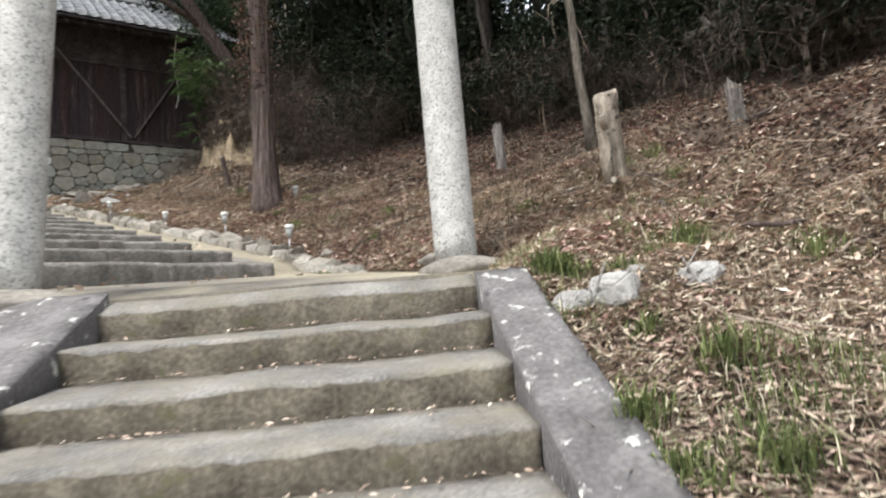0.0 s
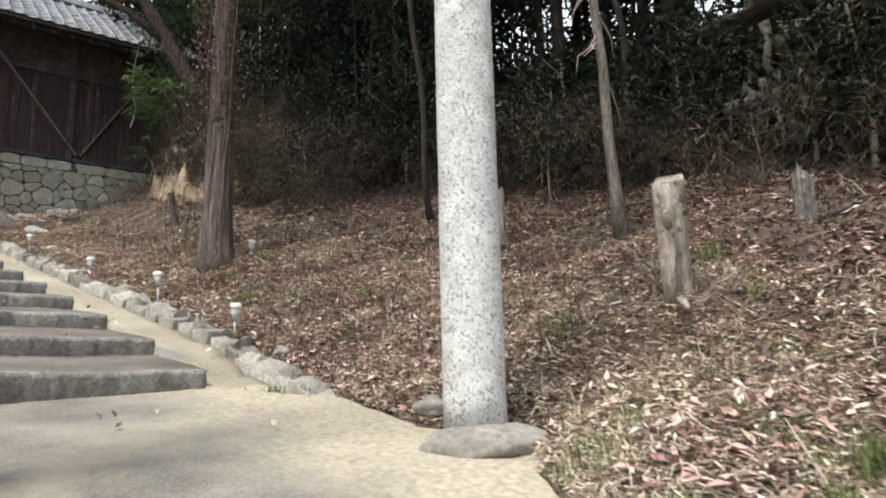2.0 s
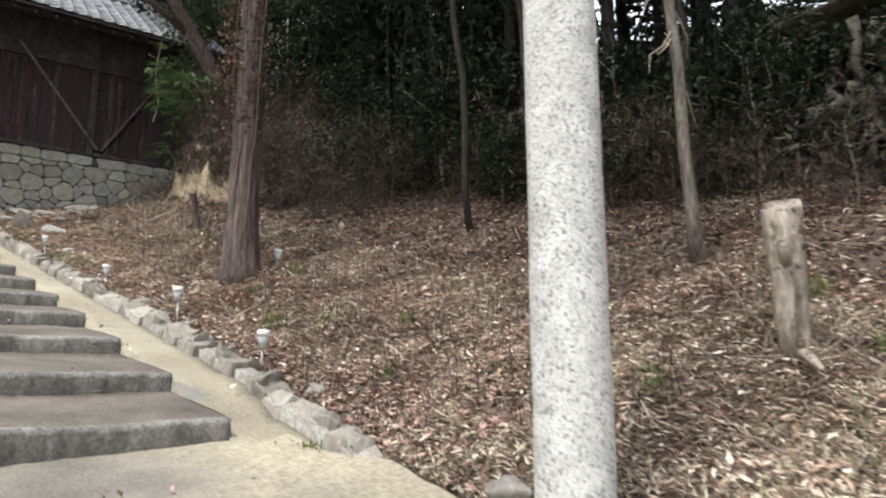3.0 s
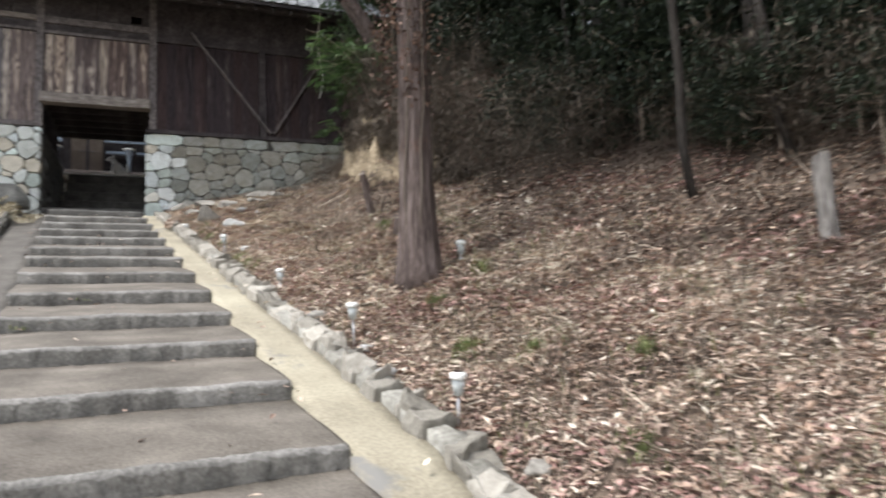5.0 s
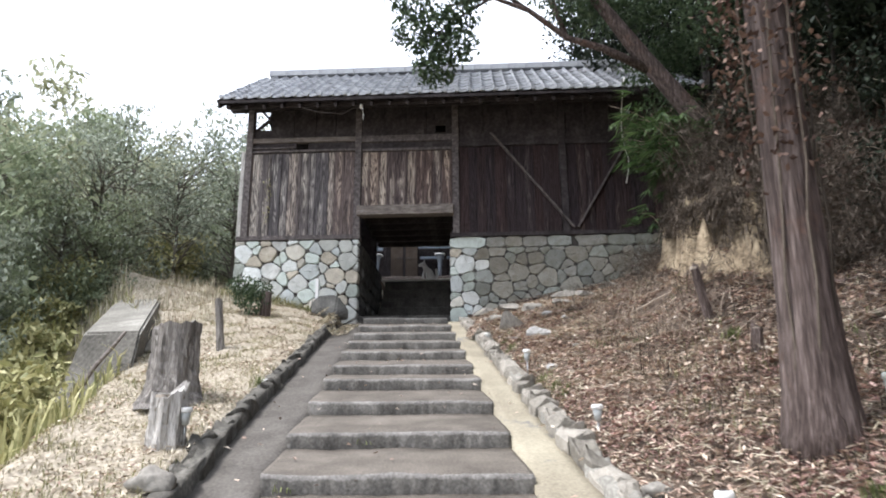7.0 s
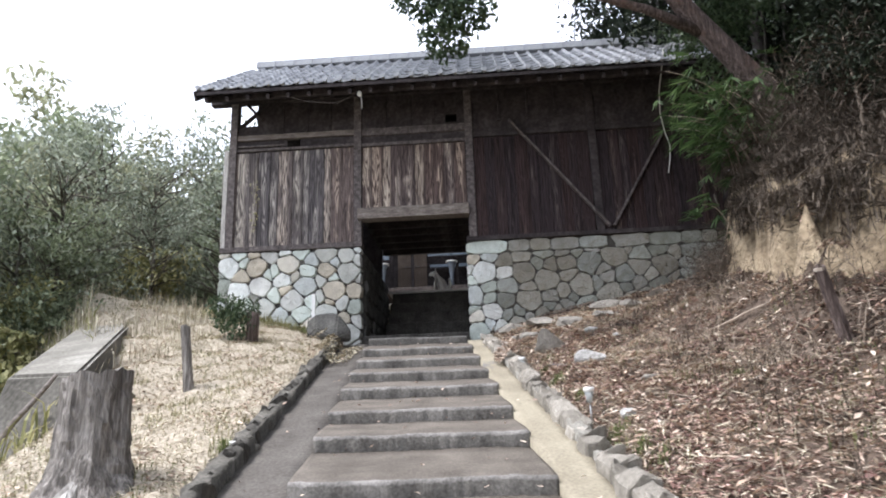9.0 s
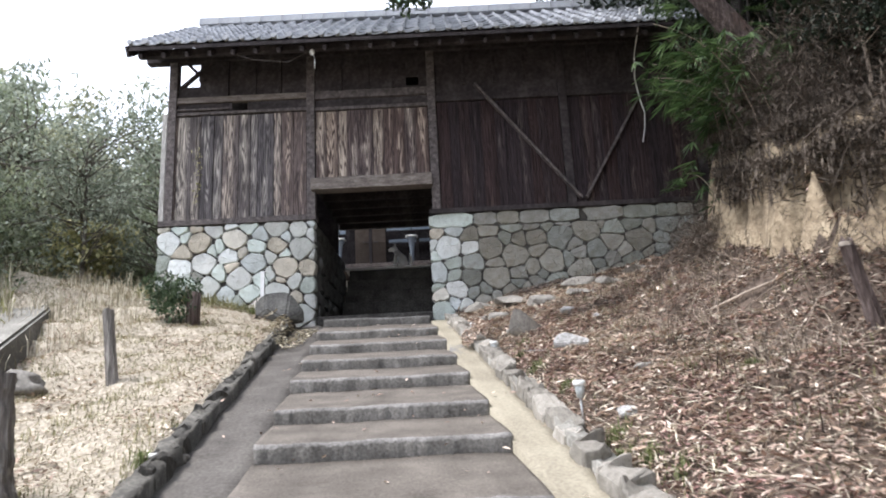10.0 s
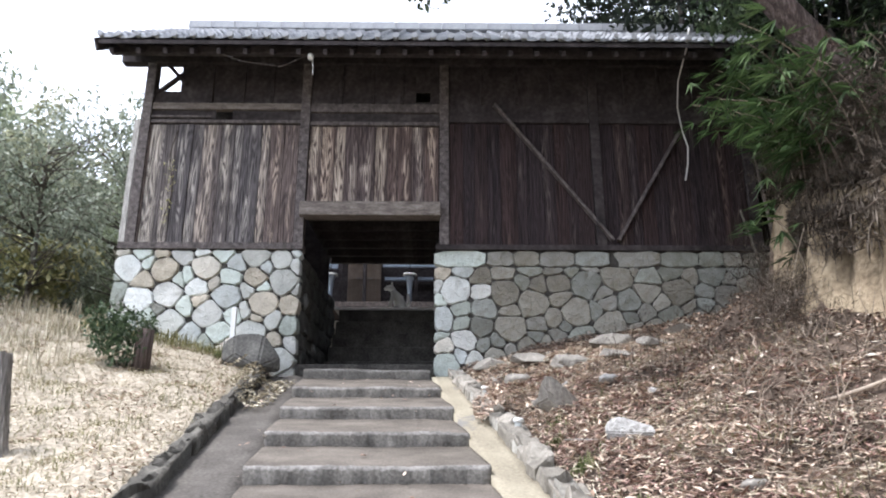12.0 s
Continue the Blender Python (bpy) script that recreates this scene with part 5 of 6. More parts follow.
def lamp(x, y, h, r, material, group="solar lamps along the path"):
    top = thing("solar_lamp", pose(x, y, gz(x, y) - 0.05, random.uniform(-3, 3), random.uniform(-3, 3), 0), "small solar stake lamp with a white cap standing in leaves", "garden lamp", group=group)
    part("stake", tube_mesh("stake", [(0, 0, 0), (0, 0, h - 0.02)], [r * 0.18, r * 0.18], STEEL, n=10), top)
    part("lens", tube_mesh("lens", [(0, 0, h - 0.05), (0, 0, h + 0.05)], [r * 0.55, r * 0.8], PLASTIC_GREY, n=20), top, "ribbed clear lens")
    v, q, t = tube_np([(0, 0, h + 0.045), (0, 0, h + 0.05), (0, 0, h + 0.075), (0, 0, h + 0.085)], [r * 0.9, r, r * 0.98, r * 0.8], 22)
    part("cap", mesh_np("cap", v, [q, t], material, True), top, "white round cap")
    part("panel", box("panel", (r * 0.9, r * 0.9, 0.006), TIMBER_DARK, 0.001), top, "small solar panel", pose(0, 0, h + 0.083))


for x, y, h in ((2.87, 7.02, 0.29), (2.70, 8.66, 0.33), (2.475, 10.9, 0.2), (2.1, 13.5, 0.3), (1.66, 16.4, 0.2), (-0.8, 10.5, 0.26), (-0.95, 12.97, 0.14), (-0.3, 8.2, 0.14), (4.0, 9.45, 0.2), (1.5, 18.4, 0.1)):
    lamp(x, y, h, 0.05, PLASTIC)

# old concrete block on the open slope
cb = thing("concrete_retaining_block", pose(0, 0, 0), "stained old concrete retaining block on the grassy edge, its sides coloured dark as in shade", "concrete block")
bm = bmesh.new()
bot = [(-2.95, 13.5, 3.6), (-4.1, 13.6, 3.2), (-7.6, 20.5, 4.5), (-5.6, 20.7, 5.2)]
tp = [(-3.1, 14.2, 5.08), (-4.03, 14.41, 5.1), (-6.87, 20.7, 6.95), (-5.9, 20.7, 6.95)]
vb, vt = [bm.verts.new(p) for p in bot], [bm.verts.new(p) for p in tp]
bm.faces.new(vb[::-1])
bm.faces.new(vt)
for k in range(4):
    bm.faces.new((vb[k], vb[(k + 1) % 4], vt[(k + 1) % 4], vt[k]))
bmesh.ops.recalc_face_normals(bm, faces=bm.faces[:])
bmesh.ops.bevel(bm, geom=bm.edges[:], offset=0.04, segments=2, affect="EDGES")
me = bpy.data.meshes.new("block")
bm.to_mesh(me)
bm.free()
me.materials.append(BLOCK)
me.materials.append(OLD_CONCRETE)
# paler concrete on top, dark on the sides: light and shade by face direction
for poly in me.polygons:
    poly.material_index = 1 if poly.normal.z > 0.6 else 0
part("block", me, cb)


def stick(name, a, b, r, material, label, wob=0.01, seed=0, cat="branch"):
    ob = new(name, tube_mesh(name, line(a, b, 8, wob, seed), np.linspace(r, r * 0.6, 8), material, n=8, rough=0.1, seed=seed))
    return tagged(ob, label=label, category=cat)


def gstick(x0, y0, x1, y1, r, seed, label="fallen dry branch lying on leaf litter", lift=0.01, material=None):
    stick("fallen_branch", (x0, y0, gz(x0, y0) + lift), (x1, y1, gz(x1, y1) + lift), r, material or TWIG, label, 0.012, seed)


stick("leaning_pole", (-3.55, 13.5, 4.2), (-3.2, 13.95, 5.05), 0.035, TIMBER_LIGHT, "bleached pole leaning on the concrete block", cat="pole")
stick("bamboo_stick", (6.02, 20.2, 7.6), (5.85, 20.35, 8.75), 0.03, BARK_GREY, "thin grey stick leaning on the stone base", cat="pole")
stick("bamboo_stick", (6.3, 20.3, 8.2), (6.2, 20.35, 9.7), 0.03, TIMBER_LIGHT, "thin pale stick leaning on the timber wall", cat="pole")
for k, (a, b, c, d, r) in enumerate([(4.55, 3.85, 5.05, 3.5, 0.022), (4.25, 4.15, 4.55, 3.85, 0.03), (3.51, 2.42, 4.05, 2.0, 0.022), (3.69, 2.3, 3.98, 2.24, 0.014), (4.33, 3.24, 3.98, 2.92, 0.02), (2.99, 3.67, 2.78, 3.15, 0.006),
                                     (2.2, 1.5, 2.45, 1.15, 0.014), (3.95, 9.1, 4.0, 8.4, 0.011), (5.07, 12.3, 5.5, 12.0, 0.04), (3.3, 14.9, 3.9, 14.2, 0.012), (4.6, 5.6, 5.3, 5.2, 0.02), (6.6, 3.8, 7.3, 3.2, 0.025),
                                     (3.6, 15.0, 4.2, 14.2, 0.018), (2.7, 1.6, 3.5, 1.5, 0.012), (6.4, 3.5, 6.9, 3.4, 0.025)]):
    gstick(a, b, c, d, r, 50 + k, material=BARK if r > 0.019 else TWIG)

# ---- trees ----


def crown_np(rs, centres, radii, n, size, narrow=0.45, squash=0.8, hang=0.0):
    """Leaves in clumps: a shell round each centre, thinning outwards."""
    k = rs.randint(len(centres), size=n)
    d = rs.normal(0, 1, (n, 3))
    d /= np.linalg.norm(d, axis=1)[:, None]
    r = radii[k] * rs.uniform(0.25, 1.1, n) ** 0.6
    p = centres[k] + d * r[:, None] * np.array([1, 1, squash])
    return leaf_np(p, size * rs.uniform(0.6, 1.3, n), rs, narrow, hang=hang)


def branch_set(rs, base, height, r0, lean, nb, reach, start=0.35):
    pts = np.array([base + np.array([lean[0] * k + 0.04 * math.sin(k * 5), lean[1] * k, 1.0 * k * height]) for k in np.linspace(0, 1, 9)])
    out = [tube_np(pts, np.linspace(r0, r0 * 0.35, 9), 10, rough=0.06, seed=1)]
    ends = [pts[-1]]
    for b in range(nb):
        k = rs.uniform(start, 0.95)
        p0 = pts[0] * (1 - k) + pts[-1] * k
        a = rs.uniform(0, 2 * math.pi)
        ln = reach * rs.uniform(0.5, 1.1)
        p1 = p0 + np.array([math.cos(a) * ln, math.sin(a) * ln, ln * rs.uniform(0.15, 0.7)])
        mid = (p0 + p1) / 2 + rs.normal(0, 0.1, 3)
        out.append(tube_np([p0, mid, p1], [r0 * 0.35, r0 * 0.22, r0 * 0.08], 6))
        ends += [p1, mid * 0.4 + p1 * 0.6]
    return out, np.array(ends)


def tree_proto(name, seed, height, r0, nb, reach, leaves, leaf, size, clump, bark, label, start=0.35, category="tree", lean=(0, 0), narrow=0.45):
    rs = np.random.RandomState(seed)
    wood, ends = branch_set(rs, np.zeros(3), height, r0, lean, nb, reach, start)
    top = thing(name, pose(0, 0, 0), label, category)
    v, q, t = join_np(wood)
    part("trunk", mesh_np("trunk", v, [q, t], bark, True), top, "bare tapering trunk with limbs")
    ends = ends + rs.normal(0, 0.15, ends.shape)
    v, f = crown_np(rs, ends, np.full(len(ends), clump) * rs.uniform(0.6, 1.3, len(ends)), leaves, size, narrow)
    part("crown", mesh_np("crown", v, f, leaf), top, "crown of small leaves with gaps", kind="stuff")
    return top


def place(proto, x, y, rot=0.0, s=1.0, sink=0.15, label="", group=""):
    o = copy_thing(proto, pose(x, y, gz(x, y) - sink, 0, 0, rot))
    o.scale = (s, s, s)
    return tagged(o, label=label, group=group)


def away(proto):
    """Stands the first of a kind at a place of its own."""
    return proto


SHADE_LABEL = "tall evergreen tree in the dark wood on the slope"
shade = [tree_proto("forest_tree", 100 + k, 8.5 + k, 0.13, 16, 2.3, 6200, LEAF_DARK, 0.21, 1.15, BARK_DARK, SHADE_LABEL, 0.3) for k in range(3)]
# added trees: high crowns, mostly out of view, that block sky from the slope
canopy = [tree_proto("tall_forest_tree", 140 + k, 11.0, 0.14, 20, 2.6, 7500, LEAF_DARK, 0.24, 1.3, BARK_DARK, "tall evergreen added to shade the slope, its dense crown mostly out of view", 0.62) for k in range(2)]
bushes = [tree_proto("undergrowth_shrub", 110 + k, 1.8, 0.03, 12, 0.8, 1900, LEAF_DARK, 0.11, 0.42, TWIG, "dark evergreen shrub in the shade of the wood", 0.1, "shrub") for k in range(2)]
valley = [tree_proto("valley_tree", 120 + k, 6.5 + k * 0.5, 0.1, 44, 2.4, 13000, (LEAF_BUSH, LEAF_OLIVE, LEAF_GREY, LEAF_BUSH)[k], 0.185, 0.8, BARK_GREY,
                     ("grey-green evergreen tree beyond the grassy slope", "olive-green evergreen tree beyond the grassy slope", "dull grey-green tree beyond the grassy slope", "dense green tree beyond the grassy slope")[k], 0.08) for k in range(4)]
bare = tree_proto("half_bare_tree", 171, 3.4, 0.05, 60, 1.5, 2600, LEAF_GREY, 0.12, 0.5, BARK_GREY, "half-bare pale-branched tree beside the gatehouse", 0.15)
yellow = tree_proto("yellow_bamboo_clump", 131, 1.3, 0.02, 14, 0.6, 1700, LEAF_YELLOW, 0.17, 0.42, TWIG, "yellowing dwarf bamboo clump on the edge of the slope", 0.05, "bamboo")

rs = np.random.RandomState(77)
# wood on the slope
spots_ = []
for x in np.arange(7.8, 20, 2.5):
    for y in np.arange(-5, 31, 2.7):
        xx, yy = x + rs.uniform(-1, 1), y + rs.uniform(-1, 1)
        lim = 8.4 if yy < 6 else 7.4 if yy < 12 else 6.8
        if xx < lim or (xx > 13 and rs.rand() < 0.55):
            continue
        spots_.append((xx, yy))
first = {0: False, 1: False, 2: False}
for k, (x, y) in enumerate(spots_):
    p = shade[k % 3]
    if not first[k % 3]:
        first[k % 3] = True
        p.matrix_basis = pose(x, y, gz(x, y) - 0.15)
    else:
        place(p, x, y, rs.uniform(0, 360), rs.uniform(0.75, 1.15), group="trees of the dark wood")
fb = [False, False]
for k in range(85):
    y = rs.uniform(-3, 24)
    lo = 7.1 if y < 9 else 6.2
    x = lo + abs(rs.normal(0, 3.0)) + (0.8 if y < 5 else 0)
    p = bushes[k % 2]
    if not fb[k % 2]:
        fb[k % 2] = True
        p.matrix_basis = pose(x, y, gz(x, y) - 0.1)
    else:
        place(p, x, y, rs.uniform(0, 360), rs.uniform(0.6, 1.4), 0.1, group="shrubs of the dark wood")
brush = [tree_proto("dry_undergrowth_shrub", 150 + k, 1.0, 0.014, 44, 0.75, 900, SCRUB, 0.19, 0.33, SCRUB, "tangled dry brown shrub at the foot of the wood", 0.02, "shrub", narrow=0.07) for k in range(2)]
WOOD_EDGE = ([-3, 3, 4.7, 7.1, 9, 10.8, 12.5, 14.5, 17, 20], [8.2, 8.1, 7.7, 7.4, 6.9, 6.5, 5.7, 5.6, 6.0, 7.4])
for k in range(120):
    y = rs.uniform(-2, 20)
    x = float(np.interp(y, *WOOD_EDGE)) + rs.uniform(0, 2.6)
    place(bushes[k % 2], x, y, rs.uniform(0, 360), rs.uniform(0.45, 0.95), 0.1, group="shrubs of the dark wood")
for k in range(70):
    y = rs.uniform(0, 20)
    x = float(np.interp(y, *WOOD_EDGE)) + rs.normal(-0.1, 0.4)
    if k < 2:
        brush[k].matrix_basis = pose(x, y, gz(x, y) - 0.05)
    else:
        place(brush[k % 2], x, y, rs.uniform(0, 360), rs.uniform(0.4, 1.0), 0.05, group="dry shrubs of the wood's edge")
for x, y, s in ((7.6, 13.2, 0.62), (7.9, 10.6, 0.6), (8.6, 8.6, 0.66), (7.3, 15.4, 0.55), (9.2, 7.0, 0.7), (9.6, 4.8, 0.7), (9.8, 2.4, 0.7), (8.2, 12.0, 0.7), (7.4, 17.2, 0.6)):
    place(shade[int(x * 10) % 3], x, y, x * 77, s, group="trees of the dark wood")
# where the added shading trees stand
CAN = [(9.0, 6.4), (9.2, 1.8), (8.9, 5.0), (7.8, 9.5), (8.4, 8.0), (7.9, 12.2), (9.2, 11), (9.6, 2.6), (8.2, 14.6), (10.4, 7), (9.8, 14), (10.8, 4.4), (8.8, -0.6), (11.4, 10), (8.6, 17.2), (11, 0.5)]
for k, (x, y) in enumerate(CAN):
    if k < 2:
        canopy[k].matrix_basis = pose(x, y, gz(x, y) - 0.15)
    else:
        place(canopy[k % 2], x, y, rs.uniform(0, 360), rs.uniform(0.85, 1.1), group="tall trees above the slope")
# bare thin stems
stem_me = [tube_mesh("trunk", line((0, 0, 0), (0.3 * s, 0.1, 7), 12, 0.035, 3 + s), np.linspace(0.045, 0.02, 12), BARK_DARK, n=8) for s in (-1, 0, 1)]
for k in range(60):
    y = rs.uniform(0, 22)
    x = 6.6 + abs(rs.normal(0, 3)) + (0.6 if y < 8 else -0.4)
    top = thing("bare_sapling", pose(x, y, gz(x, y) - 0.1, rs.normal(0, 4), rs.normal(0, 4), rs.uniform(0, 360)), "thin bare sapling stem in the dark wood", "tree", group="saplings of the wood")
    top.scale = [rs.uniform(0.6, 1.2)] * 3
    part("trunk", stem_me[k % 3], top)

# trees of the valley
fv = [False] * 4
VS = [(-9.5, 17.5), (-11, 21), (-9.5, 24.5), (-13, 16), (-14, 20), (-13, 25), (-10, 28.5), (-16, 24), (-16, 30), (-13, 34), (-19, 19), (-20, 27), (-8, 33), (-3.5, 40), (1, 42), (6, 40), (-23, 34), (-18, 38),
      (-12, 12), (-16, 12), (-7.8, 19.5), (-8.6, 22.8), (-12, 23), (-11, 26), (-15, 27), (-10.5, 31), (-9, 42), (11, 43), (-7.5, 29), (-24, 22)]
LOWV = [(-7.6, 14.5), (-8.2, 18.5), (-8.0, 21.5), (-9.2, 15), (-7.2, 24), (-6.2, 12), (-7.4, 10), (-9, 12.5), (-10.5, 18.5), (-6.8, 26), (-5.6, 9.2), (-9.0, 20), (-7.8, 16.6)]


def to_height(x, y, rise):
    """The scale that brings a tree's top to a rising skyline."""
    d = math.hypot(x - 1.5, y - 4.5)
    return (3.7 + rise * d - gz(x, y)) / 8.4


VS = [(x, y, to_height(x, y, (0.5 if y > 38 else 0.42) * rs.uniform(0.9, 1.0))) for x, y in VS] + [(x, y, to_height(x, y, rs.uniform(0.17, 0.27))) for x, y in LOWV]
VS = [(x, y, max(s, 0.3)) for x, y, s in VS]
for k, (x, y, s) in enumerate(VS):
    p = valley[k % 4]
    if not fv[k % 4]:
        fv[k % 4] = True
        p.matrix_basis = pose(x, y, gz(x, y) - 0.2)
        p.scale = (s, s, s)
    else:
        place(p, x, y, rs.uniform(0, 360), s, 0.2, label=("grey-green evergreen tree beyond the grassy slope", "olive-green evergreen tree beyond the grassy slope", "dull grey-green tree beyond the grassy slope", "dense green tree beyond the grassy slope")[k % 4], group="trees beyond the slope")
for x, y, s in ((6.6, 28.2, 1.05), (9.2, 28.6, 1.15), (12, 29, 1.2)):
    place(valley[3], x, y, x * 41, s, 0.2, label="dense green tree behind the gatehouse", group="trees behind the gatehouse")
bare.matrix_basis = pose(-6.2, 21.6, gz(-6.2, 21.6) - 0.2)
for x, y, s in ((-7.2, 19.8, 1.05), (-5.6, 24.0, 1.2), (-8.8, 18.6, 1.0), (-8.0, 22.5, 1.25)):
    place(bare, x, y, x * 57, s, 0.2, group="half-bare trees beside the gatehouse")
yl = False
EDGE = [(-5.2, 14.4), (-5.6, 15.4), (-6.1, 16.4), (-6.6, 17.4), (-7.1, 18.4), (-7.6, 19.4), (-7.9, 20.6), (-4.8, 13.4), (-4.5, 12.4), (-4.0, 11.4), (-7.4, 21.6), (-6.4, 22.2), (-5.9, 15.0), (-6.9, 16.6), (-3.9, 10.4)]
for k in range(30):
    y = rs.uniform(10, 22)
    ve = np.interp(y, [0, 5, 9, 12, 15, 20.6, 30], [0.8, 1.0, 1.5, 2.0, 2.9, 5.2, 6])
    x = float(edge_l(y)) - ve - rs.uniform(0.7, 2.4) - (1.6 if 13.5 < y < 21 else 0.2)
    if k < len(EDGE):
        x, y = EDGE[k]
    if not yl:
        yl = True
        yellow.matrix_basis = pose(x, y, gz(x, y))
    else:
        place(yellow, x, y, rs.uniform(0, 360), rs.uniform(0.8, 1.4) * (0.75 if k < len(EDGE) else 0.7), 0.0, group="bamboo clumps on the edge")

# cedar
cedar = thing("cedar", pose(3.53, 9.35, gz(3.53, 9.35) - 0.15), "tall straight cedar with fibrous bark and dead ivy", "tree")
zs = np.linspace(0, 11.5, 50)
part("trunk", tube_mesh("trunk", np.column_stack([0.004 * zs, 0 * zs, zs]), 0.155 * np.exp(-zs * 0.04) + 0.11 * np.exp(-zs * 1.7), BARK, n=72, smooth_shade=True, flute=0.02, flutes=15, rough=0.025, seed=4), cedar, "straight trunk with fibrous bark")
rs = np.random.RandomState(8)
n = 1100
zz = 1.6 + rs.beta(2, 2, n) * 2.6
aa = rs.uniform(0, 2 * math.pi, n)
rr = 0.16 + np.abs(rs.normal(0, 0.09, n))
v, f = leaf_np(np.stack([np.cos(aa) * rr - 0.08, np.sin(aa) * rr, zz], 1), 0.06, rs, 0.6)
part("ivy", mesh_np("ivy", v, f, IVY), cedar, "dead brown ivy leaves", kind="stuff")
ivs = [tube_np(np.column_stack([np.cos(a + np.linspace(0, 1.2, 12)) * 0.175, np.sin(a + np.linspace(0, 1.2, 12)) * 0.175, np.linspace(0.3, 4.6, 12)]) + rs.normal(0, 0.012, (12, 3)), 0.009, 5) for a in (2.0, 3.6, 4.4, 5.2)]
v, q, t = join_np(ivs)
part("ivy_stem", mesh_np("ivy_stem", v, [q, t], SCRUB, True), cedar)
cents = np.array([(rs.normal(0, 1.1), rs.normal(0, 1.1), z) for z in np.linspace(6.6, 12.5, 34)])
v, f = crown_np(rs, cents, np.full(34, 0.95), 13000, 0.13, 0.25)
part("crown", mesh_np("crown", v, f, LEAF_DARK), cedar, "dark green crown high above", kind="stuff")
lim = [tube_np([(0, 0, c[2] - 0.6), c * np.array([0.6, 0.6, 1]) - np.array([0, 0, 0.2]), c], [0.05, 0.035, 0.015], 6) for c in cents[::2]]
v, q, t = join_np(lim)
part("limbs", mesh_np("limbs", v, [q, t], BARK, True), cedar)

# thin tree on the slope
tt = thing("thin_tree", pose(5.78, 5.16, gz(5.78, 5.16) - 0.1), "slender grey-barked tree leaning on the leafy slope", "tree")
part("trunk", tube_mesh("trunk", [(0.03, 0, 0), (0.0, 0, 0.5), (-0.06, 0, 1.1), (-0.06, 0, 1.8), (-0.13, 0, 2.4), (-0.16, 0, 3.2), (-0.25, 0, 4.5), (-0.3, 0, 6)], [0.085, 0.058, 0.05, 0.047, 0.045, 0.042, 0.038, 0.03], BARK_GREY, n=16, rough=0.04), tt)
tw = []
for k in range(7):
    z0 = 1.9 + 0.2 * k
    sx = -1 if k % 3 else 1
    tw.append(tube_np(line((-0.1, 0, z0), (-0.1 + sx * rs.uniform(0.15, 0.45), rs.normal(0, 0.1), z0 - rs.uniform(0.1, 0.6)), 5, 0.02, k), np.linspace(0.012, 0.004, 5), 5))
v, q, t = join_np(tw)
part("dead_twigs", mesh_np("dead_twigs", v, [q, t], TWIG, True), tt, "drooping dead twigs")
v, f = crown_np(rs, np.array([(-0.3 + rs.normal(0, 0.9), rs.normal(0, 0.9), z) for z in np.linspace(4.2, 7.2, 12)]), np.full(12, 0.8), 5000, 0.12)
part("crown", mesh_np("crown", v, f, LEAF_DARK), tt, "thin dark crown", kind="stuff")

# leaning broadleaf tree over the gatehouse
lt = thing("leaning_broadleaf_tree", pose(0, 0, 0), "broadleaf evergreen leaning from the clay bank over the gatehouse roof", "tree")
b0 = np.array([6.9, 16.9, gz(6.9, 16.9) - 0.3])
main = np.array([b0, (6.4, 16.9, 8.2), (5.9, 17.0, 8.9), (5.3, 17.0, 9.8), (4.75, 17.0, 10.6), (4.2, 16.9, 11.4), (3.6, 16.8, 12.2)])
pc = [tube_np(main, [0.27, 0.24, 0.2, 0.18, 0.16, 0.13, 0.08], 14, rough=0.05, seed=2)]
pc.append(tube_np([(4.9, 17, 10.3), (4.0, 16.9, 10.75), (3.3, 16.8, 10.95), (2.6, 16.7, 11.5), (1.9, 16.6, 11.75), (1.0, 16.6, 11.6)], [0.1, 0.075, 0.06, 0.05, 0.04, 0.02], 10, seed=3))
pc.append(tube_np([(3.3, 16.8, 10.95), (3.1, 16.8, 11.6), (2.9, 16.7, 12.4)], [0.05, 0.05, 0.03], 8))
pc.append(tube_np([(1.9, 16.6, 11.75), (1.2, 16.6, 11.3), (0.6, 16.6, 10.8)], [0.03, 0.025, 0.01], 6))
pc.append(tube_np([(2.6, 16.7, 11.5), (1.2, 16.6, 12.6), (0.0, 16.6, 12.8)], [0.04, 0.03, 0.015], 6))
v, q, t = join_np(pc)
part("trunk", mesh_np("trunk", v, [q, t], BARK, True), lt, "grey leaning trunk and limbs")
cents = [(0.3, 16.6, 12.6), (-0.2, 16.6, 12.2), (0.9, 16.6, 12.4), (0.4, 16.6, 11.6), (0.9, 16.6, 11.2), (0.35, 16.5, 11.0), (0.7, 16.6, 10.6), (1.2, 16.6, 10.7), (1.5, 16.6, 11.9), (-0.5, 16.6, 12.9), (1.6, 16.6, 12.9), (0.8, 16.6, 10.25), (1.3, 16.5, 11.3)]
v, f = crown_np(rs, np.array(cents), np.full(len(cents), 0.42), 5200, 0.12, 0.5)
part("hanging_foliage", mesh_np("hanging_foliage", v, f, LEAF), lt, "dark hanging leaves over the roof", kind="stuff")
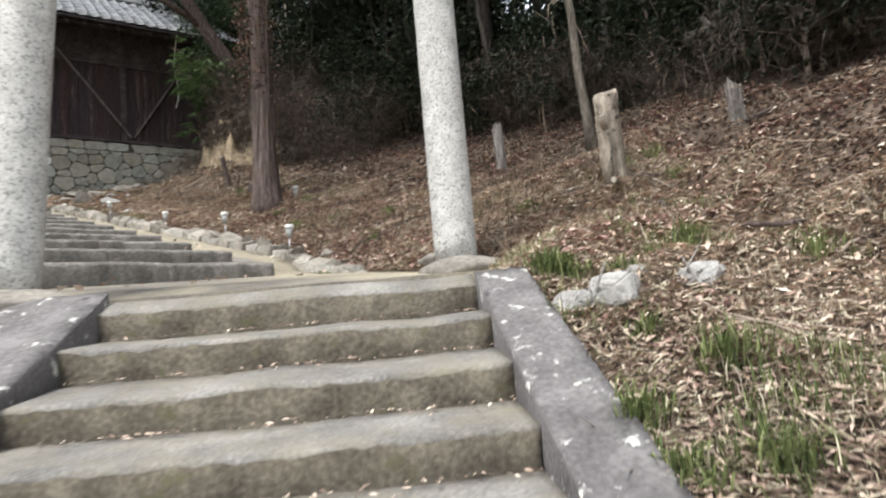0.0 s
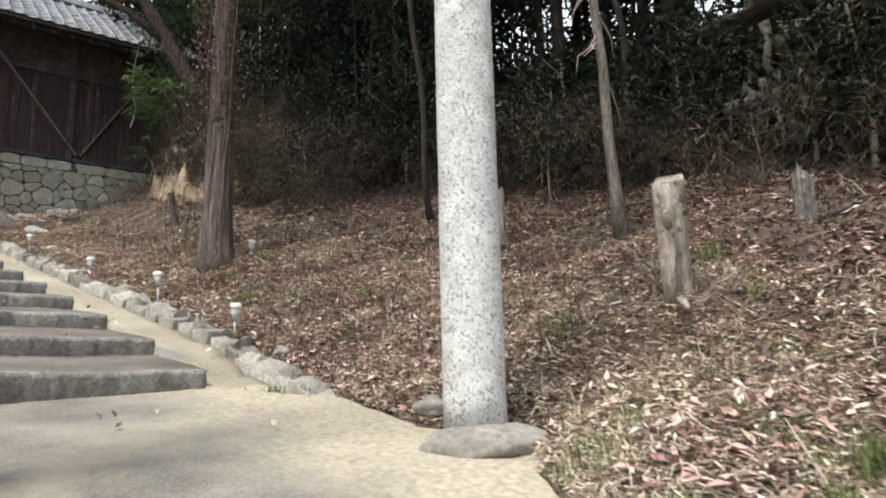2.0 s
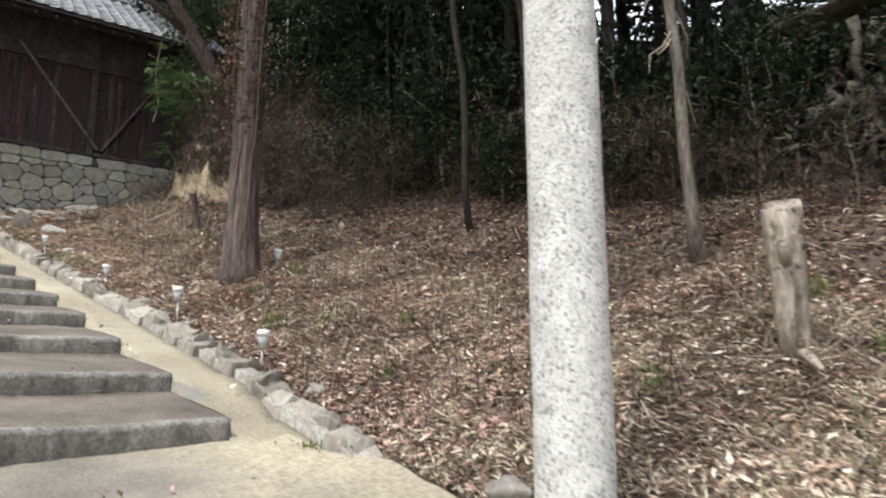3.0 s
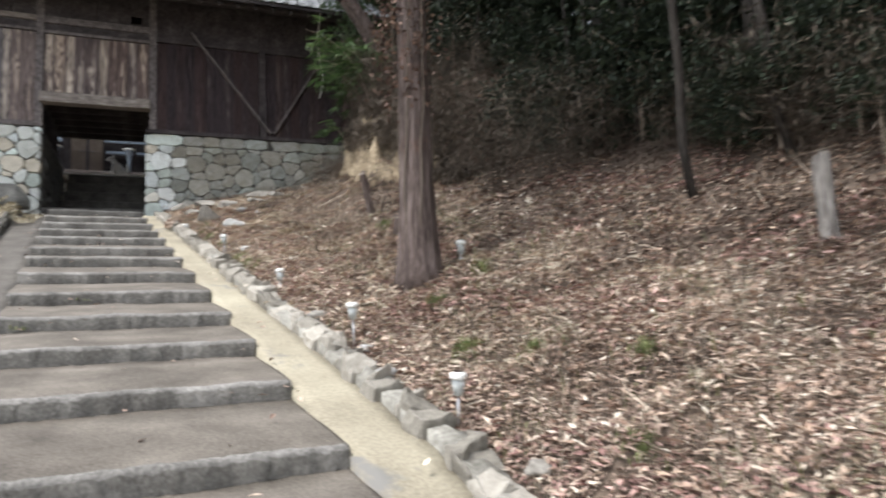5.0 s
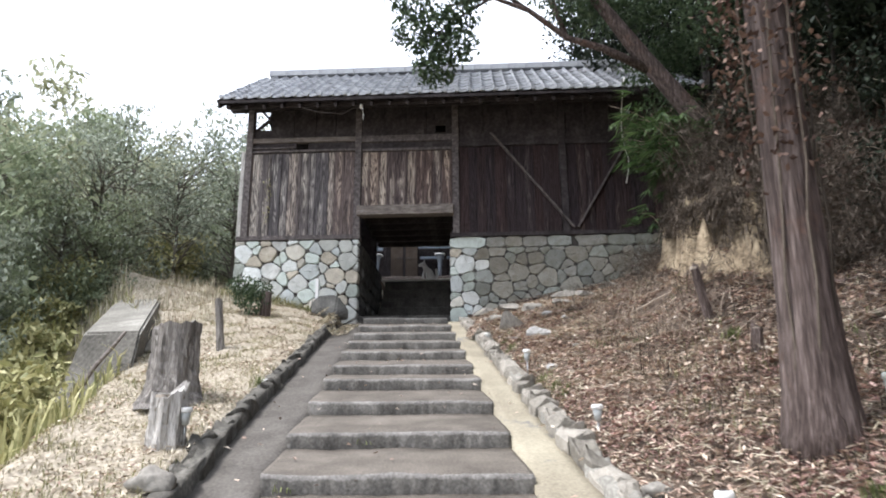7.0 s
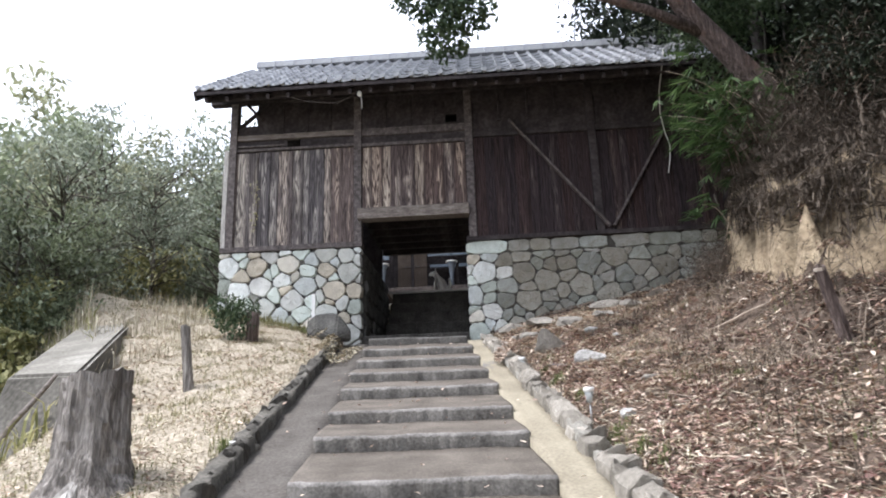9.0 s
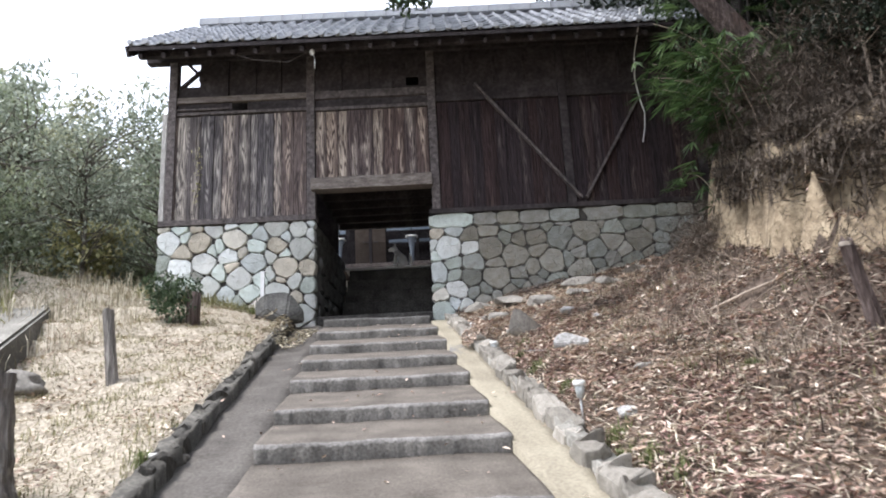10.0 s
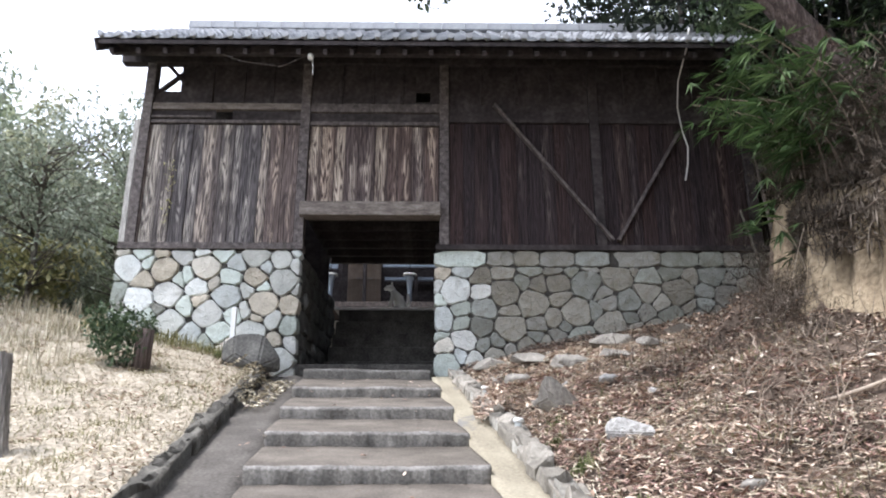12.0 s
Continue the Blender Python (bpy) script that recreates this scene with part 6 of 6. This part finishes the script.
cents = [(3.4, 16.9, 11.6), (3.9, 17, 12.1), (3.0, 16.9, 12.3), (4.2, 17.6, 12.0), (4.8, 17.6, 12.0), (5.6, 18.2, 11.4), (5.4, 17.6, 12), (4.6, 16.4, 12.6), (6.0, 16.8, 11.2), (6.2, 16.3, 12.4), (6.8, 16.6, 11.6),
         (5.6, 18.3, 10.3), (6.1, 18.4, 9.6), (6.6, 18.2, 9.0), (6.0, 17.9, 11.2), (7.0, 17.6, 10.4), (7.3, 16.6, 9.4), (7.6, 16.7, 10.6), (7.3, 16, 11.8), (7.4, 15.6, 8.6), (5.2, 18.2, 11.0)]
v, f = crown_np(rs, np.array(cents), np.full(len(cents), 0.62), 13000, 0.12, 0.5)
part("crown", mesh_np("crown", v, f, LEAF), lt, "dense dark green crown", kind="stuff")

# creeper with a few leaves on the boards
rs = np.random.RandomState(91)
iz = np.linspace(8.6, 10.2, 14)
ip = np.column_stack([-3.52 + 0.05 * np.sin(iz * 5), np.full(14, WY - 0.03), iz])
iv = thing("wall_creeper", pose(0, 0, 0), "thin creeper with a few leaves on the weathered boards", "creeper")
part("stem", tube_mesh("stem", ip, 0.008, SCRUB, n=5), iv)
v, f = leaf_np(np.repeat(ip[:9], 7, 0) + rs.normal(0, 0.045, (63, 3)) * [1, 0.2, 1], 0.05, rs, 0.6)
part("leaves", mesh_np("leaves", v, f, LEAF_YELLOW), iv, "small yellow-green leaves", kind="stuff")

# bamboo on the bank
rs = np.random.RandomState(92)
bb = thing("bamboo_thicket", pose(0, 0, 0), "green bamboo thicket hanging from the top of the clay bank", "bamboo")
cul, lv = [], []
for k in range(34):
    y = rs.uniform(15.9, 19.6)
    x = float(np.interp(y, [12.0, 14, 15, 16.5, 18, 20.5, 23], [5.1, 4.65, 4.45, 4.55, 5.2, 6.6, 7.0])) + 0.15 + abs(rs.normal(0, 0.7))
    z = gz(x, y)
    ln = rs.uniform(1.2, 2.7)
    dx, dy = -rs.uniform(0.2, 1.15), -rs.uniform(-0.2, 0.6)
    ks = np.linspace(0, 1, 9)
    pts = np.column_stack([x + dx * ks ** 2 * 1.2, y + dy * ks ** 2, z - 0.1 + ln * ks - ln * 0.35 * ks ** 3])
    cul.append(tube_np(pts, np.linspace(0.013, 0.004, 9), 5))
    for j in range(13):
        a = rs.uniform(0.35, 1)
        p = np.array([np.interp(a, ks, pts[:, i]) for i in range(3)])
        az, el = rs.uniform(2.0, 4.6), rs.uniform(-0.7, 0.3)
        c_ = p + rs.normal(0, 0.14, 3)
        for q_ in range(7):
            a2, e2 = az + (q_ - 3) * 0.24 + rs.normal(0, 0.06), el - abs(q_ - 3) * 0.08 + rs.normal(0, 0.1)
            lv.append((*c_, a2, e2, rs.uniform(0.2, 0.4)))
v, q, t = join_np(cul)
part("cane", mesh_np("culms", v, [q, t], TWIG, True), bb, "thin tan canes", kind="stuff")
lv = np.array(lv)
d = np.stack([np.cos(lv[:, 3]) * np.cos(lv[:, 4]), np.sin(lv[:, 3]) * np.cos(lv[:, 4]), np.sin(lv[:, 4])], 1)
sd = np.stack([-np.sin(lv[:, 3]), np.cos(lv[:, 3]), 0 * lv[:, 3]], 1) * 0.017
b_, L_ = lv[:, :3], lv[:, 5:6]
v = np.stack([b_, b_ + d * L_ * 0.4 + sd, b_ + d * L_ - [0, 0, 0.03], b_ + d * L_ * 0.4 - sd], 1).reshape(-1, 3)
k = np.arange(len(lv))[:, None] * 4
part("leaves", mesh_np("leaves", v, np.concatenate([k + np.array([0, 1, 2]), k + np.array([0, 2, 3])]), LEAF_BAMBOO), bb, "long narrow green leaves", kind="stuff")
# roots and scrub hanging over the clay
n = 15000
y = rs.uniform(12.4, 20.2, n)
x = np.interp(y, [12.0, 14, 15, 16.5, 18, 20.5, 23], [5.1, 4.65, 4.45, 4.55, 5.2, 6.6, 7.0]) + 0.42 + rs.normal(0, 0.2, n) + 0.15 * wave(y, y * 0, 0.9, 8)
x = np.maximum(x, np.interp(y, [12.0, 14, 15, 16.5, 18, 20.5, 23], [5.1, 4.65, 4.45, 4.55, 5.2, 6.6, 7.0]) + 0.12)
top_z = ground_z(x + 0.35, y)
p = np.stack([x, y, np.maximum(np.minimum(ground_z(x, y) + rs.uniform(0, 0.25, n), top_z), top_z - 0.3 - 0.45 * rs.uniform(0, 1, n) ** 2)], 1)
v, f = leaf_np(p, 0.2, rs, 0.1, hang=0.7)
stuff("hanging_scrub", mesh_np("hanging_scrub", v, f, SCRUB), "dry brown scrub and roots hanging over the clay bank", "undergrowth")

pc = []
for k in range(45):
    y = rs.uniform(13, 20)
    x = float(np.interp(y, [12.0, 14, 15, 16.5, 18, 20.5, 23], [5.1, 4.65, 4.45, 4.55, 5.2, 6.6, 7.0])) + 0.3
    z = gz(x + 0.3, y)
    ln = rs.uniform(0.3, 1.1)
    pc.append(tube_np(line((x + 0.15, y, z), (x - rs.uniform(0.1, 0.4), y + rs.normal(0, 0.15), z - ln), 5, 0.04, k), np.linspace(0.009, 0.003, 5), 4))
v, q, t = join_np(pc)
stuff("hanging_roots", mesh_np("hanging_roots", v, [q, t], SCRUB), "thin roots hanging down the clay bank", "roots")
for k in range(34):
    y = rs.uniform(12.6, 19.9)
    xl = float(np.interp(y, [12.0, 14, 15, 16.5, 18, 20.5, 23], [5.1, 4.65, 4.45, 4.55, 5.2, 6.6, 7.0]))
    x = xl + rs.uniform(0.25, 0.9) if k % 3 else xl - rs.uniform(0.0, 0.35)
    place(brush[k % 2], x, y, rs.uniform(0, 360), rs.uniform(0.3, 0.62), 0.05, group="dry shrubs of the clay bank", label="tangled dry brown shrub on the clay bank")
# heaps of cut twigs
for hx, hy, hr, hn, sd in ((3.9, 15.6, 0.6, 120, 1), (3.5, 14.6, 0.45, 80, 2), (4.6, 3.8, 0.45, 70, 3), (3.9, 13.2, 0.5, 80, 4)):
    r_ = np.random.RandomState(300 + sd)
    pc = []
    for k in range(hn):
        a, b = r_.uniform(0, 6.28), r_.uniform(0, 1) ** 0.5 * hr
        x, y = hx + math.cos(a) * b, hy + math.sin(a) * b
        z = gz(x, y) + 0.02
        d = r_.normal(0, 1, 3)
        d[2] = abs(d[2]) * 0.7
        d *= r_.uniform(0.1, 0.35) / np.linalg.norm(d)
        pc.append(tube_np(line((x, y, z), (x + d[0], y + d[1], z + d[2] + 0.05), 4, 0.015, k), np.linspace(0.006, 0.002, 4), 4))
    v, q, t = join_np(pc)
    stuff("twig_heap", mesh_np("twig_heap", v, [q, t], TWIG), "small heap of dry twigs and cut stems", "twigs")

# uprooted stump at the top of the slope
us = thing("uprooted_tree", pose(8.35, 4.35, gz(8.3, 4.2) - 0.15, 0, 0, -62), "uprooted tree with a shelf of earth and tangled grey roots", "fallen tree")
pc = [tube_np([(-0.9, -0.3, 0.75), (0.2, 0, 1.0), (1.6, 0.2, 1.1)], [0.09, 0.12, 0.14], 12, rough=0.08), tube_np([(-0.4, 0, 1.5), (0.5, 0, 1.9), (1.9, 0.1, 1.95)], [0.08, 0.13, 0.15], 12, rough=0.1)]
for k in range(60):
    x0 = rs.uniform(-0.7, 2.3)
    pc.append(tube_np(line((x0, rs.normal(0, 0.2), rs.uniform(1.0, 1.9)), (x0 + rs.normal(0, 0.25), rs.normal(-0.1, 0.2), rs.uniform(-0.1, 0.5)), 6, 0.05, k), np.linspace(rs.uniform(0.02, 0.07), 0.015, 6), 7))
v, q, t = join_np(pc)
part("root", mesh_np("root", v, [q, t], BARK_GREY, True), us, "tangled grey roots and log")
part("earth_plate", blob_mesh("earth_plate", (1.5, 0.6, 0.32), SCRUB, 9, 4, 0.45, False), us, "overhanging plate of brown earth", pose(0.9, 0.45, 2.0))

# bush before the stone base
bu = thing("small_bush", pose(-3.1, 18.6, gz(-3.1, 18.6)), "small dark evergreen bush with a brown stub before the stone base", "bush")
v, f = crown_np(rs, np.array([(-0.1, 0, 0.35), (0.15, 0, 0.5), (-0.25, 0.1, 0.6), (0.1, -0.1, 0.2)]), np.full(4, 0.3), 1500, 0.08, 0.5)
part("foliage", mesh_np("foliage", v, f, LEAF), bu, "", kind="stuff")
part("stub", tube_mesh("stub", [(0.3, 0, -0.1), (0.32, 0, 0.45)], [0.11, 0.1], BARK, n=14, rough=0.05), bu, "brown stub")

# creeper stem on the timber wall, and cable
cr = [(4.95, 19.4, 11.5), (4.9, 19.42, 11.2), (5.0, 20.2, 11.0), (5.02, 20.4, 10.6), (5.08, 20.45, 10.2), (5.15, 20.45, 9.9), (5.12, 20.45, 9.6), (5.05, 20.45, 9.3)]
tagged(new("dry_creeper", tube_mesh("dry_creeper", cr, 0.014, MARBLE, n=6)), label="pale dry creeper stem hanging on the dark wall", category="creeper")
cb_ = [(-2.6, 19.5, 11.05), (-2.2, 19.6, 10.95), (-1.6, 19.7, 10.92), (-1.2, 19.6, 11.05)]
wl = thing("wall_light", pose(-1.12, 19.66, 11.0), "small white porcelain fitting with a cable under the eaves", "light fitting")
part("bulb", blob_mesh("bulb", (0.05, 0.05, 0.06), PLASTIC, 1, 3, 0.0, False), wl, "", pose(0, -0.05, 0.05))
part("flex", tube_mesh("flex", [(0.03, -0.05, 0.0), (0.05, -0.05, -0.15), (0.05, -0.05, -0.28)], 0.008, PLASTIC, n=6), wl)
tagged(new("cable", tube_mesh("cable", cb_, 0.007, TIMBER, n=6)), label="thin grey cable looping under the eaves", category="cable")

# ---- litter, grass and twigs ----
rs = np.random.RandomState(200)


def off_path(p, margin=0.0):
    x, y = p[:, 0], p[:, 1]
    return (x > edge_r(y) + margin) | (x < edge_l(y) - margin)


def litter(name, n, x0, x1, y0, y1, size, material, label, fn, narrow=0.5, lift=0.012, category="leaf litter"):
    p = on_ground(rs, n, x0, x1, y0, y1, 0)
    p = p[fn(p)]
    p = p[np.abs(ground_z(p[:, 0] + 0.08, p[:, 1]) - ground_z(p[:, 0] - 0.08, p[:, 1])) < 0.25]
    p[:, 2] += lift + rs.uniform(0, 0.03, len(p))
    v, f = leaf_np(p, size * rs.uniform(0.5, 1.3, len(p)), rs, narrow, flat=0.62, fold=0.4)
    stuff(name, mesh_np(name, v, f, material), label, category)


right_all = lambda p: p[:, 0] > edge_r(p[:, 1]) + 0.01
right = lambda p: (p[:, 0] > edge_r(p[:, 1]) + 0.01) & (p[:, 0] - edge_r(p[:, 1]) < 2.6 + 0.9 * wave(p[:, 0], p[:, 1], 1.7, 31) + rs.normal(0, 0.5, len(p)))
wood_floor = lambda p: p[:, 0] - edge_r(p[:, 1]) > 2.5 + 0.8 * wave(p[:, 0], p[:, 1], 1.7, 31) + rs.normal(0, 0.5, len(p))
left = lambda p: p[:, 0] < edge_l(p[:, 1]) - 0.02
patch = lambda p, lo: wave(p[:, 0], p[:, 1], 1.1, 9) > lo
litter("leaf_litter", 95000, 0.8, 6.8, -0.8, 7.0, 0.06, LITTER, "brown and tan fallen leaves covering the wooded slope", right, 0.26)
litter("straw_litter", 26000, 1.2, 6.0, 7.0, 20.0, 0.11, STRAW, "pale dry stalks and slender leaves on the slope", right, 0.09, 0.03)
litter("straw_litter", 60000, 0.8, 6.8, -0.8, 8.0, 0.08, LITTER, "pale dry stalks and slender leaves on the slope", right, 0.12)
litter("leaf_litter", 85000, 1.2, 6.5, 7.0, 20.5, 0.07, LITTER, "brown and tan fallen leaves covering the wooded slope", right, 0.24)
litter("leaf_litter", 90000, 2.8, 11, -1, 20, 0.07, WOODLITTER, "damp fallen leaves under the wood, darkened for its shade", wood_floor, 0.45)
litter("red_leaf_litter", 60000, 1.2, 6, 7, 18.5, 0.06, REDLITTER, "reddish fallen leaves beside the steps", lambda p: right(p) & patch(p, -0.1), 0.26)
litter("red_leaf_litter", 14000, 2, 6, 1, 7, 0.055, REDLITTER, "reddish fallen leaves", lambda p: right(p) & patch(p, 0.35), 0.4)
litter("large_leaves", 11000, 2.7, 7.5, 1.2, 9.0, 0.085, BIGLEAF, "large curled dead leaves on the slope", right_all, 0.3, 0.03)
litter("large_leaves", 9000, 1.2, 6.5, 9.0, 20.0, 0.1, BIGLEAF, "large curled dead leaves on the slope", right_all, 0.3, 0.03)
litter("red_leaf_litter", 16000, 2.5, 7.5, 2.5, 11, 0.08, REDLITTER, "reddish fallen leaves in drifts", lambda p: right_all(p) & (wave(p[:, 0], p[:, 1], 1.6, 41) > 0.25), 0.4, 0.025)
litter("dry_leaves", 80000, -6, 0.4, 4, 21, 0.055, STRAW, "dry pale leaves on the grassy bank", left, 0.2)
litter("dry_leaves", 26000, -6, 0.4, 4, 21, 0.06, LITTER, "brown leaves among the dry grass", lambda p: left(p) & patch(p, 0.15), 0.4)
litter("green_blades", 14000, -6, 0.4, 4, 21, 0.06, GRASS, "short green blades among the dry grass", lambda p: left(p) & patch(p + 40.0, 0.3), 0.12)
litter("straw_litter", 60000, 0.4, 5.6, -0.8, 5.2, 0.075, STRAW, "pale straw and stalks on the slope beside the lower steps", right, 0.16)
litter("strip_litter", 500, 1.3, 1.7, 16.9, 17.7, 0.07, LITTER, "dead leaves gathered on the sandy strip", lambda p: ~right(p), 0.4, 0.34)
litter("strip_litter", 900, -1.6, -1.0, 17.6, 19.4, 0.07, STRAW, "dead leaves gathered beside the steps", lambda p: ~left(p), 0.4, 0.31)
litter("step_litter", 260, -1.5, 2.9, 3.2, 20, 0.06, LITTER, "a few fallen leaves on the steps", lambda p: ~off_path(p, -0.05), 0.5, 0.33)


def grass(name, n, x0, x1, y0, y1, h, material, label, fn, width=0.006, lean=0.8):
    p = on_ground(rs, n, x0, x1, y0, y1, -0.01)
    p = p[fn(p)]
    v, f = blade_np(p, h, rs, width, lean)
    stuff(name, mesh_np(name, v, f, material), label, "grass")


grass("dry_grass", 42000, -6.5, 0.3, 4, 21, 0.055, STRAW, "short dry straw grass on the open bank", left, 0.009, 1.3)
grass("dry_grass", 5000, -7.5, -3.5, 14, 22, 0.4, STRAW, "tall dry grass near the stone base", lambda p: left(p) & (wave(p[:, 0], p[:, 1], 1.5, 4) > 0.1), 0.012, 0.8)
grass("dry_straw_tufts", 16000, 1.5, 6.8, -0.6, 7.5, 0.13, STRAW, "thin dry straw standing in the leaf litter", lambda p: right(p) & (wave(p[:, 0], p[:, 1], 0.8, 44) > 0.1), 0.005, 1.3)
crest_v = lambda p: edge_l(p[:, 1]) - p[:, 0] - np.interp(p[:, 1], [0, 5, 9, 12, 15, 17.5, 20.6, 30], [0.8, 0.8, 1.1, 1.5, 2.3, 3.3, 5.2, 6])
crest_band = lambda p: (crest_v(p) > 0.1) & (crest_v(p) < 1.2)
grass("dry_reeds", 6000, -8.6, -4.2, 16.5, 22.5, 0.6, STRAW, "tall dry reeds along the edge of the open bank", crest_band, 0.02, 0.5)
grass("reed_leaves", 9000, -8.6, -1.5, 10, 22.5, 0.5, LEAF_YELLOW, "yellow-green reed leaves along the edge of the bank", crest_band, 0.03, 0.9)
grass("dull_grass", 30000, -6.5, 0.3, 4, 21, 0.1, OLIVE, "dull olive grass among the straw", lambda p: left(p) & (wave(p[:, 0], p[:, 1], 1.0, 45) > 0.0), 0.008, 1.3)
grass("fresh_grass", 9000, 2.6, 6.8, 3, 19, 0.13, GRASS, "fresh green grass in the leaf litter", lambda p: right(p) & (wave(p[:, 0], p[:, 1], 0.75, 51) > 0.55), 0.007, 1.1)
grass("dull_grass", 15000, 1.2, 5.5, -0.6, 19, 0.1, OLIVE, "dull olive grass in the leaf litter", lambda p: right(p) & (wave(p[:, 0], p[:, 1], 0.9, 46) > 0.3), 0.006, 1.2)
grass("wall_foot_weeds", 1500, -4.4, -1.4, 19.9, 20.5, 0.22, OLIVE, "dry weeds along the foot of the stone base", left, 0.009, 0.9)
grass("dry_stems", 16000, 1.3, 6.5, -0.6, 9, 0.12, TWIG, "dry stems standing in the leaf litter", right, 0.005, 1.2)
grass("dry_stems", 9000, 3.0, 9, 4, 20, 0.3, SCRUB, "dry stems in the leaf litter under the wood", right_all, 0.006, 1.0)
grass("green_grass", 30000, 0.6, 4.4, -0.8, 3.2, 0.11, GRASS, "tufts of green grass beside the kerb", lambda p: right(p) & (wave(p[:, 0], p[:, 1], 0.9, 21) > 0.25 + 0.25 * (p[:, 0] - edge_r(p[:, 1]))), 0.006, 0.9)
grass("green_grass", 5000, 2.8, 6, 3, 12, 0.14, GRASS, "thin tufts of green grass in the litter", lambda p: right(p) & (wave(p[:, 0], p[:, 1], 0.7, 22) > 0.72), 0.006, 0.9)
grass("green_grass", 5000, -0.9, 0.55, 3.2, 4.6, 0.07, GRASS, "low green grass and moss beside the landing", lambda p: (p[:, 0] < 0.1 + 0.5 * (p[:, 1] < 3.9)) & (p[:, 0] * 0.5 + p[:, 1] * 0.866 > 3.3), 0.006, 0.9)
grass("green_grass", 5000, -3, 0.3, 2.5, 14, 0.08, GRASS, "thin green grass among straw", lambda p: left(p) & (wave(p[:, 0], p[:, 1], 0.6, 23) > 0.35), 0.006, 0.9)

# leaves and grit gathered at the foot of the lower steps
pl = []
for i in range(1, 7):
    s_, z_ = LOW[i]
    n = 110
    ss = LOW[i - 1][0] - np.abs(rs.normal(0, 0.05, n)) - 0.01
    ee = rs.uniform(-1.3, 0.42, n)
    kk = (ss - s_) / (LOW[i - 1][0] - s_)
    pl.append(np.column_stack([D[0] * ss + E_[0] * ee, D[1] * ss + E_[1] * ee, z_ + kk * (LOW[i - 1][1] - 0.135 - z_) + 0.012]))
v, f = leaf_np(np.concatenate(pl), 0.03 * rs.uniform(0.4, 1.3, 660), rs, 0.4, flat=0.85, fold=0.3)
stuff("step_grit", mesh_np("step_grit", v, f, LITTER), "crumbs of dead leaf at the foot of the risers", "leaf litter")
# single tufts
TUFTS = [(2.32, 2.44, 0.17, 260), (2.42, 2.36, 0.12, 120), (3.23, 2.28, 0.2, 160), (3.0, 2.15, 0.14, 90), (1.6, 1.38, 0.16, 160), (1.5, 1.15, 0.13, 120), (2.03, 1.35, 0.16, 110), (1.72, 1.01, 0.15, 160), (2.5, 2.15, 0.12, 90), (2.1, 1.7, 0.12, 90),
         (3.33, 5.95, 0.12, 70), (5.48, 4.1, 0.22, 60), (3.79, 4.18, 0.12, 80), (4.0, 9.0, 0.2, 70), (3.1, 3.5, 0.08, 50), (2.18, 12.74, 0.1, 110), (2.0, 16.3, 0.1, 90), (-0.12, 9.4, 0.1, 60), (0.35, 7.9, 0.1, 70), (0.2, 9.9, 0.07, 40),
         (-2.3, 20.1, 0.2, 110), (2.3, 12.5, 0.11, 120), (2.22, 13.0, 0.12, 120), (2.4, 12.2, 0.09, 80), (2.12, 14.3, 0.1, 110), (1.98, 15.2, 0.12, 120), (1.9, 15.9, 0.1, 90), (4.1, 12.2, 0.16, 110), (3.4, 13.4, 0.12, 80), (4.0, 10.6, 0.14, 90), (3.2, 7.6, 0.12, 120), (3.5, 7.2, 0.12, 100), (3.9, 6.6, 0.14, 100), (3.4, 8.6, 0.12, 90), (3.9, 4.3, 0.1, 110), (4.95, 3.55, 0.13, 90), (2.45, 2.5, 0.15, 150), (2.95, 2.3, 0.12, 120), (-1.0, 12.9, 0.12, 60), (2.6, 5.6, 0.07, 60), (4.9, 4.0, 0.2, 70), (3.2, 1.6, 0.15, 80), (0.5, 10.95, 0.06, 40)]
for x, y, h, n in TUFTS:
    a, r = rs.uniform(0, 6.28, n), np.abs(rs.normal(0, 0.06, n))
    px_, py_ = x + np.cos(a) * r, y + np.sin(a) * r
    zz = ground_z(px_, py_)
    if float(edge_l(y)) < x < float(edge_r(y)):
        zz = zz + 0.3
    v, f = blade_np(np.stack([px_, py_, zz - 0.01], 1), h, rs, 0.009, 1.2)
    ob = tagged(new("grass_tuft", mesh_np("grass_tuft", v, f, GRASS)), label="small tuft of fresh green grass", category="grass tuft", kind="stuff")
# twigs lying about
tp = []
for k in range(520):
    x, y = rs.uniform(2.2, 7.5), rs.uniform(0.2, 19)
    if x < edge_r(y) + 0.15:
        continue
    a, ln = rs.uniform(0, math.pi), rs.uniform(0.12, 0.6)
    x1, y1 = x + math.cos(a) * ln, y + math.sin(a) * ln
    if x1 < edge_r(y1) + 0.05:
        continue
    tp.append(tube_np(line((x, y, gz(x, y) + 0.03), (x1, y1, gz(x1, y1) + rs.uniform(0.02, 0.1)), 4, 0.012, k), np.linspace(rs.uniform(0.003, 0.009), 0.002, 4), 4))
v, q, t = join_np(tp)
stuff("fallen_twigs", mesh_np("fallen_twigs", v, [q, t], TWIG), "thin dry twigs scattered over the litter", "twigs")
